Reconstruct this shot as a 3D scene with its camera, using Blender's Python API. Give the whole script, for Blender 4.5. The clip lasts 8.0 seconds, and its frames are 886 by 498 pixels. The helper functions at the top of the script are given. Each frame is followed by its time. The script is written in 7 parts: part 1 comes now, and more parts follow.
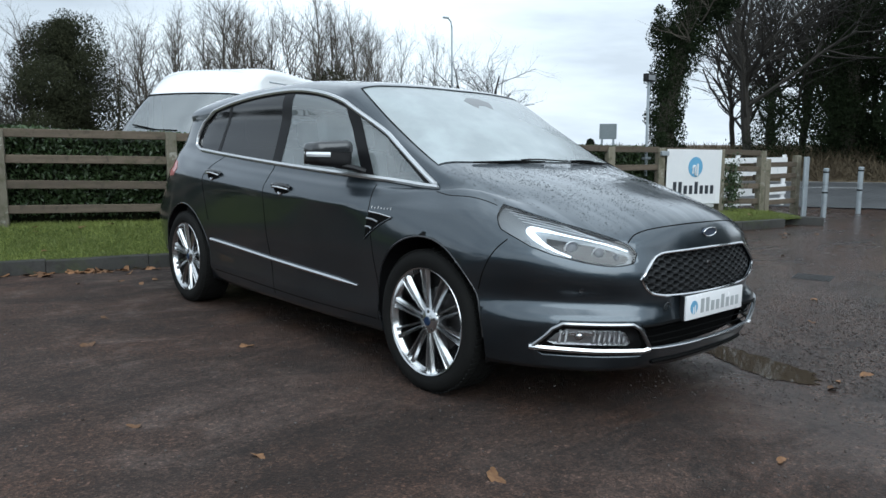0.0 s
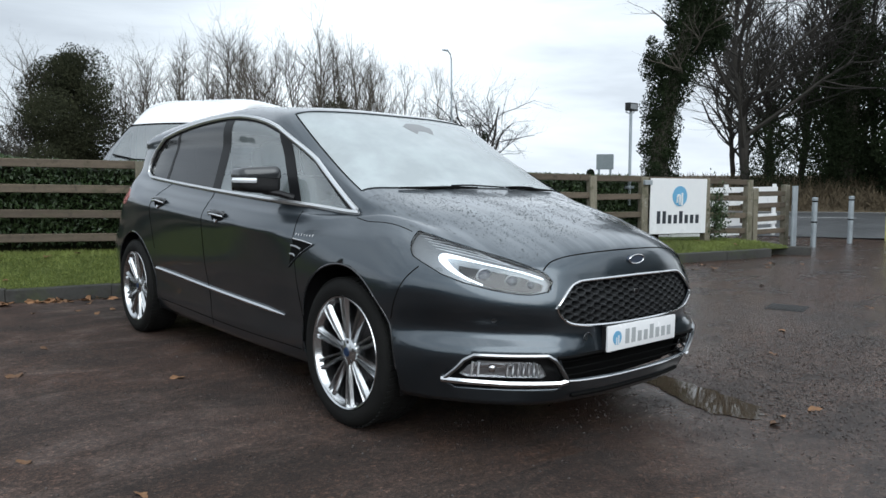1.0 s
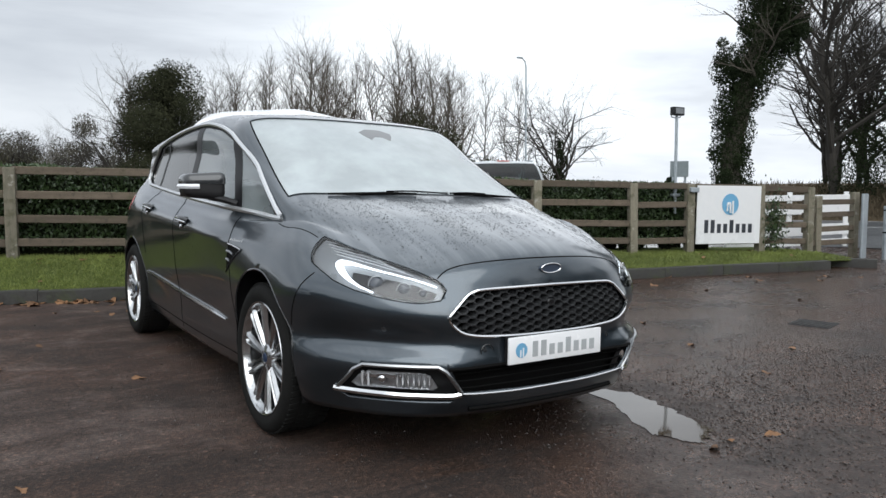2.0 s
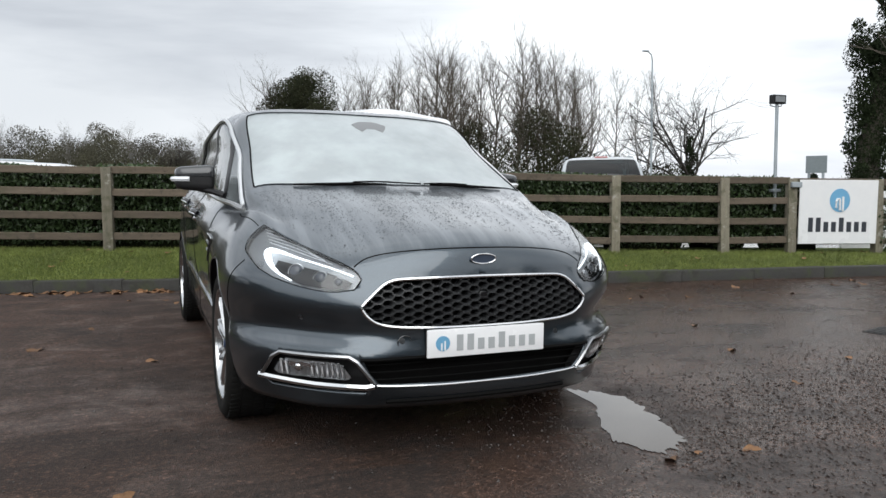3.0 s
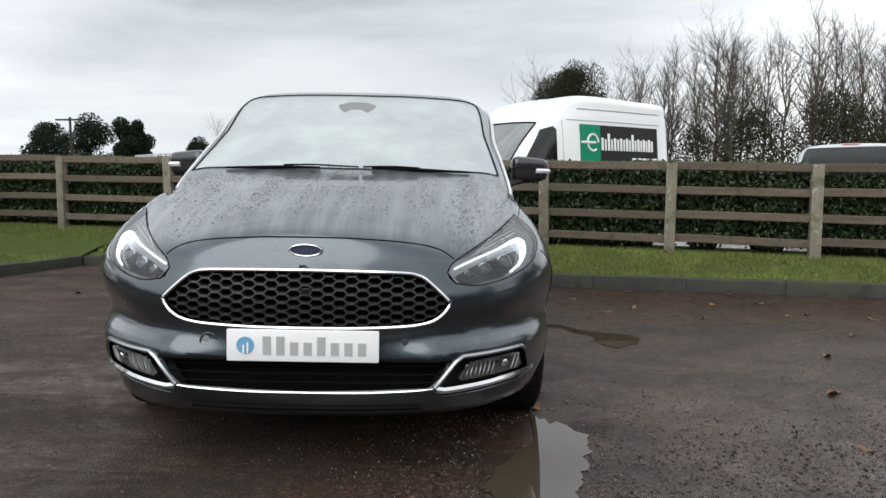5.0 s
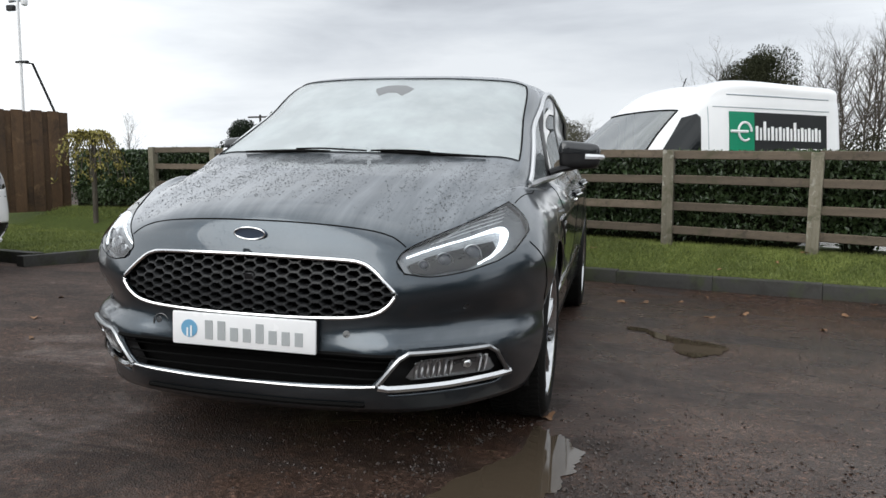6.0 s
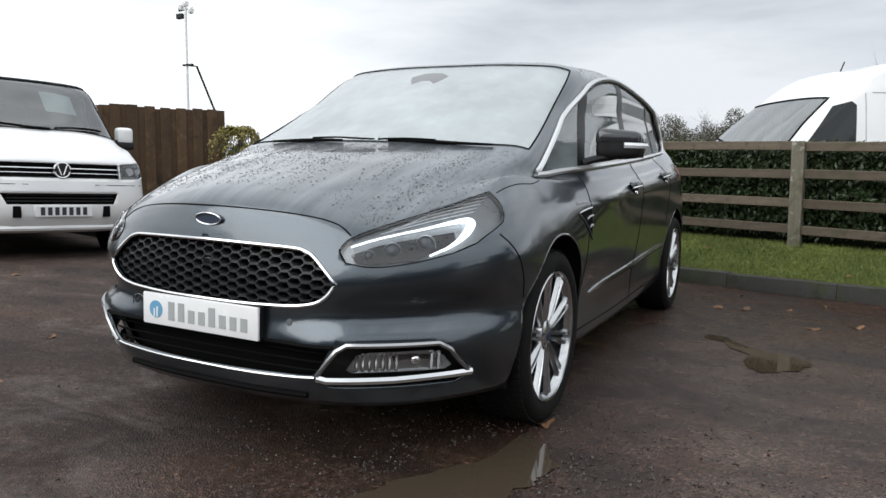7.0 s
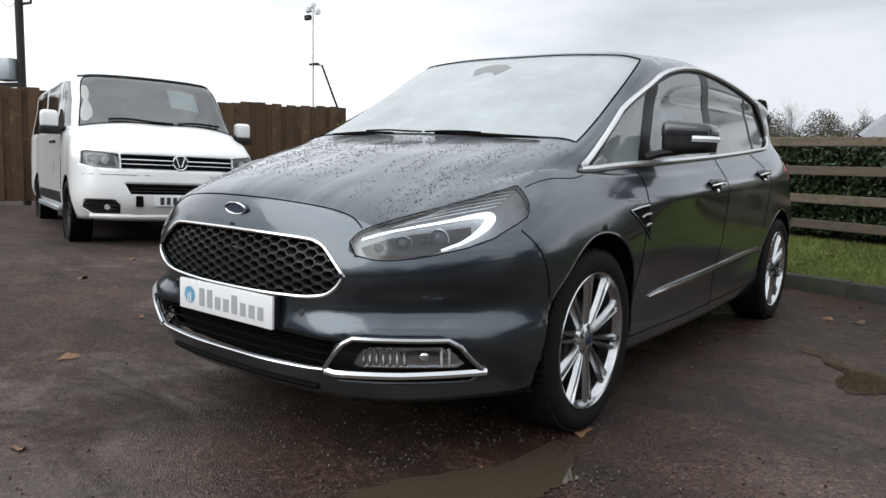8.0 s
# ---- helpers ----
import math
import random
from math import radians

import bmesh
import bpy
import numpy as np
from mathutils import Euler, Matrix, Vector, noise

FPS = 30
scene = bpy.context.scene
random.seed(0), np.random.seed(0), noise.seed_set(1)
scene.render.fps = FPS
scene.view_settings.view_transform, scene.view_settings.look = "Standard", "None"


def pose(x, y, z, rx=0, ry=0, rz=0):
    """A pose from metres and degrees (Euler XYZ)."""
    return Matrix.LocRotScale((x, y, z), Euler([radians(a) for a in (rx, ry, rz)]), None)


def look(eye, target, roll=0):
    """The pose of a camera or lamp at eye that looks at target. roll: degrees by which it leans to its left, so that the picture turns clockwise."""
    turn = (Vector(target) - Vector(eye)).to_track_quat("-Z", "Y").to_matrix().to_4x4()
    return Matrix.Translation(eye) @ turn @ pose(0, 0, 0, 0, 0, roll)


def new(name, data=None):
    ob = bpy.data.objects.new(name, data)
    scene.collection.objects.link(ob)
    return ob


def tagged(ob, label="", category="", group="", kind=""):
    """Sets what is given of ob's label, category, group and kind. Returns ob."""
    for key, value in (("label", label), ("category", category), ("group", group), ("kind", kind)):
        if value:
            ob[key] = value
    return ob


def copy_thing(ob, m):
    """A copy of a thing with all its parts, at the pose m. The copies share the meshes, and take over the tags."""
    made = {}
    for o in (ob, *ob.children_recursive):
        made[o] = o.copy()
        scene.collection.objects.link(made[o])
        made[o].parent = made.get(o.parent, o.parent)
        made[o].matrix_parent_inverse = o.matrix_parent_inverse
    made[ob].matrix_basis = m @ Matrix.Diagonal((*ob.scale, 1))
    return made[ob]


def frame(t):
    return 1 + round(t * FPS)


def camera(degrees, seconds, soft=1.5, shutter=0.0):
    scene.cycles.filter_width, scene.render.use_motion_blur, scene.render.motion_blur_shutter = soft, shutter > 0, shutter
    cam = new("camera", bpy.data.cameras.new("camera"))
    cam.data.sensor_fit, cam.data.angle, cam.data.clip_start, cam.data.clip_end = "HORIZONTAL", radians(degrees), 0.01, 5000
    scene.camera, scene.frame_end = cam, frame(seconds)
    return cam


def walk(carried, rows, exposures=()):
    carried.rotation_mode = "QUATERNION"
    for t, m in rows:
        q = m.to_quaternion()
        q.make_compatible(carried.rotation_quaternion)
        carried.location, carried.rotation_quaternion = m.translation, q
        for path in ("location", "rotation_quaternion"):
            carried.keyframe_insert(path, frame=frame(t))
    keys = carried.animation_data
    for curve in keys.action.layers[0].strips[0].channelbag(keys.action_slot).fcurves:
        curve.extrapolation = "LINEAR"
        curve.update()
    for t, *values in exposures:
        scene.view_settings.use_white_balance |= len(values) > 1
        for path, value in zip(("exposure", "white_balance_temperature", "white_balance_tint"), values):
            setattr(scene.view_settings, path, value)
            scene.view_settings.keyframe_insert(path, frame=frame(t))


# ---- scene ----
cam = camera(63.0, 8.0)
PATH = [
    (0, (-3.105, -2.596, 1.208), (-1.787, -1.119, 0.926), -0.20),
    (0.5, (-2.946, -2.647, 1.225), (-1.628, -1.160, 0.998), -0.30),
    (1, (-2.720, -2.782, 1.176), (-1.412, -1.282, 0.979), -0.28),
    (2.5, (-1.669, -3.401, 1.142), (-0.717, -1.651, 0.972), -0.60),
    (3, (-1.267, -3.544, 1.098), (-0.484, -1.712, 0.930), -0.70),
    (3.5, (-0.804, -3.617, 1.067), (-0.197, -1.718, 0.898), -0.72),
    (4, (-0.348, -3.581, 1.046), (0.079, -1.635, 0.876), -0.75),
    (4.5, (0.080, -3.508, 1.041), (0.316, -1.529, 0.868), -0.50),
    (5, (0.477, -3.420, 1.029), (0.490, -1.428, 0.856), -0.40),
    (6.5, (1.538, -2.930, 0.967), (0.841, -1.065, 0.772), 0.25),
    (7, (1.826, -2.757, 0.959), (0.928, -0.982, 0.760), 0.42),
    (7.5, (2.020, -2.599, 0.951), (0.940, -0.929, 0.748), 0.70),
    (8, (2.104, -2.494, 0.948), (0.900, -0.911, 0.737), 1.00),
]
walk(cam, [(t, look(eye, target, roll)) for t, eye, target, roll in PATH], [(0, 0.18, 5700, 2), (1.0, 0.22, 5950, 5), (2.5, 0.27, 6250, 8), (5.0, 0.33, 6350, 8), (8.0, 0.33, 6300, 8)])

# ---- sky and light: an overcast winter sky ----
world = bpy.data.worlds.new("overcast_sky")
scene.world = world
world.use_nodes = True
wn, wl = world.node_tree.nodes, world.node_tree.links
wn.clear()
sky = wn.new("ShaderNodeTexSky")
sky.sky_type = "NISHITA"
sky.sun_disc = False
sky.sun_elevation = radians(28)
sky.sun_rotation = radians(200)
sky.air_density, sky.dust_density = 1.0, 4.0
sky_bg = wn.new("ShaderNodeBackground")
sky_bg.inputs["Strength"].default_value = 0.05
wl.new(sky.outputs[0], sky_bg.inputs["Color"])
w_co = wn.new("ShaderNodeTexCoord")
w_map = wn.new("ShaderNodeMapping")
w_map.inputs["Scale"].default_value = (1.0, 1.0, 5.0)
wl.new(w_co.outputs["Generated"], w_map.inputs["Vector"])
w_noise = wn.new("ShaderNodeTexNoise")
w_noise.inputs["Scale"].default_value = 1.7
w_noise.inputs["Detail"].default_value = 6
w_noise.inputs["Roughness"].default_value = 0.55
w_noise.inputs["Distortion"].default_value = 0.2
wl.new(w_map.outputs[0], w_noise.inputs["Vector"])
w_ramp = wn.new("ShaderNodeValToRGB")
w_ramp.color_ramp.elements[0].position, w_ramp.color_ramp.elements[0].color = 0.33, (0.58, 0.59, 0.62, 1)
w_ramp.color_ramp.elements[1].position, w_ramp.color_ramp.elements[1].color = 0.66, (1.0, 1.0, 1.0, 1)
w_step = w_ramp.color_ramp.elements.new(0.50)
w_step.color = (0.80, 0.81, 0.83, 1)
wl.new(w_noise.outputs["Fac"], w_ramp.inputs["Fac"])
cloud_bg = wn.new("ShaderNodeBackground")
cloud_bg.inputs["Strength"].default_value = 1.24
w_bank = wn.new("ShaderNodeVectorMath")
w_bank.operation = "DOT_PRODUCT"
w_bank.inputs[1].default_value = (-0.13, 0.92, 0.37)
wl.new(w_co.outputs["Generated"], w_bank.inputs[0])
w_grey = wn.new("ShaderNodeValToRGB")
w_grey.color_ramp.elements[0].position, w_grey.color_ramp.elements[0].color = 0.80, (1, 1, 1, 1)
w_grey.color_ramp.elements[1].position, w_grey.color_ramp.elements[1].color = 0.96, (0.58, 0.59, 0.61, 1)
wl.new(w_bank.outputs["Value"], w_grey.inputs["Fac"])
w_cloud = wn.new("ShaderNodeMix")
w_cloud.data_type, w_cloud.blend_type = "RGBA", "MULTIPLY"
w_cloud.inputs[0].default_value = 1.0
wl.new(w_ramp.outputs[0], w_cloud.inputs[6])
wl.new(w_grey.outputs[0], w_cloud.inputs[7])
wl.new(w_cloud.outputs[2], cloud_bg.inputs["Color"])
w_mix = wn.new("ShaderNodeMixShader")
w_mix.inputs[0].default_value = 0.93
wl.new(sky_bg.outputs[0], w_mix.inputs[1])
wl.new(cloud_bg.outputs[0], w_mix.inputs[2])
w_out = wn.new("ShaderNodeOutputWorld")
wl.new(w_mix.outputs[0], w_out.inputs[0])

sun_data = bpy.data.lights.new("sun", "SUN")
sun_data.energy, sun_data.angle, sun_data.color = 1.5, radians(60), (1.0, 0.98, 0.95)
sun = new("sun", sun_data)
sun.matrix_world = look((-4, -11, 10), (0, 0, 0))

# ---- tools ----
TILT = radians(1.5)                       # the yard leans a little towards +x under the car
FA, FN = Vector((0.959, -0.283)), Vector((0.283, 0.959))   # along and across the roadside fence
F0 = Vector((-0.03, 5.53))


def along(s, n, z=0.0):
    """A place s metres along the fence line and n metres behind it."""
    p = F0 + FA * s + FN * n
    return Vector((p.x, p.y, z))


FENCE_TURN = math.degrees(math.atan2(FA.y, FA.x))


def smooth(a, b, v):
    v = min(1.0, max(0.0, (v - a) / (b - a)))
    return v * v * (3 - 2 * v)


def yard_z(x, y):
    """Height of the yard's surface."""
    slope = math.sin(TILT)
    if x < 1.2:
        z = -slope * max(x, -16)
    else:
        z = -slope * (1.2 + 0.6 * math.tanh((x - 1.2) / 0.6))
    return z * (1 - 0.45 * smooth(1.5, 4.5, y))          # flatter towards the kerb


def finish(bm, name, material, smooth_shade=True, angle=40):
    mesh = bpy.data.meshes.new(name)
    bmesh.ops.recalc_face_normals(bm, faces=bm.faces)
    bm.to_mesh(mesh)
    bm.free()
    if smooth_shade:
        mesh.shade_smooth()
        if angle < 180:
            mesh.set_sharp_from_angle(angle=radians(angle))
    for m in (material if isinstance(material, (list, tuple)) else [material]):
        mesh.materials.append(m)
    return mesh


def part(name, bm, material, parent=None, label="", smooth_shade=True, angle=40):
    ob = new(name, finish(bm, name, material, smooth_shade, angle))
    if parent is not None:
        ob.parent = parent
    if label:
        ob["label"] = label
    return ob


def thing(name, m, label, category, group="", kind=""):
    ob = new(name)
    ob.matrix_world = m
    return tagged(ob, label, category, group, kind)


def add_box(bm, x0, x1, y0, y1, z0, z1, bevel=0.0, segments=1, m=None):
    made = bmesh.ops.create_cube(bm, size=1.0, matrix=Matrix.Translation(((x0 + x1) / 2, (y0 + y1) / 2, (z0 + z1) / 2)) @ Matrix.Diagonal((x1 - x0, y1 - y0, z1 - z0, 1)))
    verts = made["verts"]
    if bevel > 0:
        edges = list({e for v in verts for e in v.link_edges})
        out = bmesh.ops.bevel(bm, geom=edges, offset=bevel, segments=segments, affect="EDGES", profile=0.6)
        verts = list({v for f in out["faces"] for v in f.verts} | {v for v in verts if v.is_valid})
    if m is not None:
        bmesh.ops.transform(bm, matrix=m, verts=verts)
    return verts


def box_bm(*args, **kw):
    bm = bmesh.new()
    add_box(bm, *args, **kw)
    return bm


def add_tube(bm, points, radius, sides=8, closed=False, flat=1.0, caps=True):
    """A round bar along points; radius may be a number or a function of 0..1."""
    pts = [Vector(p) for p in points]
    n = len(pts)
    rings, up = [], Vector((0, 0, 1))
    for i, p in enumerate(pts):
        a, b = (pts[(i - 1) % n], pts[(i + 1) % n]) if closed else (pts[max(i - 1, 0)], pts[min(i + 1, n - 1)])
        t = (b - a).normalized()
        side = t.cross(up)
        if side.length < 0.05:
            side = t.cross(Vector((0, 1, 0)))
        side.normalize()
        top = side.cross(t).normalized()
        r = radius(i / max(n - 1, 1)) if callable(radius) else radius
        rings.append([bm.verts.new(p + side * (r * math.cos(k * math.tau / sides)) + top * (r * flat * math.sin(k * math.tau / sides))) for k in range(sides)])
    for i in range(n if closed else n - 1):
        a, b = rings[i], rings[(i + 1) % n]
        for k in range(sides):
            bm.faces.new((a[k], a[(k + 1) % sides], b[(k + 1) % sides], b[k]))
    if caps and not closed and sides > 2:
        bm.faces.new(rings[0][::-1])
        bm.faces.new(rings[-1])
    return rings


def tube_bm(*args, **kw):
    bm = bmesh.new()
    add_tube(bm, *args, **kw)
    return bm


def add_lathe(bm, profile, steps=48, axis="x", closed_profile=False):
    """Turns (radius, offset) pairs about the x axis."""
    rings = []
    for k in range(steps):
        a = k * math.tau / steps
        if axis == "x":
            rings.append([bm.verts.new((o, r * math.cos(a), r * math.sin(a))) for r, o in profile])
        else:
            rings.append([bm.verts.new((r * math.cos(a), r * math.sin(a), o)) for r, o in profile])
    n = len(profile)
    for k in range(steps):
        a, b = rings[k], rings[(k + 1) % steps]
        for i in range(n if closed_profile else n - 1):
            j = (i + 1) % n
            try:
                bm.faces.new((a[i], a[j], b[j], b[i]))
            except ValueError:
                pass
    return rings


def lathe_bm(*args, **kw):
    bm = bmesh.new()
    add_lathe(bm, *args, **kw)
    bmesh.ops.remove_doubles(bm, verts=bm.verts, dist=1e-5)
    return bm


# ---- materials ----
def material(name, base, rough=0.5, metal=0.0, spec=0.5):
    m = bpy.data.materials.new(name)
    m.use_nodes = True
    b = m.node_tree.nodes["Principled BSDF"]
    b.inputs["Base Color"].default_value = (*base, 1)
    b.inputs["Roughness"].default_value = rough
    b.inputs["Metallic"].default_value = metal
    b.inputs["Specular IOR Level"].default_value = spec
    return m


def coords(m, scale=(1, 1, 1), space="Object"):
    n, l = m.node_tree.nodes, m.node_tree.links
    co, mp = n.new("ShaderNodeTexCoord"), n.new("ShaderNodeMapping")
    mp.inputs["Scale"].default_value = scale
    l.new(co.outputs[space], mp.inputs["Vector"])
    return mp.outputs[0]


def noise_node(m, vector, scale, detail=5, rough=0.55, distortion=0.0):
    n, l = m.node_tree.nodes, m.node_tree.links
    t = n.new("ShaderNodeTexNoise")
    t.inputs["Scale"].default_value, t.inputs["Detail"].default_value = scale, detail
    t.inputs["Roughness"].default_value, t.inputs["Distortion"].default_value = rough, distortion
    l.new(vector, t.inputs["Vector"])
    return t.outputs["Fac"]


def ramp(m, fac, stops):
    n, l = m.node_tree.nodes, m.node_tree.links
    r = n.new("ShaderNodeValToRGB")
    els = r.color_ramp.elements
    while len(els) < len(stops):
        els.new(0.5)
    for e, (at, c) in zip(els, stops):
        e.position = at
        e.color = (*c, 1) if not isinstance(c, (int, float)) else (c, c, c, 1)
    l.new(fac, r.inputs["Fac"])
    return r.outputs[0]


def mix(m, fac, a, b, mode="MIX"):
    n, l = m.node_tree.nodes, m.node_tree.links
    x = n.new("ShaderNodeMix")
    x.data_type, x.blend_type = "RGBA", mode
    for sock, v in ((x.inputs[0], fac), (x.inputs[6], a), (x.inputs[7], b)):
        if isinstance(v, (int, float)):
            sock.default_value = v
        elif isinstance(v, tuple):
            sock.default_value = (*v, 1)
        else:
            l.new(v, sock)
    return x.outputs[2]


def to(m, socket, value):
    m.node_tree.links.new(value, m.node_tree.nodes["Principled BSDF"].inputs[socket])


def bump(m, height, strength=0.3, distance=0.01):
    n, l = m.node_tree.nodes, m.node_tree.links
    b = n.new("ShaderNodeBump")
    b.inputs["Strength"].default_value, b.inputs["Distance"].default_value = strength, distance
    l.new(height, b.inputs["Height"])
    l.new(b.outputs[0], n["Principled BSDF"].inputs["Normal"])
    return b


def varied(name, a, b, scale, rough=0.7, rough_to=None, bump_scale=None, bump_strength=0.3, bump_distance=0.01, stretch=(1, 1, 1), metal=0.0, fine=None, random_tint=0.0):
    """A surface that wanders between two colours at a coarse and a fine scale, with relief."""
    m = material(name, a, rough, metal)
    v = coords(m, stretch)
    coarse = noise_node(m, v, scale, 4)
    small = noise_node(m, v, fine or scale * 9, 5)
    f = mix(m, 0.45, coarse, small)
    colour = ramp(m, f, [(0.3, a), (0.7, b)])
    if random_tint:
        info = m.node_tree.nodes.new("ShaderNodeObjectInfo")
        dim = ramp(m, info.outputs["Random"], [(0.0, 1.0 - random_tint), (1.0, 1.0 + random_tint)])
        colour = mix(m, 1.0, colour, dim, "MULTIPLY")
    to(m, "Base Color", colour)
    if rough_to is not None:
        to(m, "Roughness", ramp(m, coarse, [(0.3, rough), (0.7, rough_to)]))
    if bump_scale:
        bump(m, noise_node(m, v, bump_scale, 6, 0.6), bump_strength, bump_distance)
    return m

# car
m_paint = material("grey_metallic_paint", (0.045, 0.05, 0.056), 0.30, 0.85)
_b = m_paint.node_tree.nodes["Principled BSDF"]
_b.inputs["Coat Weight"].default_value = 1.0
_b.inputs["Coat IOR"].default_value = 1.62
_v = coords(m_paint)
_flake = noise_node(m_paint, _v, 900, 2)
_dust = noise_node(m_paint, _v, 3.0, 6)
_runs = noise_node(m_paint, coords(m_paint, (16, 1.3, 1.3)), 1.0, 4, 0.6)
to(m_paint, "Base Color", mix(m_paint, 0.5, ramp(m_paint, _flake, [(0.3, (0.028, 0.037, 0.047)), (0.75, (0.080, 0.104, 0.128))]), ramp(m_paint, _dust, [(0.3, (0.034, 0.046, 0.057)), (0.7, (0.052, 0.067, 0.080))])))
# pale sky sheen put into the colour of upward faces, broken into rain runs
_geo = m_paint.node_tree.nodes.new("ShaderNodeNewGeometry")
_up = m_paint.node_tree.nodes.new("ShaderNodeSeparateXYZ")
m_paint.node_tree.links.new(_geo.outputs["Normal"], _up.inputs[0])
_sheen = mix(m_paint, 1.0, ramp(m_paint, _up.outputs["Z"], [(0.55, 0.0), (0.92, 1.0)]), ramp(m_paint, _runs, [(0.36, 0.22), (0.50, 0.37), (0.64, 0.56)]), "MULTIPLY")
to(m_paint, "Base Color", mix(m_paint, _sheen, m_paint.node_tree.nodes["Principled BSDF"].inputs["Base Color"].links[0].from_socket, (0.262, 0.288, 0.315)))
to(m_paint, "Metallic", ramp(m_paint, _sheen, [(0.0, 0.85), (0.6, 0.25)]))
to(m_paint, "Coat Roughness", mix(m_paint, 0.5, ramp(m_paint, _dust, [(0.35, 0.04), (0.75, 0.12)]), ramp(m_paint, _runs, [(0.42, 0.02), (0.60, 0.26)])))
# rain beads: a fine raised spotting that shows where the coat catches the sky
_drop = m_paint.node_tree.nodes.new("ShaderNodeTexVoronoi")
_drop.inputs["Scale"].default_value = 70
m_paint.node_tree.links.new(_v, _drop.inputs["Vector"])
_bead = ramp(m_paint, _drop.outputs["Distance"], [(0.0, 1.0), (0.16, 0.75), (0.26, 0.0)])
_where = ramp(m_paint, noise_node(m_paint, _v, 9, 3), [(0.46, 0.0), (0.60, 1.0)])
_bn = m_paint.node_tree.nodes.new("ShaderNodeBump")
_bn.inputs["Strength"].default_value, _bn.inputs["Distance"].default_value = 0.35, 0.002
m_paint.node_tree.links.new(mix(m_paint, 1.0, _bead, _where, "MULTIPLY"), _bn.inputs["Height"])
m_paint.node_tree.links.new(_bn.outputs[0], _b.inputs["Coat Normal"])
m_chrome = material("bright_chrome", (0.75, 0.76, 0.77), 0.12, 1.0)
m_glass_dark = material("tinted_glass", (0.01, 0.012, 0.013), 0.02, 0.0)
m_black = varied("black_plastic", (0.010, 0.010, 0.011), (0.020, 0.020, 0.021), 20, 0.42, 0.55, 400, 0.15, 0.001)
m_gloss_black = material("gloss_black_plastic", (0.008, 0.008, 0.009), 0.12)
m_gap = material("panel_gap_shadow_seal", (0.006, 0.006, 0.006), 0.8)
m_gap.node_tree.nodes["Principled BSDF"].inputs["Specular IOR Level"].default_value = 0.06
m_black.node_tree.nodes["Principled BSDF"].inputs["Specular IOR Level"].default_value = 0.28
m_tyre = varied("tyre_rubber", (0.006, 0.006, 0.006), (0.014, 0.014, 0.013), 14, 0.75, 0.9, 160, 0.3, 0.002)
m_tyre.node_tree.nodes["Principled BSDF"].inputs["Specular IOR Level"].default_value = 0.2
m_alloy = varied("silver_alloy", (0.52, 0.53, 0.54), (0.66, 0.67, 0.68), 8, 0.16, 0.24, metal=1.0)
m_alloy_dark = varied("brake_dusty_alloy", (0.10, 0.10, 0.10), (0.18, 0.17, 0.17), 10, 0.4, 0.5, metal=0.9)
m_tail = material("red_tail_lamp_plastic", (0.42, 0.22, 0.20), 0.08)
m_gunmetal = varied("gunmetal_grille_plastic", (0.030, 0.031, 0.033), (0.050, 0.052, 0.054), 30, 0.26, 0.34)
m_reflector = material("lamp_reflector", (0.80, 0.81, 0.83), 0.22, 0.35)
m_lamp_grey = varied("ribbed_lamp_bezel", (0.22, 0.235, 0.25), (0.34, 0.355, 0.37), 12, 0.25, 0.35, metal=0.3)
m_tail = material("tail_lamp_plastic", (0.50, 0.20, 0.19), 0.08)
m_badge = material("badge_enamel", (0.07, 0.09, 0.13), 0.2, 0.2)
m_trim_chrome = material("brushed_bright_trim", (0.78, 0.79, 0.80), 0.36, 0.9)
m_satin = material("satin_chrome", (0.42, 0.43, 0.44), 0.28, 1.0)
m_projector = material("projector_glass", (0.10, 0.11, 0.13), 0.03)
m_paint_dark = material("dark_grey_paint", (0.030, 0.032, 0.035), 0.22, 0.3)
m_paint_dark.node_tree.nodes["Principled BSDF"].inputs["Coat Weight"].default_value = 0.8
m_white_lamp = material("white_light_guide", (0.80, 0.82, 0.85), 0.25)
_b = m_white_lamp.node_tree.nodes["Principled BSDF"]
_b.inputs["Emission Color"].default_value = (0.95, 0.97, 1.0, 1)
_b.inputs["Emission Strength"].default_value = 0.0
m_drl = material("lit_running_light", (0.8, 0.82, 0.85), 0.3)
_b = m_drl.node_tree.nodes["Principled BSDF"]
_b.inputs["Emission Color"].default_value = (0.93, 0.97, 1.0, 1)
_b.inputs["Emission Strength"].default_value = 1.5
m_plate = varied("white_plate_plastic", (0.84, 0.85, 0.86), (0.89, 0.89, 0.90), 6, 0.2, 0.3)
m_grey_letter = material("grey_lettering", (0.40, 0.42, 0.43), 0.4)
m_blue = material("blue_emblem", (0.012, 0.030, 0.075), 0.35)
m_blue_light = material("light_blue_emblem", (0.16, 0.38, 0.58), 0.35)
m_seat = varied("pale_grey_leather", (0.36, 0.36, 0.35), (0.44, 0.44, 0.43), 9, 0.5, 0.6, 90, 0.15, 0.002)
m_liner = varied("pale_roof_lining", (0.52, 0.52, 0.50), (0.60, 0.60, 0.58), 20, 0.9, 1.0)
m_trim_dark = varied("dark_cabin_trim", (0.016, 0.016, 0.017), (0.03, 0.03, 0.03), 12, 0.6, 0.7, 200, 0.2, 0.001)


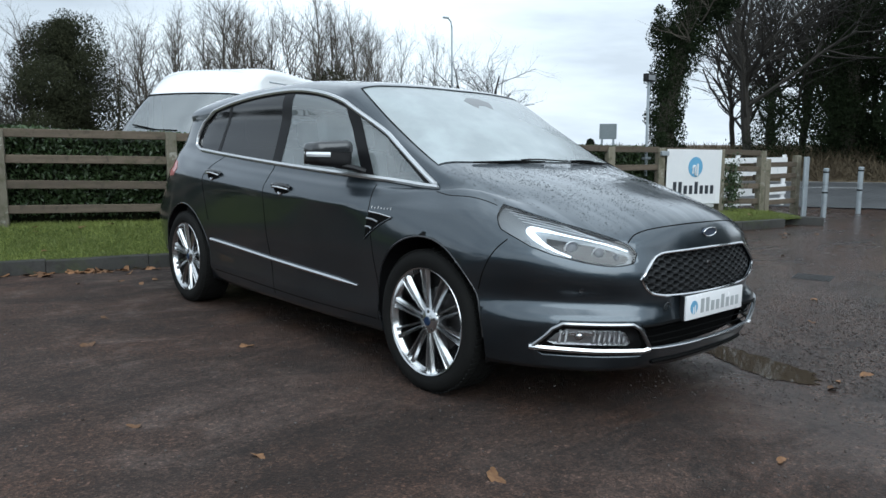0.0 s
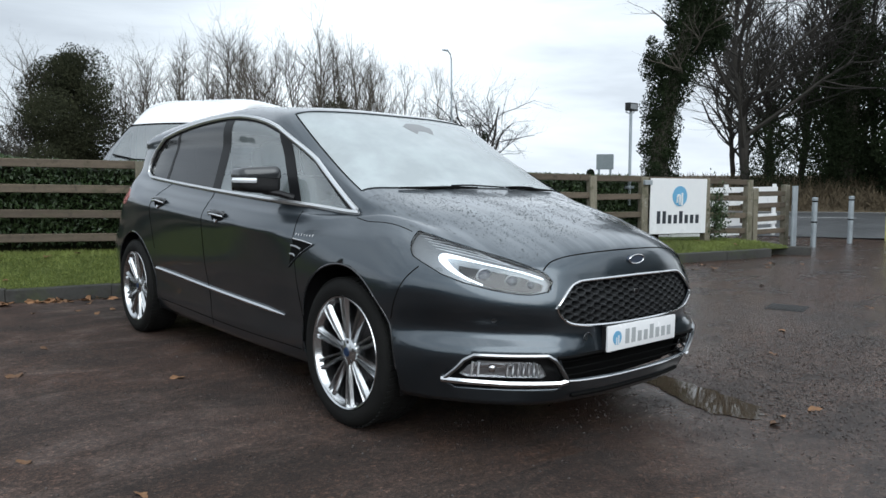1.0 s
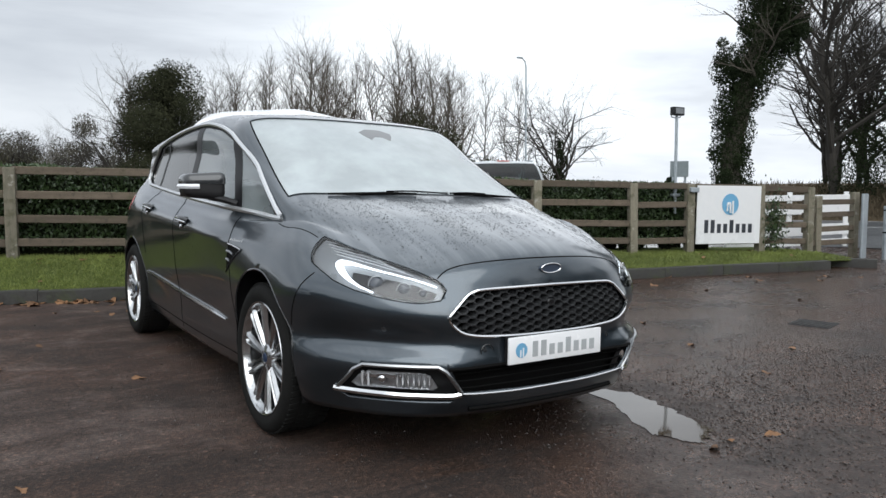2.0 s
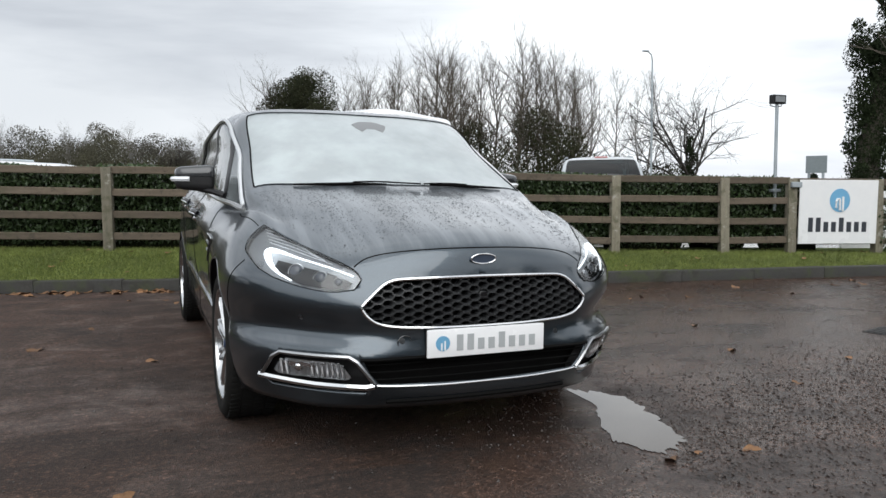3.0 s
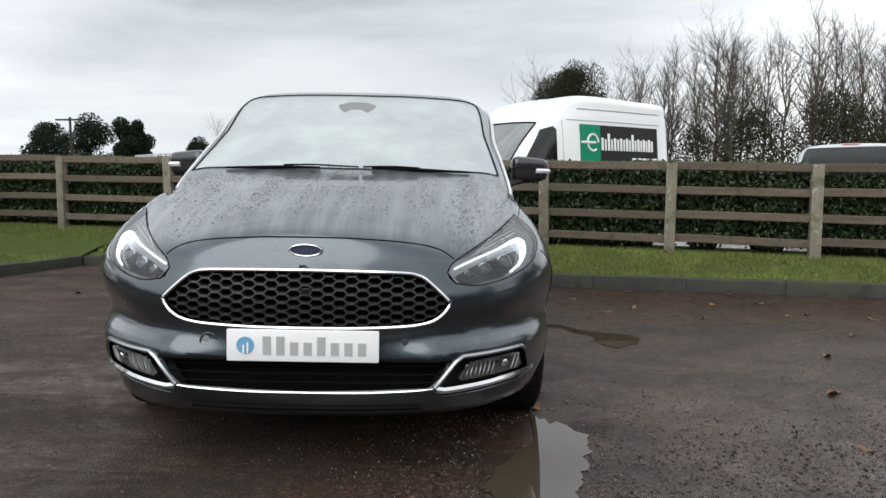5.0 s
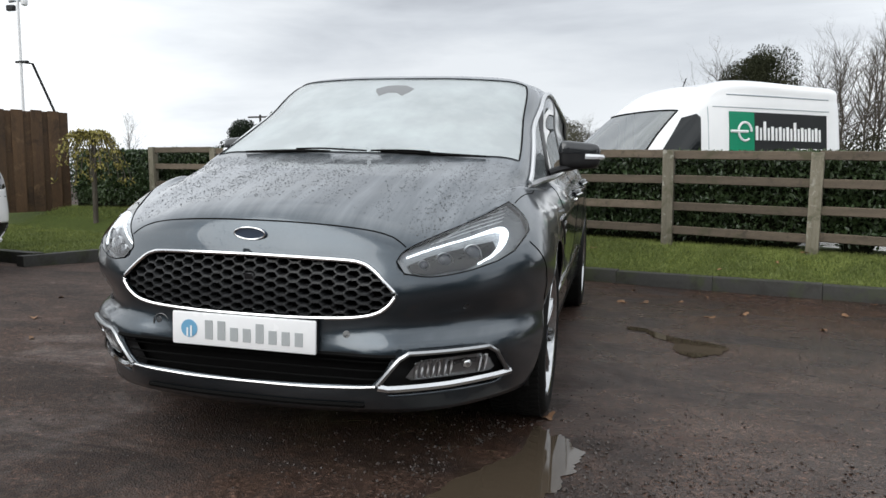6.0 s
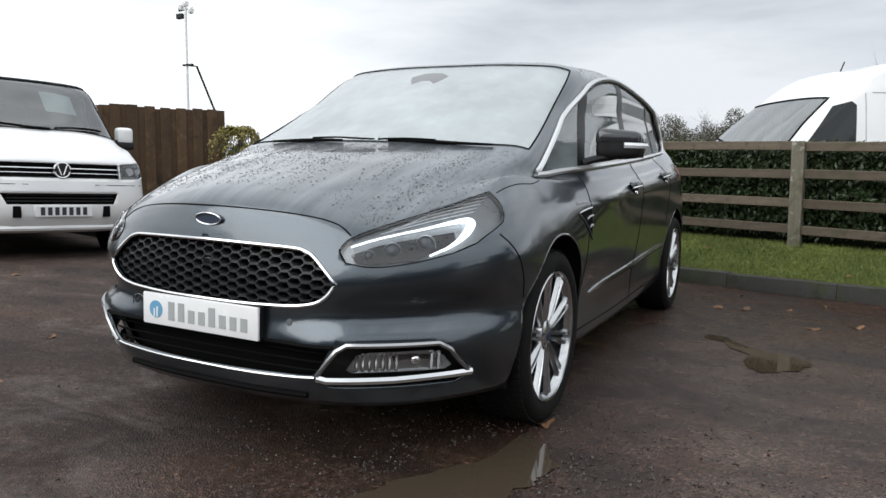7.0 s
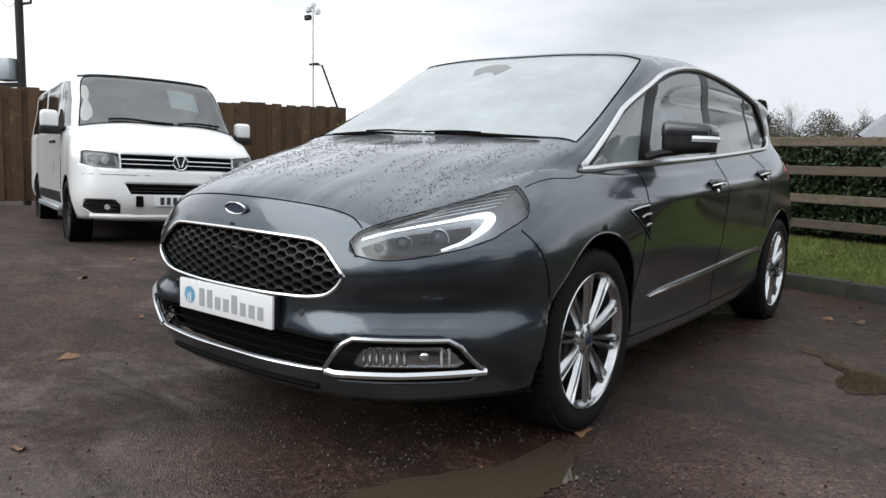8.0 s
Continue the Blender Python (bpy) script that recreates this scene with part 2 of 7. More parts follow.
def glass(name, tint, alpha=0.25, rough=0.01, mist_sheen=0.0):
    """A thin pane: mostly clear, with a real reflecting surface; the last argument whitens it, condensation and sky
    reflection put into colour.
    """
    m = bpy.data.materials.new(name)
    m.use_nodes = True
    n, l = m.node_tree.nodes, m.node_tree.links
    n.clear()
    out, mixs = n.new("ShaderNodeOutputMaterial"), n.new("ShaderNodeMixShader")
    clear, gloss, fres = n.new("ShaderNodeBsdfTransparent"), n.new("ShaderNodeBsdfGlossy"), n.new("ShaderNodeFresnel")
    clear.inputs[0].default_value = (*tint, 1)
    gloss.inputs["Roughness"].default_value = rough
    fres.inputs["IOR"].default_value = 1.52
    up = n.new("ShaderNodeMath")
    up.operation = "MULTIPLY_ADD"
    up.inputs[1].default_value, up.inputs[2].default_value = 1.25, alpha
    l.new(fres.outputs[0], up.inputs[0])
    l.new(up.outputs[0], mixs.inputs[0])
    if mist_sheen:
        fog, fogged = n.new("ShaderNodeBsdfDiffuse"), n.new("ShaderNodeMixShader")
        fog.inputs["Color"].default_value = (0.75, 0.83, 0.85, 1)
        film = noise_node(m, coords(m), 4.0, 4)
        l.new(ramp(m, film, [(0.35, mist_sheen * 0.85), (0.65, mist_sheen * 1.1)]), fogged.inputs[0])
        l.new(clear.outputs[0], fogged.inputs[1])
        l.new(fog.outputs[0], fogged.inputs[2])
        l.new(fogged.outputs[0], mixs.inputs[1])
    else:
        l.new(clear.outputs[0], mixs.inputs[1])
    l.new(gloss.outputs[0], mixs.inputs[2])
    l.new(mixs.outputs[0], out.inputs[0])
    return m


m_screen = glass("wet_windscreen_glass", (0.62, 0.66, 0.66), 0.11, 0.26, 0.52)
# whitening here carries sky reflected in and seen through the side glass
m_window = glass("clear_side_glass", (0.78, 0.91, 0.94), 0.08, 0.01, 0.24)
m_privacy = glass("privacy_glass", (0.06, 0.066, 0.072), 0.03, 0.09)
m_rear_screen = glass("blue_green_car_glass", (0.05, 0.085, 0.09), 0.0, 0.03)
m_drop = material("rain_drop", (0.12, 0.125, 0.13), 0.05)
_b = m_drop.node_tree.nodes["Principled BSDF"]
_b.inputs["IOR"].default_value = 1.33
m_lens = glass("lamp_cover", (0.96, 0.97, 0.98), 0.0, 0.01)
m_pillar = material("satin_black_pillar", (0.008, 0.008, 0.009), 0.35, 0.0, 0.15)
m_frit = material("dark_screen_print", (0.17, 0.175, 0.18), 0.2)

# ---- the parked grey people carrier ----
from mathutils.bvhtree import BVHTree

# Lines of the body, half the car: each line runs from the middle of the nose, round the corner and along the flank to the middle of the tail.
# x out from the middle, y back from the front axle, z up from the ground.
HULL = []
HULL.append(("underside", (0, .28, .52, .74, .86, .87, .87, .87, .86, .86, .82, .68, 0),
     (-.925, -.91, -.855, -.66, -.42, 0, .55, 1.45, 2.3, 2.85, 3.36, 3.66, 3.76),
     (.228, .228, .230, .232, .23, .225, .215, .215, .22, .24, .26, .28, .28)))
HULL.append(("lip", (0, .28, .50, .80, .905, .915, .895, .885, .885, .905, .87, .73, 0),
     (-.965, -.955, -.905, -.62, -.40, 0, .55, 1.45, 2.3, 2.85, 3.36, 3.70, 3.80),
     (.296, .298, .306, .316, .325, .33, .30, .30, .31, .33, .36, .38, .38)))
HULL.append(("bumper", (0, .28, .515, .812, .922, .932, .90, .89, .89, .92, .885, .76, 0),
     (-.968, -.960, -.930, -.662, -.40, 0, .55, 1.45, 2.3, 2.85, 3.36, 3.72, 3.83),
     (.44, .445, .462, .466, .466, .47, .44, .44, .46, .47, .50, .50, .50)))
HULL.append(("channel", (0, .28, .500, .772, .905, .943, .912, .902, .90, .925, .895, .775, 0),
     (-.965, -.948, -.897, -.634, -.408, 0, .55, 1.45, 2.3, 2.85, 3.36, 3.725, 3.84),
     (.515, .516, .520, .525, .530, .55, .53, .53, .54, .56, .59, .59, .59)))
HULL.append(("waist", (0, .28, .52, .80, .925, .950, .925, .915, .912, .930, .89, .78, 0),
     (-.975, -.963, -.908, -.675, -.43, 0, .55, 1.45, 2.3, 2.85, 3.34, 3.67, 3.77),
     (.60, .605, .625, .63, .64, .64, .62, .62, .64, .66, .70, .70, .68)))
HULL.append(("shoulder", (0, .28, .51, .79, .905, .936, .932, .925, .920, .925, .872, .745, 0),
     (-.952, -.932, -.868, -.655, -.46, 0, .55, 1.45, 2.3, 2.85, 3.30, 3.60, 3.70),
     (.745, .745, .745, .75, .76, .79, .76, .78, .81, .84, .88, .88, .84)))
HULL.append(("flank", (0, .28, .515, .760, .860, .903, .936, .930, .924, .920, .852, .73, 0),
     (-.938, -.916, -.846, -.61, -.385, 0, .55, 1.45, 2.3, 2.85, 3.28, 3.55, 3.65),
     (.80, .797, .783, .81, .86, .87, .845, .882, .928, .958, .99, .99, .93)))
HULL.append(("bonnet edge", (0, .28, .52, .720, .803, .855, .932, .927, .920, .915, .838, .715, 0),
     (-.918, -.888, -.808, -.55, -.31, .02, .55, 1.45, 2.3, 2.85, 3.27, 3.52, 3.62),
     (.857, .846, .818, .865, .932, .93, .872, .908, .955, .985, 1.02, 1.02, 1.0)))
HULL.append(("bonnet", (0, .28, .52, .69, .762, .820, .892, .885, .868, .855, .785, .68, 0),
     (-.50, -.47, -.40, -.27, -.10, .11, .55, 1.45, 2.3, 2.85, 3.26, 3.46, 3.55),
     (1.01, 1.004, .985, .975, .985, .972, .955, .99, 1.04, 1.085, 1.13, 1.13, 1.13)))
HULL.append(("belt", (0, .28, .52, .70, .768, .808, .845, .84, .815, .785, .725, .645, 0),
     (-.03, -.01, .05, .10, .10, .26, .56, 1.45, 2.3, 2.85, 3.25, 3.41, 3.49),
     (1.108, 1.107, 1.105, 1.098, 1.075, 1.0, 1.015, 1.06, 1.12, 1.17, 1.22, 1.24, 1.25)))
HULL.append(("glass", (0, .27, .49, .655, .728, .765, .782, .775, .75, .735, .70, .62, 0),
     (.40, .415, .45, .50, .54, .64, .82, 1.45, 2.3, 2.75, 3.18, 3.30, 3.37),
     (1.36, 1.355, 1.345, 1.322, 1.285, 1.25, 1.265, 1.32, 1.352, 1.362, 1.375, 1.385, 1.395)))
HULL.append(("roof rail", (0, .27, .46, .60, .665, .70, .718, .718, .70, .69, .65, .58, 0),
     (.84, .85, .88, .92, .97, 1.06, 1.20, 1.6, 2.3, 2.75, 3.15, 3.22, 3.28),
     (1.567, 1.567, 1.563, 1.553, 1.534, 1.512, 1.517, 1.545, 1.535, 1.515, 1.495, 1.505, 1.52)))
HULL.append(("roof", (0, .25, .42, .52, .56, .585, .597, .60, .59, .57, .53, .45, 0),
     (1.05, 1.05, 1.06, 1.10, 1.15, 1.22, 1.36, 1.66, 2.3, 2.7, 3.0, 3.1, 3.15),
     (1.598, 1.596, 1.59, 1.582, 1.58, 1.582, 1.592, 1.607, 1.595, 1.578, 1.562, 1.56, 1.568)))
HULL.append(("ridge", (0,) * 13,
     (1.15, 1.16, 1.18, 1.22, 1.27, 1.33, 1.44, 1.70, 2.28, 2.65, 2.9, 3.0, 3.05),
     (1.611, 1.612, 1.615, 1.619, 1.624, 1.63, 1.637, 1.644, 1.634, 1.616, 1.60, 1.592, 1.588)))


def hermite(knots, values, at):
    """Smooth curves through values (first axis) at knots, at the places given."""
    h = np.diff(knots)
    d = np.diff(values, axis=0) / h[:, None, None]
    t = np.zeros_like(values)
    w = (h[1:] / (h[1:] + h[:-1]))[:, None, None]
    t[1:-1] = d[:-1] * w + d[1:] * (1 - w)
    t[0], t[-1] = d[0], d[-1]
    i = np.clip(np.searchsorted(knots, at, side="right") - 1, 0, len(h) - 1)
    s = ((at - knots[i]) / h[i])[:, None, None]
    hh = h[i][:, None, None]
    return (2 * s**3 - 3 * s**2 + 1) * values[i] + (s**3 - 2 * s**2 + s) * hh * t[i] + (-2 * s**3 + 3 * s**2) * values[i + 1] + (s**3 - s**2) * hh * t[i + 1]


def hull_grid(lines, steps_u, steps_v):
    """The whole body as a grid of places, ring by ring from the underside up; also the column and line numbers of each."""
    half = np.array([[xs, ys, zs] for _, xs, ys, zs in lines]).transpose(0, 2, 1)     # lines, columns, xyz
    mirror = half[:, -2:0:-1] * (-1, 1, 1)
    ring = np.concatenate([half, mirror], 1)                                           # closed all round
    total, top = ring.shape[1], len(lines) - 2
    wide = np.concatenate([ring[:, -3:], ring, ring[:, :4]], 1)
    ku = np.linalg.norm(np.diff(wide[2:-3], axis=1), axis=2).mean(0)
    ku = np.concatenate([[0], np.cumsum(ku)])
    us, cols = [], []
    for c in range(total):
        n = max(3, int(steps_u * (ku[c + 4] - ku[c + 3])))
        us += list(np.linspace(ku[c + 3], ku[c + 4], n, endpoint=False))
        cols += list(c + np.linspace(0, 1, n, endpoint=False))
    fine_u = hermite(ku, wide.transpose(1, 0, 2), np.array(us)).transpose(1, 0, 2)
    kv = np.concatenate([[0], np.cumsum(np.linalg.norm(np.diff(half[:, :6], axis=0), axis=2).mean(1))])
    vs, rows = [], []
    for r in range(len(lines) - 1):
        n = max(3, int(steps_v * (kv[r + 1] - kv[r])))
        vs += list(np.linspace(kv[r], kv[r + 1], n, endpoint=r == top))
        rows += list(r + np.linspace(0, 1, n, endpoint=r == top))
    return hermite(kv, fine_u, np.array(vs)), np.array(cols), np.array(rows)


def open_hull(lines, steps=46):
    """Makes the body that the stamping and placing functions below work on."""
    grid, cols, rows = hull_grid(lines, steps, steps)
    total = 2 * (len(lines[0][1]) - 1)
    bm = bmesh.new()
    verts = [[bm.verts.new(p) for p in row] for row in grid]
    tc, tr = bm.faces.layers.float.new("col"), bm.faces.layers.float.new("row")
    tz = bm.faces.layers.int.new("zone")
    for r in range(len(grid) - 1):
        for c in range(len(cols)):
            d = (c + 1) % len(cols)
            f = bm.faces.new((verts[r][c], verts[r][d], verts[r + 1][d], verts[r + 1][c]))
            cm = cols[c] + (cols[c + 1] - cols[c] if c + 1 < len(cols) else total - cols[c]) / 2
            f[tc] = min(cm, total - cm)
            f[tr] = (rows[r] + rows[r + 1]) / 2
    bmesh.ops.remove_doubles(bm, verts=bm.verts, dist=1e-4)
    bm.normal_update()
    return bm, BVHTree.FromBMesh(bm), tc, tr, tz, (grid, cols, rows)


hull, TREE, tag_col, tag_row, zone, NET = open_hull(HULL)


def on_line(row, col):
    """The place on body line number row at column col."""
    grid, cols, rows = NET
    return Vector(grid[int(np.argmin(np.abs(rows - row)))][int(np.argmin(np.abs(cols - col)))])


def on_side(y, z, out=0.0, sign=1):
    """The place on the flank at y, z."""
    hit = TREE.ray_cast(Vector((2.0, y, z)), Vector((-1, 0, 0)))
    p = hit[0] if hit[0] else Vector((0.9, y, z))
    nrm = hit[1] if hit[0] else Vector((1, 0, 0))
    if nrm.x < 0:
        nrm = -nrm
    p = p + nrm * out
    return Vector((sign * p.x, p.y, p.z))


def on_nose(x, z, out=0.0):
    """The place on the front at x, z."""
    hit = TREE.ray_cast(Vector((x, -3.0, z)), Vector((0, 1, 0)))
    p = hit[0] if hit[0] else Vector((x, -0.9, z))
    nrm = hit[1] if hit[0] else Vector((0, -1, 0))
    if nrm.y > 0:
        nrm = -nrm
    return p + nrm * out


def on_top(x, y, out=0.0):
    hit = TREE.ray_cast(Vector((x, y, 4.0)), Vector((0, 0, -1)))
    p = hit[0] if hit[0] else Vector((x, y, 1.0))
    nrm = hit[1] if hit[0] else Vector((0, 0, 1))
    if nrm.z < 0:
        nrm = -nrm
    return p + nrm * out


def curve(points, steps=8, closed=False):
    """A smooth line through a few places (any dimension)."""
    p = [np.array(q, float) for q in points]
    n, out = len(p), []
    for i in range(n if closed else n - 1):
        a, b = p[i], p[(i + 1) % n]
        before = p[(i - 1) % n] if closed or i else a - (b - a)
        after = p[(i + 2) % n] if closed or i + 2 < n else b + (b - a)
        for k in range(steps):
            s = k / steps
            out.append(0.5 * (2 * a + (b - before) * s + (2 * before - 5 * a + 4 * b - after) * s**2 + (3 * a - before - 3 * b + after) * s**3))
    if not closed:
        out.append(p[-1])
    return [tuple(float(c) for c in q) for q in out]


def inside(poly, a, b):
    hit = False
    for (ax, az), (bx, bz) in zip(poly, poly[1:] + poly[:1]):
        if (az > b) != (bz > b) and a < (bx - ax) * (b - az) / (bz - az) + ax:
            hit = not hit
    return hit


def stamp(poly, number, axes, keep):
    """Cuts the outline poly, seen along the third axis, into the hull and marks the faces inside with a zone number."""
    i, j = axes
    k = 3 - i - j
    lo = [min(p[d] for p in poly) - 0.03 for d in (0, 1)]
    hi = [max(p[d] for p in poly) + 0.03 for d in (0, 1)]
    for a, b in zip(poly, poly[1:] + poly[:1]):
        n = Vector((0, 0, 0))
        n[i], n[j] = b[1] - a[1], a[0] - b[0]
        if n.length < 1e-6:
            continue
        co = Vector((0, 0, 0))
        co[i], co[j] = a
        ea, eb = [min(a[d], b[d]) - 0.02 for d in (0, 1)], [max(a[d], b[d]) + 0.02 for d in (0, 1)]
        faces = [f for f in hull.faces if keep(f.calc_center_median()) and any(ea[0] <= v.co[i] <= eb[0] and ea[1] <= v.co[j] <= eb[1] for v in f.verts)]
        geom = faces + list({e for f in faces for e in f.edges}) + list({v for f in faces for v in f.verts})
        bmesh.ops.bisect_plane(hull, geom=geom, plane_co=co, plane_no=n.normalized(), dist=1e-5)
    for f in hull.faces:
        c = f.calc_center_median()
        if lo[0] < c[i] < hi[0] and lo[1] < c[j] < hi[1] and keep(c) and inside(poly, c[i], c[j]):
            f[zone] = number


def circle(cy, cz, r, n=44):
    return [(cy + r * math.cos(k * math.tau / n), cz + r * math.sin(k * math.tau / n)) for k in range(n)]


OPEN, GLASS, PRIVACY, QUARTER, LAMP, SCREEN, REAR_GLASS, PILLAR, TAIL = 1, 2, 3, 4, 5, 6, 7, 8, 9
AXLE = 2.849
# outlines on the flank, as (y, z)
DLO = curve([(.045, .985), (.56, 1.022), (1.45, 1.072), (2.3, 1.128), (2.80, 1.165)], 6) + curve([(2.92, 1.20), (2.93, 1.27), (2.86, 1.375)], 4) + curve([(2.66, 1.455), (2.3, 1.505), (1.9, 1.533), (1.5, 1.535), (1.2, 1.503), (.98, 1.455), (.83, 1.398), (.5, 1.245)], 6)
QUARTER_PANE = [(.15, 1.004), (.53, 1.029), (.775, 1.352), (.52, 1.235)]
FRONT_PANE = [(.635, 1.038), (1.53, 1.089)] + curve([(1.49, 1.519), (1.3, 1.502), (1.1, 1.468), (.905, 1.408)], 5)
REAR_PANE = [(1.645, 1.097), (2.47, 1.151), (2.44, 1.30)] + curve([(2.37, 1.478), (2.1, 1.505), (1.85, 1.518), (1.615, 1.521)], 5)
TAIL_PANE = [(2.515, 1.156), (2.79, 1.176)] + curve([(2.89, 1.205), (2.90, 1.265), (2.83, 1.36)], 4) + [(2.64, 1.438), (2.415, 1.470), (2.48, 1.30)]
side_only = lambda c: abs(c.x) > 0.55
for cy in (0.0, AXLE):
    stamp(circle(cy, 0.370, 0.396), OPEN, (1, 2), side_only)
high_side = lambda c: abs(c.x) > 0.55 and c.z > 0.9
stamp(DLO, PILLAR, (1, 2), high_side)
stamp(QUARTER_PANE, QUARTER, (1, 2), high_side)
stamp(FRONT_PANE, GLASS, (1, 2), high_side)
stamp(REAR_PANE, PRIVACY, (1, 2), high_side)
stamp(TAIL_PANE, PRIVACY, (1, 2), high_side)
stamp([(3.20, 1.08), (3.30, 1.12), (3.56, 1.11), (3.58, .97), (3.36, .98), (3.24, 1.02)], TAIL, (1, 2), side_only)
# outlines on the front, as (x, z)
GRILLE_TOP = curve([(.503, .634), (.470, .668), (.420, .712), (.385, .730), (.335, .738), (.17, .743), (0, .745)], 4)
GRILLE_LOW = curve([(0, .547), (.17, .548), (.33, .553), (.40, .561), (.445, .574), (.480, .600), (.503, .634)], 4)
GRILLE = [(-x, z) for x, z in GRILLE_TOP[:-1]] + GRILLE_TOP[:0:-1] + [(x, z) for x, z in GRILLE_LOW[::-1]][:-1] + [(-x, z) for x, z in GRILLE_LOW[:-1]]
INTAKE = [(-.50, .43), (.50, .43), (.47, .37), (.435, .335), (0, .325), (-.435, .335), (-.47, .37)]
FOG_R = [(.455, .345), (.52, .43), (.545, .445), (.775, .448), (.80, .43), (.825, .33), (.79, .30), (.48, .30)]
nose = lambda c: c.y < -0.35
stamp(GRILLE, OPEN, (0, 2), nose)
stamp(INTAKE, OPEN, (0, 2), nose)
LAMP_LINE = curve([(.490, .738), (.515, .775), (.60, .823), (.70, .875), (.788, .938)], 6) + curve([(.842, .93), (.868, .88), (.862, .82), (.835, .765)], 5) + curve([(.79, .735), (.70, .705), (.60, .690), (.52, .700)], 5)
for s in (1, -1):
    stamp([(s * a, b) for a, b in FOG_R], OPEN, (0, 2), nose)
    stamp([(s * a, b) for a, b in LAMP_LINE], LAMP, (0, 2), lambda c: c.y < -0.05 and c.z > 0.6)
# the rounded rear end of the headlamps
stamp(curve([(-.36, .97), (-.365, .925), (-.385, .885), (-.425, .84), (-.48, .80), (-.54, .768)], 4) + [(-.40, .745), (-.10, .745), (-.10, .97)], 0, (1, 2), lambda c: abs(c.x) > .66 and c.z > .742)
for f in hull.faces:
    if f[zone] == 0 and 9.03 < f[tag_row] < 10.85 and f[tag_col] < 3.55:
        f[zone] = SCREEN
    if f[zone] == 0 and 9.3 < f[tag_row] < 10.9 and f[tag_col] > 11.1:
        f[zone] = REAR_GLASS

car = thing("people_carrier", pose(0, 0, 0, 0, 1.5, 0), "dark grey metallic people carrier, rain-beaded, parked on wet tarmac", "car")


def zone_mesh(numbers, name, mat, shift=0.0, label="", test=None, parent=None):
    bm = hull.copy()
    z = bm.faces.layers.int["zone"]
    gone = [f for f in bm.faces if f[z] not in numbers or (test and not test(f.calc_center_median()))]
    bmesh.ops.delete(bm, geom=gone, context="FACES")
    if shift:
        bm.normal_update()
        for v in bm.verts:
            v.co += v.normal * shift
    mesh = bpy.data.meshes.new(name)
    bm.to_mesh(mesh)
    bm.free()
    mesh.shade_smooth()
    mesh.materials.append(mat)
    ob = new(name, mesh)
    ob.parent = parent or car
    if label:
        ob["label"] = label
    return ob


def zone_edge(number, test):
    """The border of a zone, as closed chains of places."""
    edges = [e for e in hull.edges if len(e.link_faces) == 2 and (e.link_faces[0][zone] == number) != (e.link_faces[1][zone] == number) and test((e.verts[0].co + e.verts[1].co) / 2)]
    link = {}
    for e in edges:
        for a, b in ((e.verts[0], e.verts[1]), (e.verts[1], e.verts[0])):
            link.setdefault(a, []).append(b)
    best, left = [], set(link)
    while left:
        v = left.pop()
        chain = [v]
        while True:
            step = [w for w in link[chain[-1]] if w in left]
            if not step:
                break
            left.discard(step[0])
            chain.append(step[0])
        if len(chain) > len(best):
            best = chain
    return [v.co.copy() for v in best]


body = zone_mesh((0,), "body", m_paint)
body.modifiers.new("thickness", "SOLIDIFY").thickness = 0.010
zone_mesh((PILLAR,), "window_pillar", m_pillar, -0.004)
for s, side in ((1, "left"), (-1, "right")):
    pick = lambda c, s=s: c.x * s > 0
    zone_mesh((QUARTER,), "quarter_window", m_window, -0.006, "", pick)
    zone_mesh((GLASS,), "door_window", m_window, -0.006, "", pick)
    zone_mesh((PRIVACY,), "rear_door_window", m_privacy, -0.006, "dark tinted privacy glass", lambda c, s=s: c.x * s > 0 and c.y < 2.46 - .09 * smooth(1.15, 1.48, c.z) + .02)
    zone_mesh((PRIVACY,), "rear_quarter_window", m_privacy, -0.006, "dark tinted privacy glass", lambda c, s=s: c.x * s > 0 and c.y >= 2.46 - .09 * smooth(1.15, 1.48, c.z) + .02)
    zone_mesh((TAIL,), "tail_lamp", m_tail, 0.002, "clear and red tail lamp", pick)
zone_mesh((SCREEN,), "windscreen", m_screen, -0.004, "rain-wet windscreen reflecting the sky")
zone_mesh((REAR_GLASS,), "rear_window", m_privacy, -0.004)


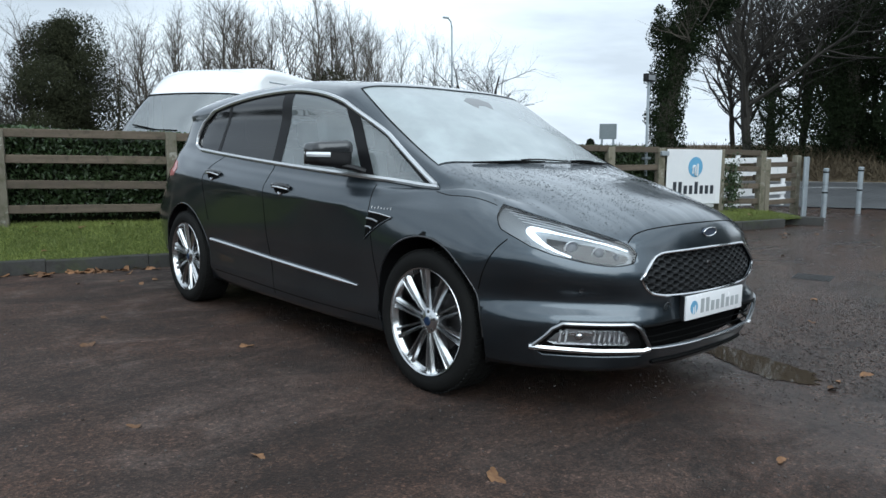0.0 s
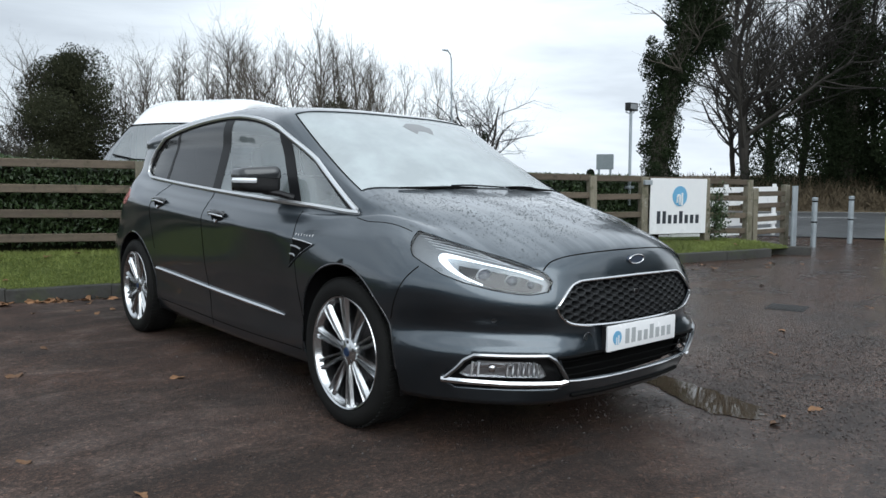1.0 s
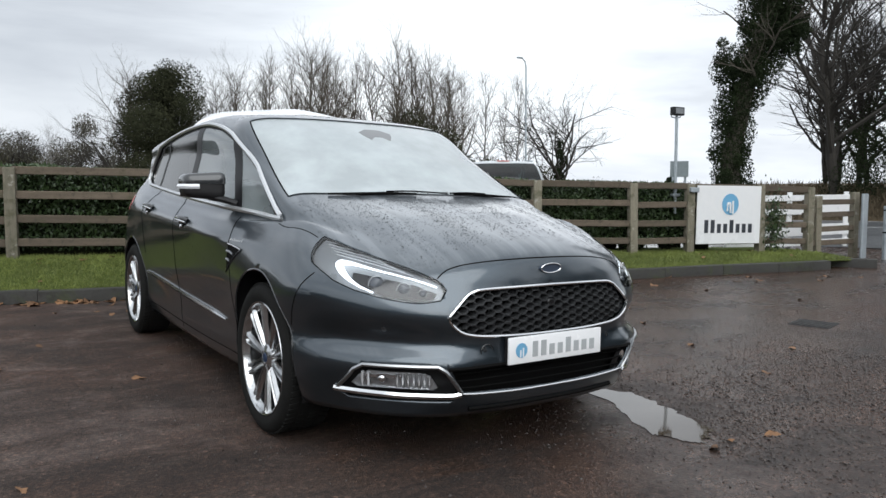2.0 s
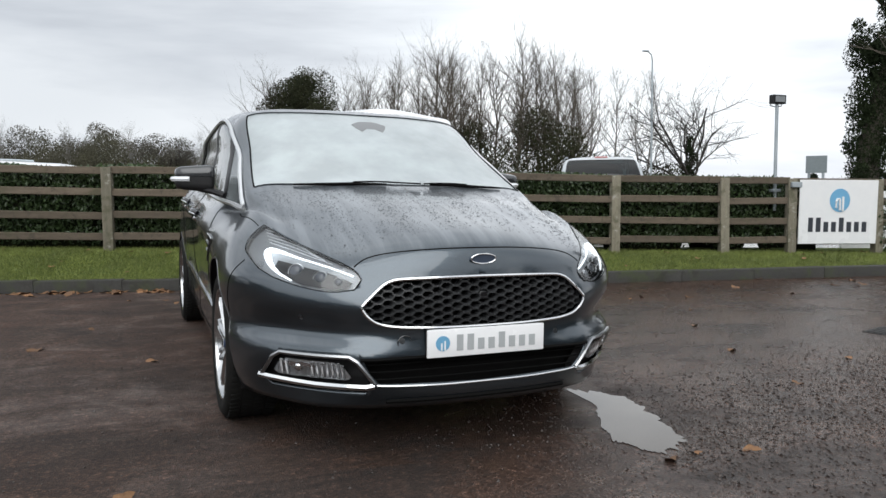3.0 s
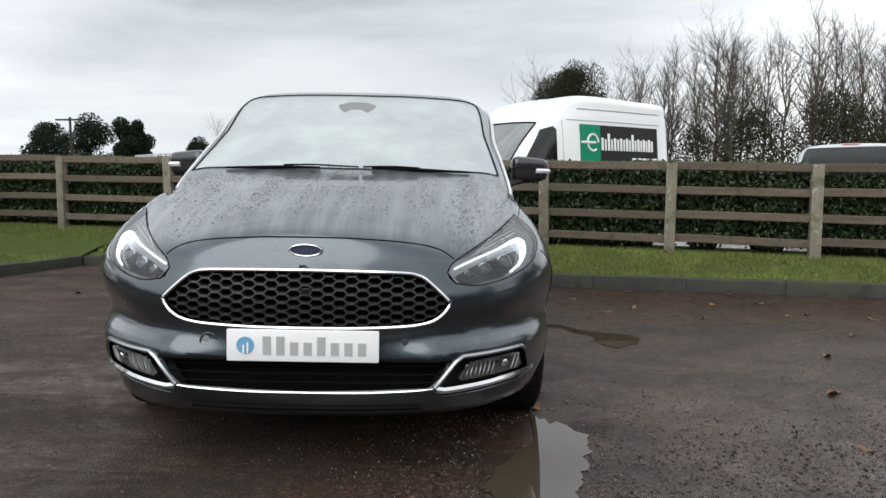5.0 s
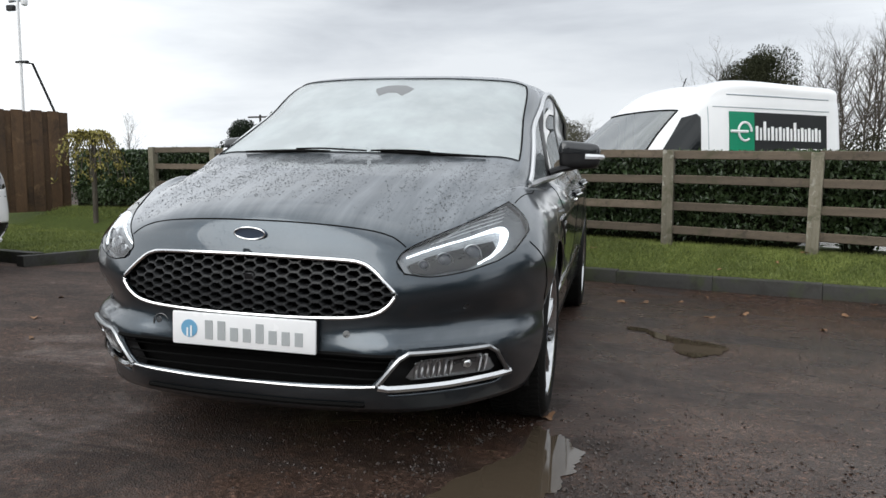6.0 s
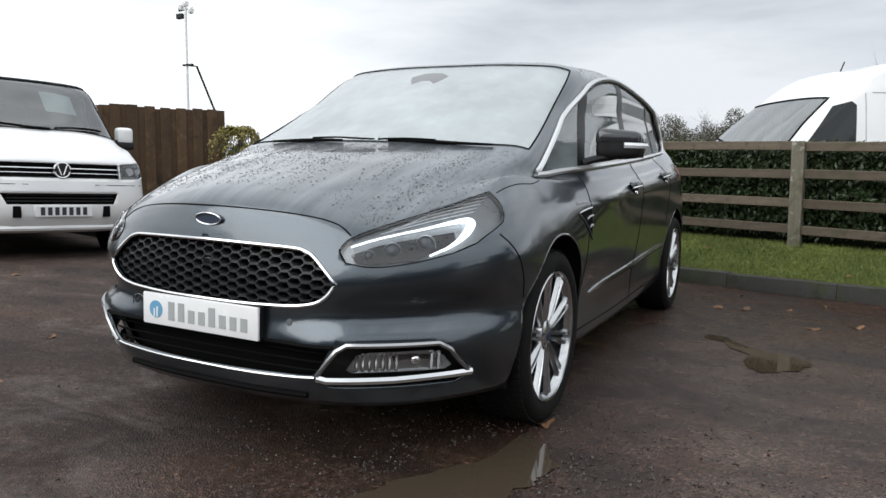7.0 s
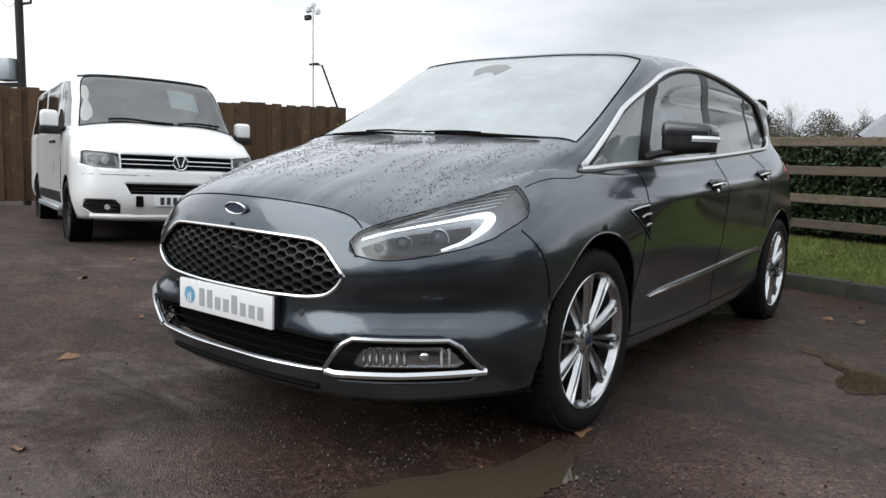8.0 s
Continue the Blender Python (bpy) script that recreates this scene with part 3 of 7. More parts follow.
def build_wheel(parent_car, x, y, sign):
    wheel = new("wheel")
    wheel.parent = parent_car
    wheel.matrix_local = pose(x, y, 0.347) @ (Matrix.Identity(4) if sign > 0 else pose(0, 0, 0, 0, 0, 180))
    tyre = [(.258, .085), (.268, .112), (.290, .121), (.318, .119), (.336, .108), (.345, .088), (.347, .04), (.347, -.04), (.345, -.088), (.336, -.108), (.318, -.119), (.285, -.121), (.262, -.11), (.255, -.085)]
    bm = lathe_bm([(r, o - 0.03) for r, o in tyre], 64)
    part("tyre", bm, m_tyre, wheel, "black road tyre with grooved tread")
    rim = [(.150, -.13), (.232, -.125), (.236, .0), (.240, .045), (.252, .052), (.262, .062), (.266, .078), (.262, .084), (.255, .080), (.250, .065), (.240, .05)]
    part("rim", lathe_bm([(r, o) for r, o in rim], 64), m_alloy, wheel, "silver multi-spoke alloy rim")
    part("brake_disc", lathe_bm([(.02, -.02), (.155, -.02), (.157, -.03), (.157, -.045), (.155, -.05), (.02, -.05)], 40), m_alloy_dark, wheel)
    # black disc added as the shade behind the spokes
    part("wheel_well_shade", lathe_bm([(.0, -.10), (.235, -.10)], 40), m_black, wheel)
    for k in range(20):
        a = (k // 2) * math.tau / 10 + 0.1
        side = 1 if k % 2 else -1
        bm = bmesh.new()
        prev = None
        for r, half, o in ((.040, .008, .050), (.085, .0085, .058), (.15, .0095, .064), (.21, .0115, .067), (.240, .014, .069), (.258, .019, .070)):
            ring = [bm.verts.new((o - d, half * w * side + side * (.0060 + .052 * r), r)) for d, w in ((.042, -.85), (.020, -1.0), (.0, -.50), (.007, -.04), (.0, .30), (.014, 1.0), (.042, .85))]
            if prev:
                for i in range(7):
                    bm.faces.new((prev[i], prev[(i + 1) % 7], ring[(i + 1) % 7], ring[i]))
            prev = ring
        bmesh.ops.rotate(bm, verts=bm.verts, cent=(0, 0, 0), matrix=Matrix.Rotation(a, 3, "X"))
        part("spoke", bm, m_alloy, wheel, angle=12)
    tread = bmesh.new()
    for k in range(72):
        for o, tilt in ((.078, 12), (.028, -16), (-.028, 16), (-.078, -12)):
            m = Matrix.Rotation(k * math.tau / 72 + o, 4, "X") @ Matrix.Translation((o - .03, 0, .3465)) @ Matrix.Rotation(radians(tilt), 4, "Z")
            add_box(tread, -.021, .021, -.0105, .0105, -.004, .0035, m=m)
    part("tread", tread, m_tyre, wheel, "blocky tyre tread", smooth_shade=False)["kind"] = "stuff"
    hub = part("hub", lathe_bm([(.0, .062), (.028, .062), (.034, .058), (.060, .054), (.068, .045), (.070, .0)], 32), m_alloy, wheel)
    part("centre_cap", lathe_bm([(.0, .0665), (.019, .0665), (.023, .062)], 24), m_blue, hub, "blue centre cap")
    for k in range(5):
        a = k * math.tau / 5 + .3
        bm = lathe_bm([(.0, .058), (.0085, .058), (.0095, .05), (.0095, .04)], 6)
        bmesh.ops.translate(bm, verts=bm.verts, vec=(0, .047 * math.cos(a), .047 * math.sin(a)))
        part("wheel_nut", bm, m_alloy_dark, hub)
    return wheel


TRACK = 0.84
for sx in (1, -1):
    for wy in (0.0, AXLE):
        build_wheel(car, sx * TRACK, wy, sx)
        arch = bmesh.new()
        n = 40
        pts = []
        for k in range(n + 1):
            a = math.pi * (-0.12 + 1.24 * k / n)
            pts.append((wy + .406 * math.cos(a), .370 + .406 * math.sin(a)))
        rows = []
        for py, pz in pts:
            outer = on_side(py, max(pz, .26), -.004)
            rows.append([arch.verts.new((sx * (abs(outer.x)), py, pz)), arch.verts.new((sx * .62, py, pz))])
        for a, b in zip(rows, rows[1:]):
            arch.faces.new((a[0], a[1], b[1], b[0]))
        arch.faces.new([r[1] for r in rows])
        part("wheel_arch_liner", arch, m_black, car)


def strip(name, points, radius, mat, parent, closed=False, flat=1.0, sides=6, label=""):
    return part(name, tube_bm(points, radius, sides, closed, flat), mat, parent, label)


def densify(points, gap=0.02, closed=True):
    out = []
    pairs = list(zip(points, points[1:] + points[:1])) if closed else list(zip(points, points[1:]))
    for a, b in pairs:
        n = max(1, int(math.dist(a, b) / gap))
        out += [tuple(a[d] + (b[d] - a[d]) * k / n for d in range(len(a))) for k in range(n)]
    if not closed:
        out.append(points[-1])
    return out


def patch(outline, place, out, thick, gap=0.012):
    """A thin shell that follows the bodywork inside an outline of two coordinates."""
    bm = bmesh.new()
    lo, hi = [min(p[d] for p in outline) for d in (0, 1)], [max(p[d] for p in outline) for d in (0, 1)]
    dense = densify(outline, gap)
    mid = (sum(p[0] for p in dense) / len(dense), sum(p[1] for p in dense) / len(dense))
    rings = []
    for k in range(6):
        s = 1 - k / 5.0
        rings.append([bm.verts.new(place(mid[0] + (p[0] - mid[0]) * s, mid[1] + (p[1] - mid[1]) * s, out)) for p in dense] if k < 5 else [bm.verts.new(place(*mid, out))])
    n = len(dense)
    for a, b in zip(rings, rings[1:]):
        for i in range(n):
            j = (i + 1) % n
            if len(b) == 1:
                bm.faces.new((a[i], a[j], b[0]))
            else:
                bm.faces.new((a[i], a[j], b[j], b[i]))
    if thick:
        edge = [bm.verts.new(place(*p, out - thick)) for p in dense]
        for i in range(n):
            bm.faces.new((rings[0][i], edge[i], edge[(i + 1) % n], rings[0][(i + 1) % n]))
    return bm


# grille: chrome surround, a lattice of long hexagons, near-black sheet for the shade behind
def behind(x, z, out):
    p = on_nose(x, z, 0)
    return Vector((p.x, p.y - out, p.z))


grille = new("grille")
grille.parent = car
strip("grille_surround", [on_nose(x, z, .002) for x, z in densify(GRILLE)], .0062, m_chrome, grille, True, label="bright chrome grille surround")
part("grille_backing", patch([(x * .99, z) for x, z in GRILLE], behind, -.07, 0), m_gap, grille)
lattice = bmesh.new()
CW, FLAT, CH = .052, .027, .0310             # a cell: point to point, flat top, height
PITCH = CW + FLAT


def held(cx, cz, x, z):
    """Pulls a corner of a cell back inside the opening."""
    f = 1.0
    while f > .05 and not inside(GRILLE, cx + (x - cx) * f, cz + (z - cz) * f):
        f -= .08
    return cx + (x - cx) * f, cz + (z - cz) * f


for row in range(-7, 8):
    for col in range(-7, 8):
        cx, cz = (col + .5 * (row % 2)) * PITCH, .646 + row * CH * .5
        if not inside(GRILLE, cx, cz):
            continue
        shape = [(-.5 * CW, 0), (-.5 * FLAT, .5 * CH), (.5 * FLAT, .5 * CH), (.5 * CW, 0), (.5 * FLAT, -.5 * CH), (-.5 * FLAT, -.5 * CH)]
        rings = []
        for wide, tall, deep in ((1.0, 1.0, -.020), (.97, .94, -.0165), (.93, .82, -.0165), (.90, .74, -.022), (.88, .70, -.060)):
            rings.append([lattice.verts.new(behind(*held(cx, cz, cx + a * wide, cz + b * tall), deep)) for a, b in shape])
        for front, back in zip(rings, rings[1:]):
            for i in range(6):
                j = (i + 1) % 6
                lattice.faces.new((front[i], front[j], back[j], back[i]))
part("grille_lattice", lattice, m_gunmetal, grille, "dark hexagonal grille lattice", angle=25)
part("radar_sensor", box_bm(-.018, .018, -.952, -.937, .650, .684, bevel=.004), m_gloss_black, grille)

# badge
badge = bmesh.new()
ring = [Vector((.055 * math.cos(a), 0, .0200 * math.sin(a))) for a in [i * math.tau / 40 for i in range(40)]]
c0 = on_nose(0, .812, .004)
face = [badge.verts.new(c0 + v + Vector((0, -.004 - v.z * .2, 0))) for v in ring]
rim = [badge.verts.new(c0 + v * 1.06 + Vector((0, .006 - v.z * .2, 0))) for v in ring]
badge.faces.new(face)
for i in range(40):
    badge.faces.new((face[i], rim[i], rim[(i + 1) % 40], face[(i + 1) % 40]))
oval = part("front_badge", badge, m_badge, car, "small oval badge with a chrome rim")
strip("badge_rim", [c0 + Vector((.055 * math.cos(a), -.006 - .0200 * math.sin(a) * .2, .0200 * math.sin(a))) for a in [i * math.tau / 40 for i in range(40)]], .0028, m_chrome, oval, True)

# plate with grey bars for its lettering
plate = part("plate", box_bm(-.26, .26, -.9935, -.982, .4345, .5455, bevel=.006, segments=2), m_plate, car, "white dealer plate with grey lettering and a blue emblem")
part("plate_holder", box_bm(-.255, .255, -.982, -.955, .430, .545, bevel=.004), m_black, car)


def letter_bars(parent, x0, x1, z0, z1, y, mat, heights, name="lettering_bar", depth=.002, thick=.34):
    n = len(heights)
    step = (x1 - x0) / n
    for i, h in enumerate(heights):
        a = x0 + step * i + step * .20
        b = a + step * .60
        top = z0 + (z1 - z0) * h
        bm = bmesh.new()
        if thick >= .5:
            add_box(bm, a, b, y - depth, y, z0, top)
        else:
            w = (b - a) * thick
            add_box(bm, a, a + w, y - depth, y, z0, top)
            add_box(bm, b - w, b, y - depth, y, z0, top)
        part(name, bm, mat, parent, smooth_shade=False)


letter_bars(plate, -.145, .225, .458, .522, -.9935, m_grey_letter, (1.0, 1.0, .70, .70, 1.0, .70, .70, .70), thick=.8)
bm = bmesh.new()
add_lathe(bm, [(0, .002), (.030, .002), (.030, 0)], 28, "x")
bmesh.ops.transform(bm, matrix=pose(-.195, -.9935, .490, 0, 0, -90), verts=bm.verts)
part("plate_emblem", bm, m_blue_light, plate, "round blue emblem")
bm = bmesh.new()
add_box(bm, -.204, -.198, -.9975, -.9955, .463, .492)
add_box(bm, -.190, -.184, -.9975, -.9955, .463, .500)
part("emblem_mark", bm, m_plate, plate, smooth_shade=False)

# lower intake
intake = new("lower_intake")
intake.parent = car
# near-black sheet painted as the shade inside the intake
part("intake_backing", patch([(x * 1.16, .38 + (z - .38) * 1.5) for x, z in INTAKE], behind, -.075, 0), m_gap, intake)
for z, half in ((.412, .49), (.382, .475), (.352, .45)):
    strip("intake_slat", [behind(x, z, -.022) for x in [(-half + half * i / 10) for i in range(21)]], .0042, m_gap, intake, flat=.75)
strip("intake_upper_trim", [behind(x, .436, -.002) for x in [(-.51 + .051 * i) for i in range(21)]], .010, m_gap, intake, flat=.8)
strip("chrome_lip", [on_nose(x, .322 + .012 * abs(x / .445) ** 3, .003) for x in [(-.445 + .0445 * i) for i in range(21)]], .0044, m_chrome, car, label="thin chrome strip along the lower bumper")
slot = bmesh.new()
add_tube(slot, [on_nose(x, .262, .001) for x in [(-.40 + .04 * i) for i in range(21)]], .011, 6, flat=.9)
part("lip_slot", slot, m_gap, car)

# fog lamps, headlamps, mirrors and the flank trims, one side after the other
for s in (1, -1):
    fog = new("fog_lamp")
    fog.parent = car
    at = lambda x, z, out, s=s: behind(s * x, z, out)
    part("fog_backing", patch([(.64 + (x - .64) * 1.12, .375 + (z - .375) * 1.25) for x, z in FOG_R], at, -.055, .0), m_black, fog)
    strip("fog_upper_chrome", [on_nose(s * x, z, .004) for x, z in densify([(.823, .338), (.797, .425), (.772, .447), (.548, .446), (.520, .428), (.452, .338)], .02, False)], .0085, m_satin, fog, label="satin chrome fog lamp frame")
    strip("fog_lower_chrome", [on_nose(s * x, z, .006) for x, z in densify([(.452, .335), (.48, .328), (.65, .327), (.828, .336)], .02, False)], .0105, m_chrome, fog, flat=1.2, label="bright chrome bar")
    LENS = [(.535, .362), (.570, .412), (.60, .420), (.75, .423), (.775, .40), (.786, .362), (.77, .350), (.55, .350)]
    part("fog_reflector", patch(LENS, at, -.018, 0), m_reflector, fog)
    # every second flute is white: the reflector's bright glints put into the colour
    for k in range(13):
        x = .562 + .0165 * k
        if abs(x - .700) < .03:
            continue
        low, high = .357, min(.415, .372 + 1.6 * (x - .54), .372 + 2.2 * (.79 - x))
        strip("fog_flute", [at(x - .006, low, -.016), at(x + .002, (low + high) / 2, -.013), at(x + .006, high, -.016)], .0068, m_white_lamp if k % 2 else m_reflector, fog, sides=8)
    bm = bmesh.new()
    bmesh.ops.create_uvsphere(bm, u_segments=20, v_segments=12, radius=.020)
    bmesh.ops.transform(bm, matrix=Matrix.Translation(at(.705, .392, -.022)), verts=bm.verts)
    part("fog_bulb", bm, m_chrome, fog)
    for k in range(4):
        strip("fog_flute", [at(x, .398 + .004 * k - .14 * abs(x - .705), -.017 + .001 * k) for x in (.655, .68, .705, .73, .755)], .003, m_chrome, fog, sides=5)
    part("fog_lens", patch(LENS, at, -.006, .02), m_lens, fog)

    lamp = new("headlamp")
    lamp.parent = car
    pick = lambda c, s=s: c.x * s > 0
    lens = zone_mesh((LAMP,), "headlamp_lens", m_lens, 0.0015, "clear rain-spotted headlamp lens", pick)
    lens.parent = lamp
    shell = zone_mesh((LAMP,), "headlamp_bezel", m_lamp_grey, -0.022, "silver ribbed headlamp bezel", lambda c, s=s: c.x * s > 0)
    shell.parent = lamp
    strip("headlamp_seal", zone_edge(LAMP, pick), .0024, m_gap, lamp, True, sides=5)
    inner = lambda x, z, out, s=s: on_nose(s * x, z, out)
    DARK = [(.525, .728), (.60, .762), (.70, .790), (.765, .805), (.785, .775), (.765, .742), (.70, .715), (.60, .700), (.545, .706)]
    part("projector_tray", patch(DARK, inner, -.0135, .0), m_gloss_black, lamp)
    guide = curve([(.520, .752), (.60, .786), (.69, .816), (.755, .838), (.790, .834), (.795, .795), (.775, .758), (.735, .730)], 7)
    width = lambda f: .0035 + .0120 * math.exp(-((f - .60) / .20) ** 2)
    strip("light_guide", [inner(x, z, -.012) for x, z in guide], width, m_drl, lamp, flat=.9, sides=10, label="white daytime running light bracket")
    for k in range(5):
        strip("lamp_rib", [inner(x, z + .0125 * k, -.016) for x, z in curve([(.585 + .02 * k, .800), (.68, .838), (.775, .872)], 5)], .0016, m_white_lamp, lamp, sides=4)
    for x, z, r in ((.715, .765, .030), (.635, .742, .027), (.575, .728, .018)):
        bm = bmesh.new()
        add_lathe(bm, [(0, .012), (r * .5, .010), (r * .86, .002), (r, -.004)], 24, "x")
        c = inner(x, z, -.018)
        bmesh.ops.transform(bm, matrix=Matrix.Translation(c) @ pose(0, 0, 0, 0, 0, -90 + s * 30), verts=bm.verts)
        proj = part("projector", bm, m_projector, lamp)
        bm = bmesh.new()
        add_lathe(bm, [(r, 0), (r * 1.12, .004), (r * 1.16, -.008)], 24, "x")
        bmesh.ops.transform(bm, matrix=Matrix.Translation(c) @ pose(0, 0, 0, 0, 0, -90 + s * 30), verts=bm.verts)
        part("projector_ring", bm, m_reflector, lamp)

    # door mirror
    mirror = new("door_mirror")
    mirror.parent = car

    def shell_box(z_lo, z_hi, grow=0.0):
        bm = bmesh.new()
        add_box(bm, -.105 - grow, .105 + grow, -.085 - grow, .085 + grow, -.072, .072, bevel=.045, segments=5)
        for v in bm.verts:
            v.co.y += .03 * (v.co.x / .105) * (1 if v.co.y < 0 else .3)
            v.co.z *= 1 - .12 * (v.co.x / .105) if v.co.z > 0 else 1 - .25 * max(0, v.co.x / .105)
        gone = []
        for z, keep_above in ((z_lo, True), (z_hi, False)):
            out = bmesh.ops.bisect_plane(bm, geom=list(bm.verts) + list(bm.edges) + list(bm.faces), plane_co=(0, 0, z), plane_no=(0, 0, 1), clear_inner=keep_above, clear_outer=not keep_above)
        bmesh.ops.transform(bm, matrix=Matrix.Translation((s * .973, .765, 1.142)) @ Matrix.Diagonal((s, 1, 1, 1)), verts=bm.verts)
        return bm

    part("mirror_cap", shell_box(.012, .2), m_paint_dark, mirror, "dark grey mirror cap")
    part("mirror_base", shell_box(-.2, .014, -.003), m_black, mirror, "black plastic lower mirror shell")
    strip("mirror_indicator", [Vector((s * (.973 + x), .765 + y, 1.139)) for x, y in curve([(.03, -.075), (.065, -.060), (.098, -.032), (.114, .015)], 6)], .0145, m_white_lamp, mirror, flat=1.0, label="clear white indicator strip")
    strip("mirror_arm", [(s * .82, .62, 1.050), (s * .88, .67, 1.072), (s * .94, .735, 1.085)], .030, m_black, mirror, flat=.6, sides=8)
    bm = bmesh.new()
    add_box(bm, -.09, .09, -.003, .003, -.055, .05, bevel=.002)
    bmesh.ops.transform(bm, matrix=Matrix.Translation((s * .973, .856, 1.14)), verts=bm.verts)
    part("mirror_glass", bm, m_chrome, mirror)

    # chrome round the side windows
    flank = lambda y, z, out=0.0, s=s: on_side(y, z, out, s)
    part("tail_lamp", patch([(3.06, 1.02), (3.14, 1.075), (3.28, 1.09), (3.30, .99), (3.20, .955), (3.10, .965)], flank, .004, .01), m_tail, car, "clear and red tail lamp wrapped round the rear corner")
    strip("window_chrome", [flank(y, z, .008) for y, z in densify(DLO, .03)], .0115, m_trim_chrome, car, True, flat=1.15, label="bright chrome window surround")
    strip("side_chrome_strip", [flank(y, z, .004) for y, z in curve([(.58, .440), (1.2, .463), (1.9, .495), (2.42, .522)], 10)], lambda f: .0115 * min(1, .35 + 6 * f), m_chrome, car, flat=1.1, label="chrome strip low on the doors")
    for y, z in ((1.36, .930), (2.34, .988)):
        handle = new("door_handle")
        handle.parent = car
        # flat near-black patch paints the shade of the hollow behind the handle
        bm = patch([(y - .10, z - .018), (y - .06, z + .028), (y + .05, z + .028), (y + .10, z + .004), (y + .06, z - .026), (y - .05, z - .030)], flank, .0015, 0)
        part("handle_recess_shade", bm, m_gap, handle)
        strip("handle_bar", [flank(y + d, z + .006 + h, o) for d, h, o in ((-.105, .0, .004), (-.085, .002, .022), (-.03, .004, .034), (.03, .005, .034), (.085, .006, .022), (.105, .007, .004))], .014, m_paint_dark, handle, flat=.9, sides=8)
        strip("handle_chrome", [flank(y + d, z - .006 + h, o) for d, h, o in ((-.10, .0, .012), (-.03, .002, .042), (.03, .003, .042), (.10, .005, .012))], .0065, m_chrome, handle, label="chrome handle insert")
        # chrome strip in place of the handle's mirror image in the paint
        strip("handle_reflection_strip", [flank(y + d, z - .036 + h, .003) for d, h in ((-.02, .012), (.0, .0), (.02, .012))], .007, m_chrome, handle)
    # wing vent and its lettering
    vent = part("wing_vent", patch([(.255, .832), (.34, .842), (.43, .850), (.458, .80), (.478, .708), (.42, .748), (.33, .798)], flank, .0015, 0), m_gap, car, "black wing vent with chrome edges")
    strip("vent_chrome", [flank(y, z, .004) for y, z in curve([(.250, .832), (.34, .843), (.435, .851)], 6)], .0045, m_chrome, vent)
    strip("vent_edge", [flank(y, z, .003) for y, z in curve([(.252, .830), (.33, .795), (.42, .745), (.478, .705)], 6)], .0035, m_paint, vent)
    strip("vent_blade", [flank(y, z, .003) for y, z in ((.452, .815), (.40, .812), (.355, .802))], .0065, m_satin, vent)
    strip("vent_blade", [flank(y, z, .003) for y, z in ((.462, .772), (.43, .772), (.408, .764))], .0065, m_satin, vent)
    for k in range(7):
        y = .272 + .025 * k
        strip("lettering_bar", [flank(y, .867, .003), flank(y, .875 if k not in (0, 4, 6) else .878, .003)], .0017, m_satin, car)
    # panel gaps
    for line in (
        [(.475, .985), (.455, .90), (.415, .70), (.375, .45), (.40, .28)],
        [(1.585, 1.085), (1.585, .90), (1.565, .60), (1.53, .25)],
        [(2.33, 1.13), (2.46, 1.05), (2.50, .95), (2.47, .80), (2.43, .66)],
        [(-.487, .790), (-.45, .735), (-.40, .64), (-.365, .56)],
    ):
        strip("panel_gap", [flank(y, z, -.0005) for y, z in curve(line, 10)], .0030, m_gap, car, sides=5)
    strip("sill_line", [flank(y, z, -.001) for y, z in curve([(.42, .285), (1.2, .275), (2.4, .30)], 12)], .004, m_gap, car, sides=5)
    front_gap = [on_nose(s * x, z, -.0008) for x, z in curve([(0, .857), (.14, .855), (.28, .847), (.39, .834), (.455, .818), (.490, .800), (.512, .783)], 6)]
    strip("bonnet_gap", front_gap, .0032, m_gap, car, sides=5)
    side_gap = [on_top(s * x, y, -.001) for x, y in curve([(.795, -.345), (.812, -.22), (.826, -.08), (.822, .035)], 7)]
    strip("bonnet_gap", side_gap, .0028, m_gap, car, sides=5)
    strip("parking_sensor", [on_nose(s * .345, .50, -.004), on_nose(s * .345, .50, .0012)], .012, m_paint_dark, car, sides=14)
    strip("parking_sensor", [on_nose(s * .70, .585, -.004), on_nose(s * .70, .585, .0012)], .012, m_paint_dark, car, sides=14)
    strip("arch_lip", [flank(.391 * math.cos(a), .370 + .391 * math.sin(a), -.0035) for a in [math.pi * (-.06 + 1.08 * k / 40) for k in range(41)]], .0055, m_paint_dark, car)
    strip("arch_lip", [flank(AXLE + .391 * math.cos(a), .370 + .391 * math.sin(a), -.0035) for a in [math.pi * (-.04 + 1.1 * k / 40) for k in range(41)]], .0055, m_paint_dark, car)

bm = bmesh.new()
add_lathe(bm, [(.026, .0), (.029, .0012), (.031, 0)], 32, "x")
tow = on_nose(-.335, .492, .0005)
bmesh.ops.transform(bm, matrix=Matrix.Translation(tow) @ pose(0, 0, 0, 0, 0, -90), verts=bm.verts)
part("towing_eye_cover", bm, m_paint_dark, car)

# wipers at the foot of the screen
def screen(x, y, out):
    return on_top(x, y, out)


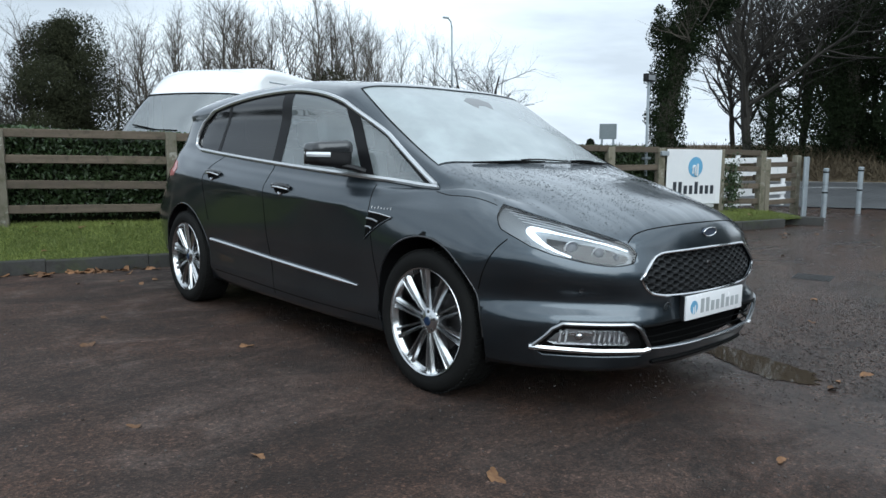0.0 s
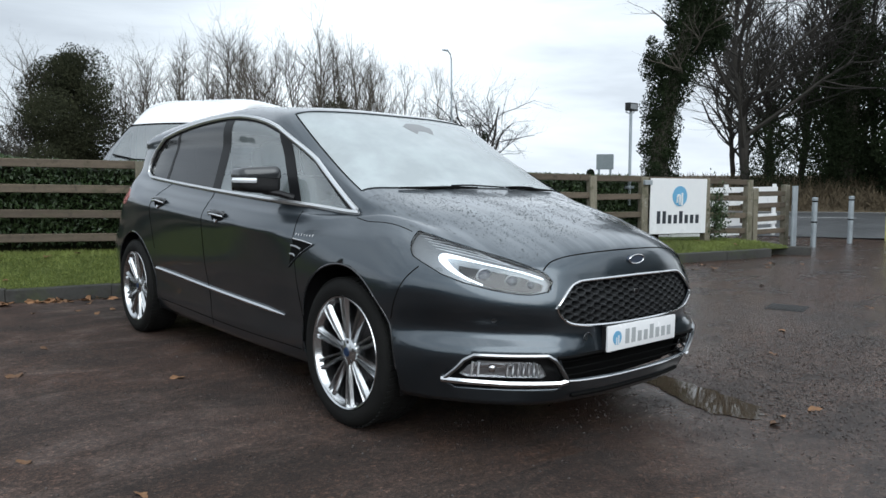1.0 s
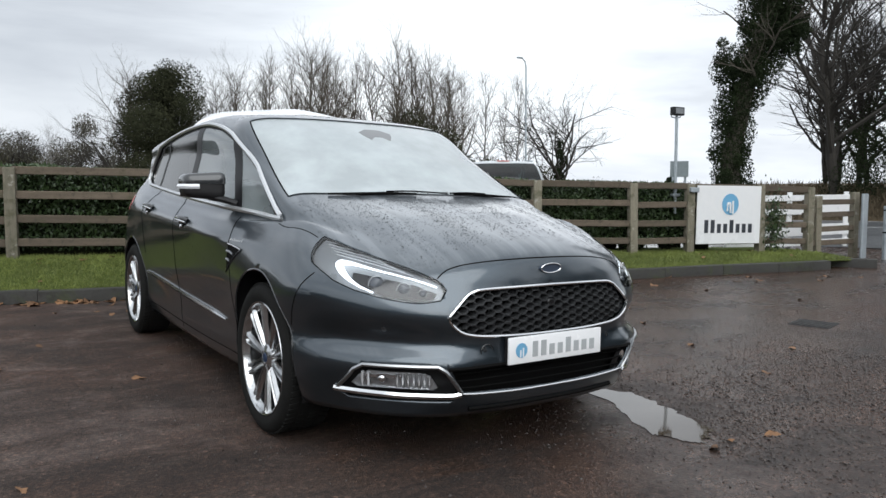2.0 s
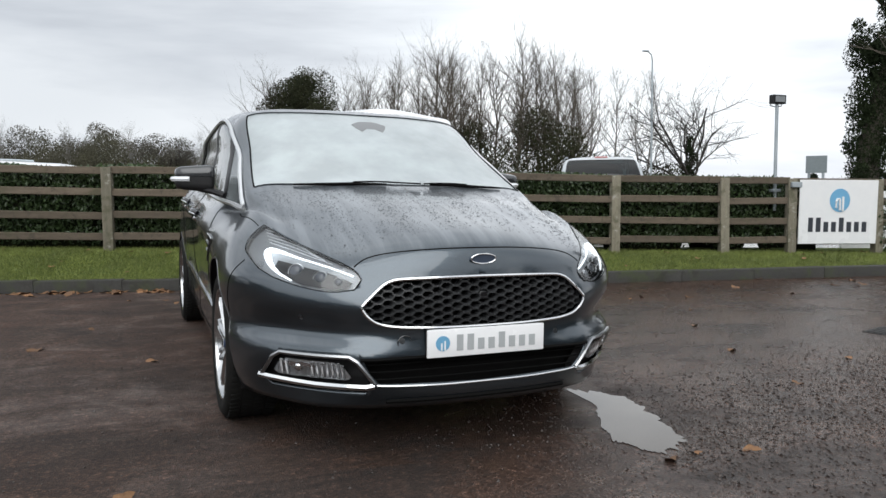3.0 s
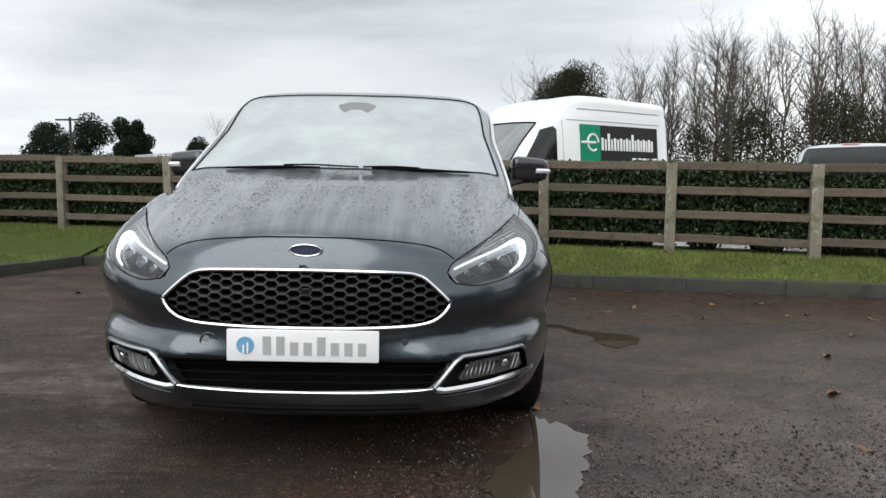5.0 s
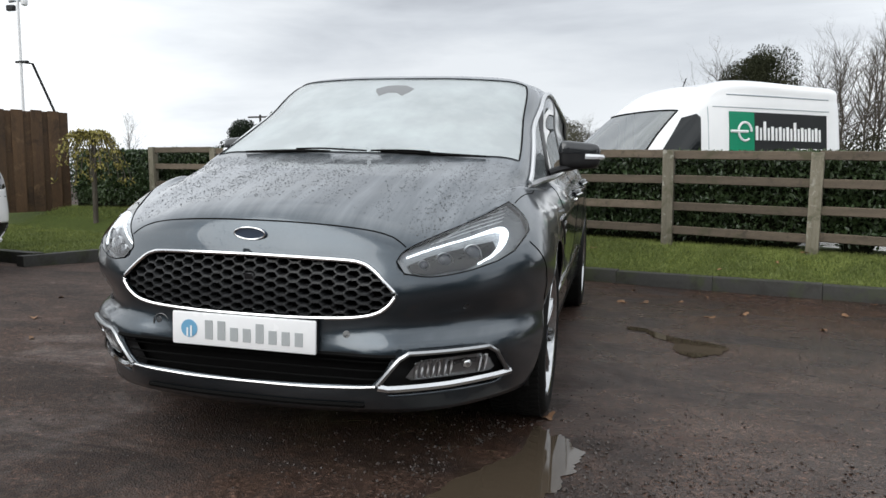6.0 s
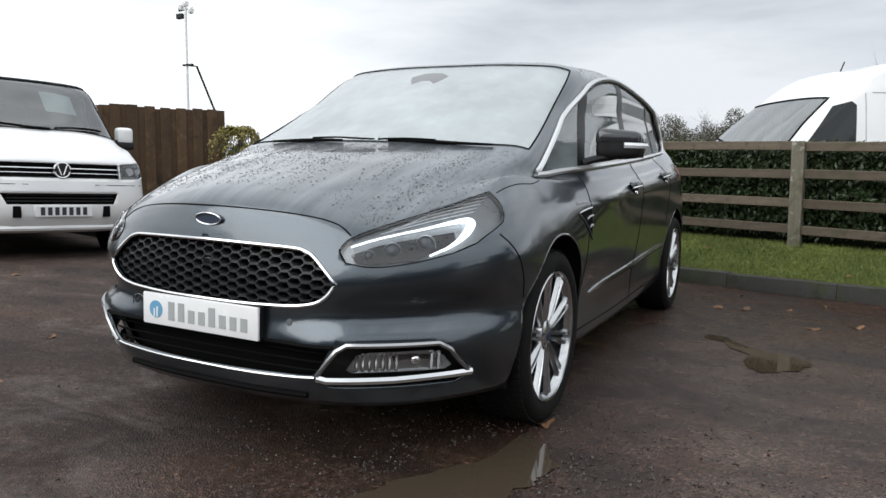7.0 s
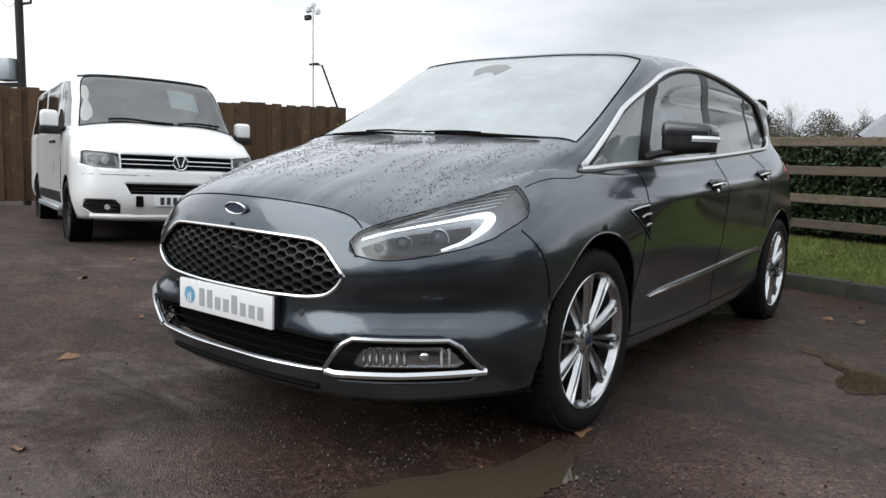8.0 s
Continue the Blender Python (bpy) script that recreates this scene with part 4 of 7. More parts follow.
for blade, arm in (([(-.56, .058), (-.42, .020), (-.26, -.006), (-.10, -.020)], [(-.27, -.004), (-.14, -.010), (-.02, -.026), (.08, -.036)]), ([(.14, -.018), (.30, .002), (.46, .030), (.60, .070)], [(.36, .008), (.24, -.006), (.16, -.020), (.10, -.034)])):
    wiper = strip("wiper", [screen(x, y, .009) for x, y in curve(blade, 6)], lambda f: .0035 + .0075 * math.sin(math.pi * min(1, .12 + .8 * f)), m_gap, car, flat=.8, label="black wiper at the foot of the screen")
    strip("wiper_arm", [screen(x, y, .019) for x, y in curve(arm, 6)], .0055, m_gap, wiper, flat=.8)
strip("screen_seal", zone_edge(SCREEN, lambda c: True), .0042, m_gap, car, True, sides=5, flat=.5)
part("sensor_housing", patch([(-.05, .655), (0, .66), (.05, .655), (.105, .615), (.092, .575), (.062, .53), (.024, .565), (-.024, .565), (-.062, .53), (-.092, .575), (-.105, .615)], on_top, -.003, .012), m_frit, car, "dark rain-sensor housing at the top of the screen")
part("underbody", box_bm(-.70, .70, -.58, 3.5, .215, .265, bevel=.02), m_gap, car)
# black box added as the shade behind the front openings
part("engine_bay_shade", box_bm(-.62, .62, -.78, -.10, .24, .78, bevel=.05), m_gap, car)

# cabin
cabin = new("cabin")
cabin.parent = car
bm = bmesh.new()
add_box(bm, -.70, .70, .12, .62, .80, 1.05, bevel=.06, segments=3)
part("dashboard", bm, m_trim_dark, cabin)
part("cabin_floor", box_bm(-.74, .74, .2, 3.3, .30, .36), m_trim_dark, cabin)
for sx in (1, -1):
    part("door_card", box_bm(min(sx * .80, sx * .84), max(sx * .80, sx * .84), .5, 3.0, .4, 1.0), m_trim_dark, cabin)


def cabin_seat(x, y, mat):
    seat = part("seat", box_bm(x - .24, x + .24, y - .25, y + .27, .48, .64, bevel=.05, segments=3), mat, cabin)
    bm = bmesh.new()
    add_box(bm, -.235, .235, -.07, .07, 0, .64, bevel=.055, segments=3, m=Matrix.Translation((x, y + .27, .56)) @ pose(0, 0, 0, -14))
    part("backrest", bm, mat, seat)
    bm = bmesh.new()
    add_box(bm, -.13, .13, -.05, .05, .66, .86, bevel=.045, segments=3, m=Matrix.Translation((x, y + .27, .56)) @ pose(0, 0, 0, -12))
    part("headrest", bm, mat, seat)


part("headliner", patch([(-.50, 1.0), (.50, 1.0), (.55, 1.9), (.50, 3.0), (-.50, 3.0), (-.55, 1.9)], on_top, -.035, 0, .05), m_liner, cabin, "pale cloth roof lining")
for x, y in ((-.38, 1.15), (.38, 1.15), (-.45, 2.05), (.45, 2.05), (0, 2.05)):
    cabin_seat(x, y, m_seat)
bm = bmesh.new()
bm_pts = [Vector((.185 * math.cos(a), 0, .185 * math.sin(a))) for a in [k * math.tau / 36 for k in range(36)]]
add_tube(bm, bm_pts, .016, 8, True)
add_box(bm, -.16, .16, -.015, .015, -.02, .02)
bmesh.ops.transform(bm, matrix=Matrix.Translation((-.37, .62, 1.0)) @ pose(0, 0, 0, -28), verts=bm.verts)
part("steering_wheel", bm, m_trim_dark, cabin)
# rain beads on the bonnet and roof, thicker along the ways the water runs down
beads = np.random.default_rng(17)
spots = []
while len(spots) < 8200:
    x, y = beads.uniform(-.78, .78), beads.uniform(-.80, .05) if beads.uniform() < .86 else beads.uniform(.95, 1.7)
    run = noise.noise(Vector((x * 11 - y * 1.5 * x, y * 1.0, 4.0))) + .5 * noise.noise(Vector((x * 34, y * 5, 1.0))) + .35 * smooth(-.7, .0, y) - .1
    if run < .35 - .85 * beads.uniform():
        continue
    hit = TREE.ray_cast(Vector((x, y, 4.0)), Vector((0, 0, -1)))
    if hit[0] is None or hit[1].z < .5:
        continue
    spots.append(tuple(hit[0]))
size = beads.uniform(.0011, .0028, len(spots)) * np.where(beads.uniform(0, 1, len(spots)) < .12, 1.6, 1.0)
ring_of = [(math.cos(a), math.sin(a)) for a in [k * math.tau / 6 for k in range(6)]]
dome = [(c, d, -.15) for c, d in ring_of] + [(c * .72, d * .72, .32) for c, d in ring_of] + [(0, 0, .5)]
sides = [(k, (k + 1) % 6, 6 + (k + 1) % 6, 6 + k) for k in range(6)]
mesh = bpy.data.meshes.new("rain_bead")
pts, fcs = [], []
for i, (p, r) in enumerate(zip(spots, size)):
    sx, sy = r * beads.uniform(.8, 1.1), r * beads.uniform(.9, 1.9)
    pts += [(p[0] + a * sx, p[1] + b * sy, p[2] + c * r - a * 0) for a, b, c in dome]
    o = i * 13
    fcs += [tuple(o + j for j in f) for f in sides] + [(o + 6 + k, o + 6 + (k + 1) % 6, o + 12) for k in range(6)]
mesh.from_pydata(pts, [], fcs)
mesh.shade_smooth()
mesh.materials.append(m_drop)
ob = new("rain_bead", mesh)
ob.parent = car
ob["kind"] = "stuff"
ob["label"] = "clear rain beads on the bonnet"
hull.free()

# ---- the yard, verge and roadside fence ----
m_tarmac = material("wet_brown_tarmac", (0.05, 0.045, 0.042), 0.6)
_v = coords(m_tarmac)
_n, _l = m_tarmac.node_tree.nodes, m_tarmac.node_tree.links
_big = noise_node(m_tarmac, _v, 0.45, 5, 0.62, 0.6)
_mid = noise_node(m_tarmac, _v, 3.2, 6, 0.65, 0.5)
_fine = noise_node(m_tarmac, _v, 40, 4, 0.7)
_patch = noise_node(m_tarmac, coords(m_tarmac, (0.75, 1.5, 1.0)), 1.3, 8, 0.68, 0.8)


def stones(scale, jitter=1.0):
    t = _n.new("ShaderNodeTexVoronoi")
    t.inputs["Scale"].default_value, t.inputs["Randomness"].default_value = scale, jitter
    _l.new(_v, t.inputs["Vector"])
    return t


_chip, _pebble = stones(150), stones(60)
_shade = _n.new("ShaderNodeSeparateColor")
_l.new(_chip.outputs["Color"], _shade.inputs[0])
_shade2 = _n.new("ShaderNodeSeparateColor")
_l.new(_pebble.outputs["Color"], _shade2.inputs[0])
_base = ramp(m_tarmac, _big, [(0.34, (0.041, 0.019, 0.012)), (0.48, (0.046, 0.025, 0.017)), (0.60, (0.049, 0.033, 0.027))])
_base = mix(m_tarmac, 0.45, _base, ramp(m_tarmac, _mid, [(0.3, (0.018, 0.009, 0.006)), (0.5, (0.042, 0.024, 0.017)), (0.7, (0.078, 0.053, 0.041))]))
_base = mix(m_tarmac, 0.9, _base, ramp(m_tarmac, _shade.outputs[0], [(0.0, 0.45), (0.6, 0.95), (0.86, 1.35), (1.0, 2.2)]), "MULTIPLY")
_base = mix(m_tarmac, 0.6, _base, ramp(m_tarmac, _shade2.outputs[0], [(0.0, 0.55), (0.7, 1.0), (0.95, 1.3), (1.0, 2.6)]), "MULTIPLY")
_base = mix(m_tarmac, 0.5, _base, ramp(m_tarmac, _fine, [(0.3, 0.3), (0.5, 1.0), (0.7, 2.2)]), "MULTIPLY")
_base = mix(m_tarmac, 0.8, _base, ramp(m_tarmac, _patch, [(0.38, 0.42), (0.48, 0.95), (0.60, 1.55)]), "MULTIPLY")
to(m_tarmac, "Base Color", _base)
# the yard drains towards +x, where it stays wetter
_sep = _n.new("ShaderNodeSeparateXYZ")
_l.new(_v, _sep.inputs[0])
_low = _n.new("ShaderNodeMapRange")
_low.inputs["From Min"].default_value, _low.inputs["From Max"].default_value = -2.5, 2.2
_l.new(_sep.outputs[0], _low.inputs["Value"])
_sheen = mix(m_tarmac, 0.5, _big, _mid)
_sheen = mix(m_tarmac, 0.38, _sheen, _patch)
_wet = mix(m_tarmac, 0.22, _sheen, _low.outputs[0])
to(m_tarmac, "Roughness", ramp(m_tarmac, _wet, [(0.44, 0.90), (0.50, 0.58), (0.55, 0.33), (0.60, 0.22)]))
_hgt = mix(m_tarmac, 0.35, _chip.outputs["Distance"], _fine)
_hgt = mix(m_tarmac, 0.30, _hgt, _pebble.outputs["Distance"])
_bmp = bump(m_tarmac, _hgt, 0.9, 0.011)
_l.new(ramp(m_tarmac, _wet, [(0.44, 1.0), (0.53, 0.65), (0.62, 0.36)]), _bmp.inputs["Strength"])
m_road = varied("wet_grey_road", (0.055, 0.058, 0.062), (0.085, 0.088, 0.092), 0.8, 0.35, 0.5, 60, 0.4, 0.01)
m_water = material("muddy_puddle_water", (0.060, 0.046, 0.032), 0.03)
_b = m_water.node_tree.nodes["Principled BSDF"]
_b.inputs["IOR"].default_value = 1.66
bump(m_water, noise_node(m_water, coords(m_water), 6, 2), 0.02, 0.01)
m_kerb = varied("grey_kerb_concrete", (0.024, 0.024, 0.022), (0.052, 0.050, 0.046), 4, 0.7, 0.85, 70, 0.4, 0.006, random_tint=0.08)
m_soil = varied("grassy_soil", (0.042, 0.060, 0.014), (0.080, 0.100, 0.028), 9, 0.9, 1.0, 40, 0.6, 0.02)
m_blade = varied("winter_grass", (0.068, 0.086, 0.019), (0.228, 0.272, 0.060), 2.2, 0.6, 0.7)
m_rail = varied("weathered_rail_wood", (0.066, 0.050, 0.035), (0.150, 0.120, 0.088), 2.5, 0.8, 0.92, 50, 0.5, 0.004, (1, 6, 9), random_tint=0.22)
m_post = varied("weathered_post_wood", (0.110, 0.100, 0.072), (0.235, 0.212, 0.160), 3, 0.8, 0.92, 50, 0.5, 0.004, (9, 9, 1), random_tint=0.20)
m_board = varied("dark_stained_boards", (0.048, 0.026, 0.013), (0.108, 0.062, 0.031), 1.6, 0.75, 0.9, 40, 0.4, 0.004, (8, 8, 1), random_tint=0.22)
m_leaf = varied("evergreen_hedge_leaf", (0.016, 0.034, 0.012), (0.065, 0.100, 0.036), 5, 0.28, 0.42, random_tint=0.1)
# near-black: the shade among the hedge's twigs put into the colour
m_hedge_core = varied("shaded_hedge_inside", (0.006, 0.008, 0.004), (0.018, 0.020, 0.010), 9, 0.9, 1.0, 30, 0.8, 0.03)
m_white = varied("white_painted_metal", (0.74, 0.75, 0.76), (0.80, 0.80, 0.80), 1.5, 0.25, 0.32)
m_galv = varied("galvanised_steel", (0.30, 0.34, 0.37), (0.46, 0.50, 0.53), 5, 0.40, 0.55, metal=0.5)
m_dead = varied("fallen_brown_leaf", (0.10, 0.045, 0.020), (0.27, 0.145, 0.065), 12, 0.6, 0.8, random_tint=0.35)


def stain(m, colour, scale, lo, hi, amount=1.0):
    """Lays irregular patches of another colour (moss, damp) over a material."""
    base = m.node_tree.nodes["Principled BSDF"].inputs["Base Color"].links[0].from_socket
    n, l = m.node_tree.nodes, m.node_tree.links
    info, shift = n.new("ShaderNodeObjectInfo"), n.new("ShaderNodeVectorMath")
    times = n.new("ShaderNodeMath")
    times.operation, times.inputs[1].default_value = "MULTIPLY", 41.0
    l.new(info.outputs["Random"], times.inputs[0])
    l.new(coords(m), shift.inputs[0])
    l.new(times.outputs[0], shift.inputs[1])
    mask = ramp(m, noise_node(m, shift.outputs[0], scale, 6, 0.65, 0.4), [(lo, 0.0), (hi, amount)])
    to(m, "Base Color", mix(m, mask, base, colour))


stain(m_post, (0.060, 0.062, 0.028), 7, .52, .64, .6)
stain(m_post, (0.36, 0.35, 0.31), 11, .58, .66, .7)
stain(m_rail, (0.056, 0.058, 0.026), 5, .54, .66, .55)
stain(m_rail, (0.040, 0.032, 0.024), 13, .55, .68, .7)
stain(m_kerb, (0.040, 0.050, 0.018), 3, .50, .64, .85)
stain(m_kerb, (0.020, 0.018, 0.015), 6, .54, .66, .8)
stain(m_board, (0.022, 0.014, 0.008), 2.2, .52, .66, .7)
stain(m_board, (0.20, 0.130, 0.070), 4.5, .58, .70, .5)
m_ink = material("dark_sign_ink", (0.035, 0.04, 0.05), 0.45)


def sheet(name, xs, ys, height, mat, keep=lambda x, y: True):
    bm = bmesh.new()
    grid = [[bm.verts.new((x, y, height(x, y))) for x in xs] for y in ys]
    for j in range(len(ys) - 1):
        for i in range(len(xs) - 1):
            if keep((xs[i] + xs[i + 1]) / 2, (ys[j] + ys[j + 1]) / 2):
                bm.faces.new((grid[j][i], grid[j][i + 1], grid[j + 1][i + 1], grid[j + 1][i]))
    return part(name, bm, mat)


def scatter(name, centres, sizes, turns, mat, parent=None, shape=((-.5, 0, 0), (0, .22, .06), (.5, 0, 0), (0, -.22, .06)), faces=((0, 1, 2, 3),)):
    """Many small flat pieces as one mesh: centres (n,3), sizes (n,), turns (n,3,3)."""
    base = np.array(shape)
    n, k = len(centres), len(base)
    v = np.einsum("nij,kj->nki", turns, base) * sizes[:, None, None] + centres[:, None, :]
    idx = np.arange(n)[:, None] * k
    mesh = bpy.data.meshes.new(name)
    fs = []
    for f in faces:
        fs.append(idx + np.array(f)[None, :])
    mesh.from_pydata(v.reshape(-1, 3).tolist(), [], [row for block in fs for row in block.tolist()])
    mesh.materials.append(mat)
    ob = new(name, mesh)
    if parent is not None:
        ob.parent = parent
    return ob


def random_turns(rng, n, tilt=1.0):
    """Turns: any heading, leaning by up to about tilt."""
    a, b, c = rng.uniform(0, math.tau, n), rng.normal(0, tilt, n), rng.normal(0, tilt, n)
    ca, sa, cb, sb, cc, sc = np.cos(a), np.sin(a), np.cos(b), np.sin(b), np.cos(c), np.sin(c)
    z, o = np.zeros(n), np.ones(n)
    ra = np.stack([np.stack([ca, -sa, z], -1), np.stack([sa, ca, z], -1), np.stack([z, z, o], -1)], 1)
    rb = np.stack([np.stack([cb, z, sb], -1), np.stack([z, o, z], -1), np.stack([-sb, z, cb], -1)], 1)
    rc = np.stack([np.stack([o, z, z], -1), np.stack([z, cc, -sc], -1), np.stack([z, sc, cc], -1)], 1)
    return ra @ rb @ rc


xs = sorted(set([-600, -200, -80, -40, -24] + [round(-16 + 0.25 * k, 3) for k in range(150)] + [24, 30, 40, 60, 90, 200, 600]))
ys = sorted(set([-600, -200, -80, -40, -20] + [round(-12 + 0.25 * k, 3) for k in range(150)] + [30, 40, 60, 90, 200, 600]))
tagged(sheet("ground", xs, ys, yard_z, m_tarmac), "wet reddish-brown tarmac of a car sales yard", "ground", kind="structure")


def fence_z(s):
    """Ground at the foot of the roadside fence."""
    return 0.376 - 0.0265 * s


def kerb_n(s):
    """How far the kerb's face stands from the fence line."""
    return -0.95 if s > -3.9 else -3.5


def verge_z(s, n):
    p = along(s, n)
    foot = yard_z(p.x, p.y) + 0.125
    top = fence_z(max(s, -6))
    f = smooth(0, 1, (n + .95) / .95) if n < 0 else 1.0
    return foot + (top - foot) * f - 0.02


# verge: soil sheet, then blades
bm = bmesh.new()
svals = sorted([-14 + .25 * k for k in range(95)] + [-3.895, -3.905])
cols_v = []
for s in svals:
    k = kerb_n(s) + .11
    row = []
    for f in (0, .12, .3, .5, .7, .88, 1.0):
        row.append(bm.verts.new(along(s, k + (0 - k) * f, verge_z(s, k + (0 - k) * f))))
    for n in (.5, 1.0):
        row.append(bm.verts.new(along(s, n, verge_z(s, 0))))
    cols_v.append(row)
for sa, a, b in zip(svals, cols_v, cols_v[1:]):
    for i in range(len(a) - 1 if sa != -3.905 else 0):
        bm.faces.new((a[i], b[i], b[i + 1], a[i + 1]))
verge = tagged(part("verge", bm, m_soil), "grass verge sloping up to the rail fence", "grass verge", kind="structure")
rng = np.random.default_rng(4)
N_BLADES = 115000
bs = rng.uniform(-9, 9.35, N_BLADES)
bk = np.array([kerb_n(s) + .10 for s in bs])
bn = bk + (0.25 - bk) * rng.uniform(0, 1, N_BLADES)
bz = np.array([verge_z(s, min(n, 0)) for s, n in zip(bs, bn)])
centres = np.stack([F0.x + FA.x * bs + FN.x * bn, F0.y + FA.y * bs + FN.y * bn, bz], -1)
grass = scatter("grass_blades", centres, rng.uniform(.022, .055, N_BLADES), random_turns(rng, N_BLADES, .55), m_blade, shape=((-.055, 0, 0), (.055, 0, 0), (.03, .12, .6), (0, .34, 1.0)), faces=((0, 1, 2), (0, 2, 3)))
tagged(grass, "short damp green winter grass on the verge", "grass", kind="stuff")

# kerb of single stones
kerb = tagged(new("kerb"), "grey concrete kerb edging the yard", "kerb", kind="structure")
stone_mesh = finish(box_bm(-.452, .452, 0, .13, -.12, .128, bevel=.010, segments=2), "kerbstone", m_kerb)
spots = [(-3.43 + .906 * k, -.95, 0) for k in range(14)]
spots += [(-3.88, -1.41 - .906 * k, 90) for k in range(3)]
spots += [(-4.42 - .906 * k, -3.52, 0) for k in range(6)]
spots += [(9.20, -.74, -48), (9.42, -.02, -84)]
for s, n, turn in spots:
    p = along(s, n)
    ob = new("kerbstone", stone_mesh)
    ob.parent = kerb
    ob.matrix_world = Matrix.Translation((p.x, p.y, yard_z(p.x, p.y) + random.uniform(-.004, .004))) @ pose(0, 0, 0, random.uniform(-.4, .4), random.uniform(-.3, .3), FENCE_TURN + turn + random.uniform(-.4, .4))

# post and rail fence
fence = thing("rail_fence", Matrix.Identity(4), "weathered four-rail timber fence in front of a hedge", "fence")
POSTS = (-6.45, -5.06, -3.27, -1.58, .09, 1.82, 3.22, 4.69, 6.19, 7.13, 8.39, 9.30)
for s in POSTS:
    p = along(s, 0, fence_z(s))
    ob = part("post", box_bm(-.058, .058, -.055, .05, -.35, 0.985 + random.uniform(-.01, .02), bevel=.010, segments=2), m_post, fence)
    ob.matrix_world = Matrix.Translation(p) @ pose(0, 0, 0, random.uniform(-.8, .8), random.uniform(-1.0, 1.0), FENCE_TURN + random.uniform(-3, 3))
for a, b in zip(POSTS, POSTS[1:]):
    for z in (.945, .680, .405, .150):
        bm = bmesh.new()
        add_box(bm, -.5 * (b - a) + .03, .5 * (b - a) - .03, -.022, .022, -.044, .044, bevel=.006)
        for v in bm.verts:
            v.co.z += .008 * math.sin(v.co.x * 3 + a)
        rail = part("rail", bm, m_rail, fence)
        m = (a + b) / 2
        rail.matrix_world = Matrix.Translation(along(m, .0, fence_z(m) + z + random.uniform(-.008, .008))) @ pose(0, 0, 0, random.uniform(-2, 2), math.degrees(math.atan(.0265)) + random.uniform(-.35, .35), FENCE_TURN)

# hedge
# thin places low in the hedge, with the wet concrete behind showing through
GAPS = ((3.10, 3.44), (3.72, 4.14), (4.42, 4.82), (5.72, 6.16), (6.60, 6.88), (7.0, 7.2), (-4.3, -4.1))


def gap_at(s):
    return any(a < s < b for a, b in GAPS)


hedge = thing("hedge", Matrix.Identity(4), "dense dark evergreen hedge behind the rail fence", "hedge")
# solid core painted as the shaded inside of the hedge
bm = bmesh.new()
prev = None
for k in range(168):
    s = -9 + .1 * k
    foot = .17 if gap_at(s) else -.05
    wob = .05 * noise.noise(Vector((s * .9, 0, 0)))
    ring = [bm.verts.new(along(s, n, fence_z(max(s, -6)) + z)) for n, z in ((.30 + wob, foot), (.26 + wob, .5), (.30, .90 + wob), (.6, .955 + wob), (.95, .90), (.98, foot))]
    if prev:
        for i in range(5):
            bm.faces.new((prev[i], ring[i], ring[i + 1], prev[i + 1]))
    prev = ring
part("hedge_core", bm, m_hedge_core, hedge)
N_LEAF = 60000
hs = rng.uniform(-9, 7.2, N_LEAF)
on_front = rng.uniform(0, 1, N_LEAF) < .78
lump = np.array([noise.noise(Vector((s * 1.1, 3.0, 0))) for s in hs])
hz = np.where(on_front, .05 + .93 * rng.uniform(0, 1, N_LEAF) ** .9, .93 + .07 * rng.uniform(0, 1, N_LEAF) + .05 * lump)
hn = np.where(on_front, .20 + .05 * lump + rng.normal(0, .045, N_LEAF), rng.uniform(.15, 1.0, N_LEAF))
hole = np.array([gap_at(s) for s in hs]) & (hz < .12 + .10 * np.array([noise.noise(Vector((s * 9, 1.0, 0))) for s in hs]))
keep = (rng.uniform(0, 1, N_LEAF) < np.where(hz < .14, .55, 1.0)) & ~(hole & (rng.uniform(0, 1, N_LEAF) < .80))
hs, hz, hn = hs[keep], hz[keep], hn[keep]
centres = np.stack([F0.x + FA.x * hs + FN.x * hn, F0.y + FA.y * hs + FN.y * hn, .376 - .0265 * np.maximum(hs, -6) + hz], -1)
leaves = scatter("hedge_leaves", centres, rng.uniform(.035, .075, len(hs)), random_turns(rng, len(hs), 1.1), m_leaf, hedge, shape=((-.5, 0, 0), (-.1, .24, .05), (.5, 0, -.06), (-.1, -.24, .05)))
leaves["kind"] = "stuff"

# wet concrete yard behind the hedge
m_concrete = varied("wet_pale_concrete", (0.34, 0.34, 0.33), (0.50, 0.50, 0.48), 1.5, 0.10, 0.25, 40, 0.2, 0.004)
bm = bmesh.new()
prev = None
for k in range(40):
    s = -13 + .6 * k
    row = []
    for n, blend in ((1.0, 1.0), (1.5, .55), (2.0, .15), (2.6, .0), (5, 0), (12, 0), (26, 0)):
        p = along(s, n)
        low = yard_z(p.x, p.y) + .012
        row.append(bm.verts.new((p.x, p.y, low + (fence_z(max(s, -6)) - .03 - low) * blend)))
    if prev:
        for i in range(len(row) - 1):
            bm.faces.new((prev[i], row[i], row[i + 1], prev[i + 1]))
    prev = row
tagged(part("concrete_yard", bm, m_concrete), "wet pale concrete yard behind the hedge", "pavement", kind="structure")

# ---- dealer sign, floodlight, gate, bollards ----
sign = thing("dealer_sign", Matrix.Translation(along(7.20, -.075, fence_z(7.2) + .965)) @ pose(0, 0, 0, 0, 1.0, FENCE_TURN), "white dealer sign board with blue emblem and dark lettering", "sign")
part("board", box_bm(0, 1.12, -.018, .0, -.85, 0, bevel=.004), m_white, sign)
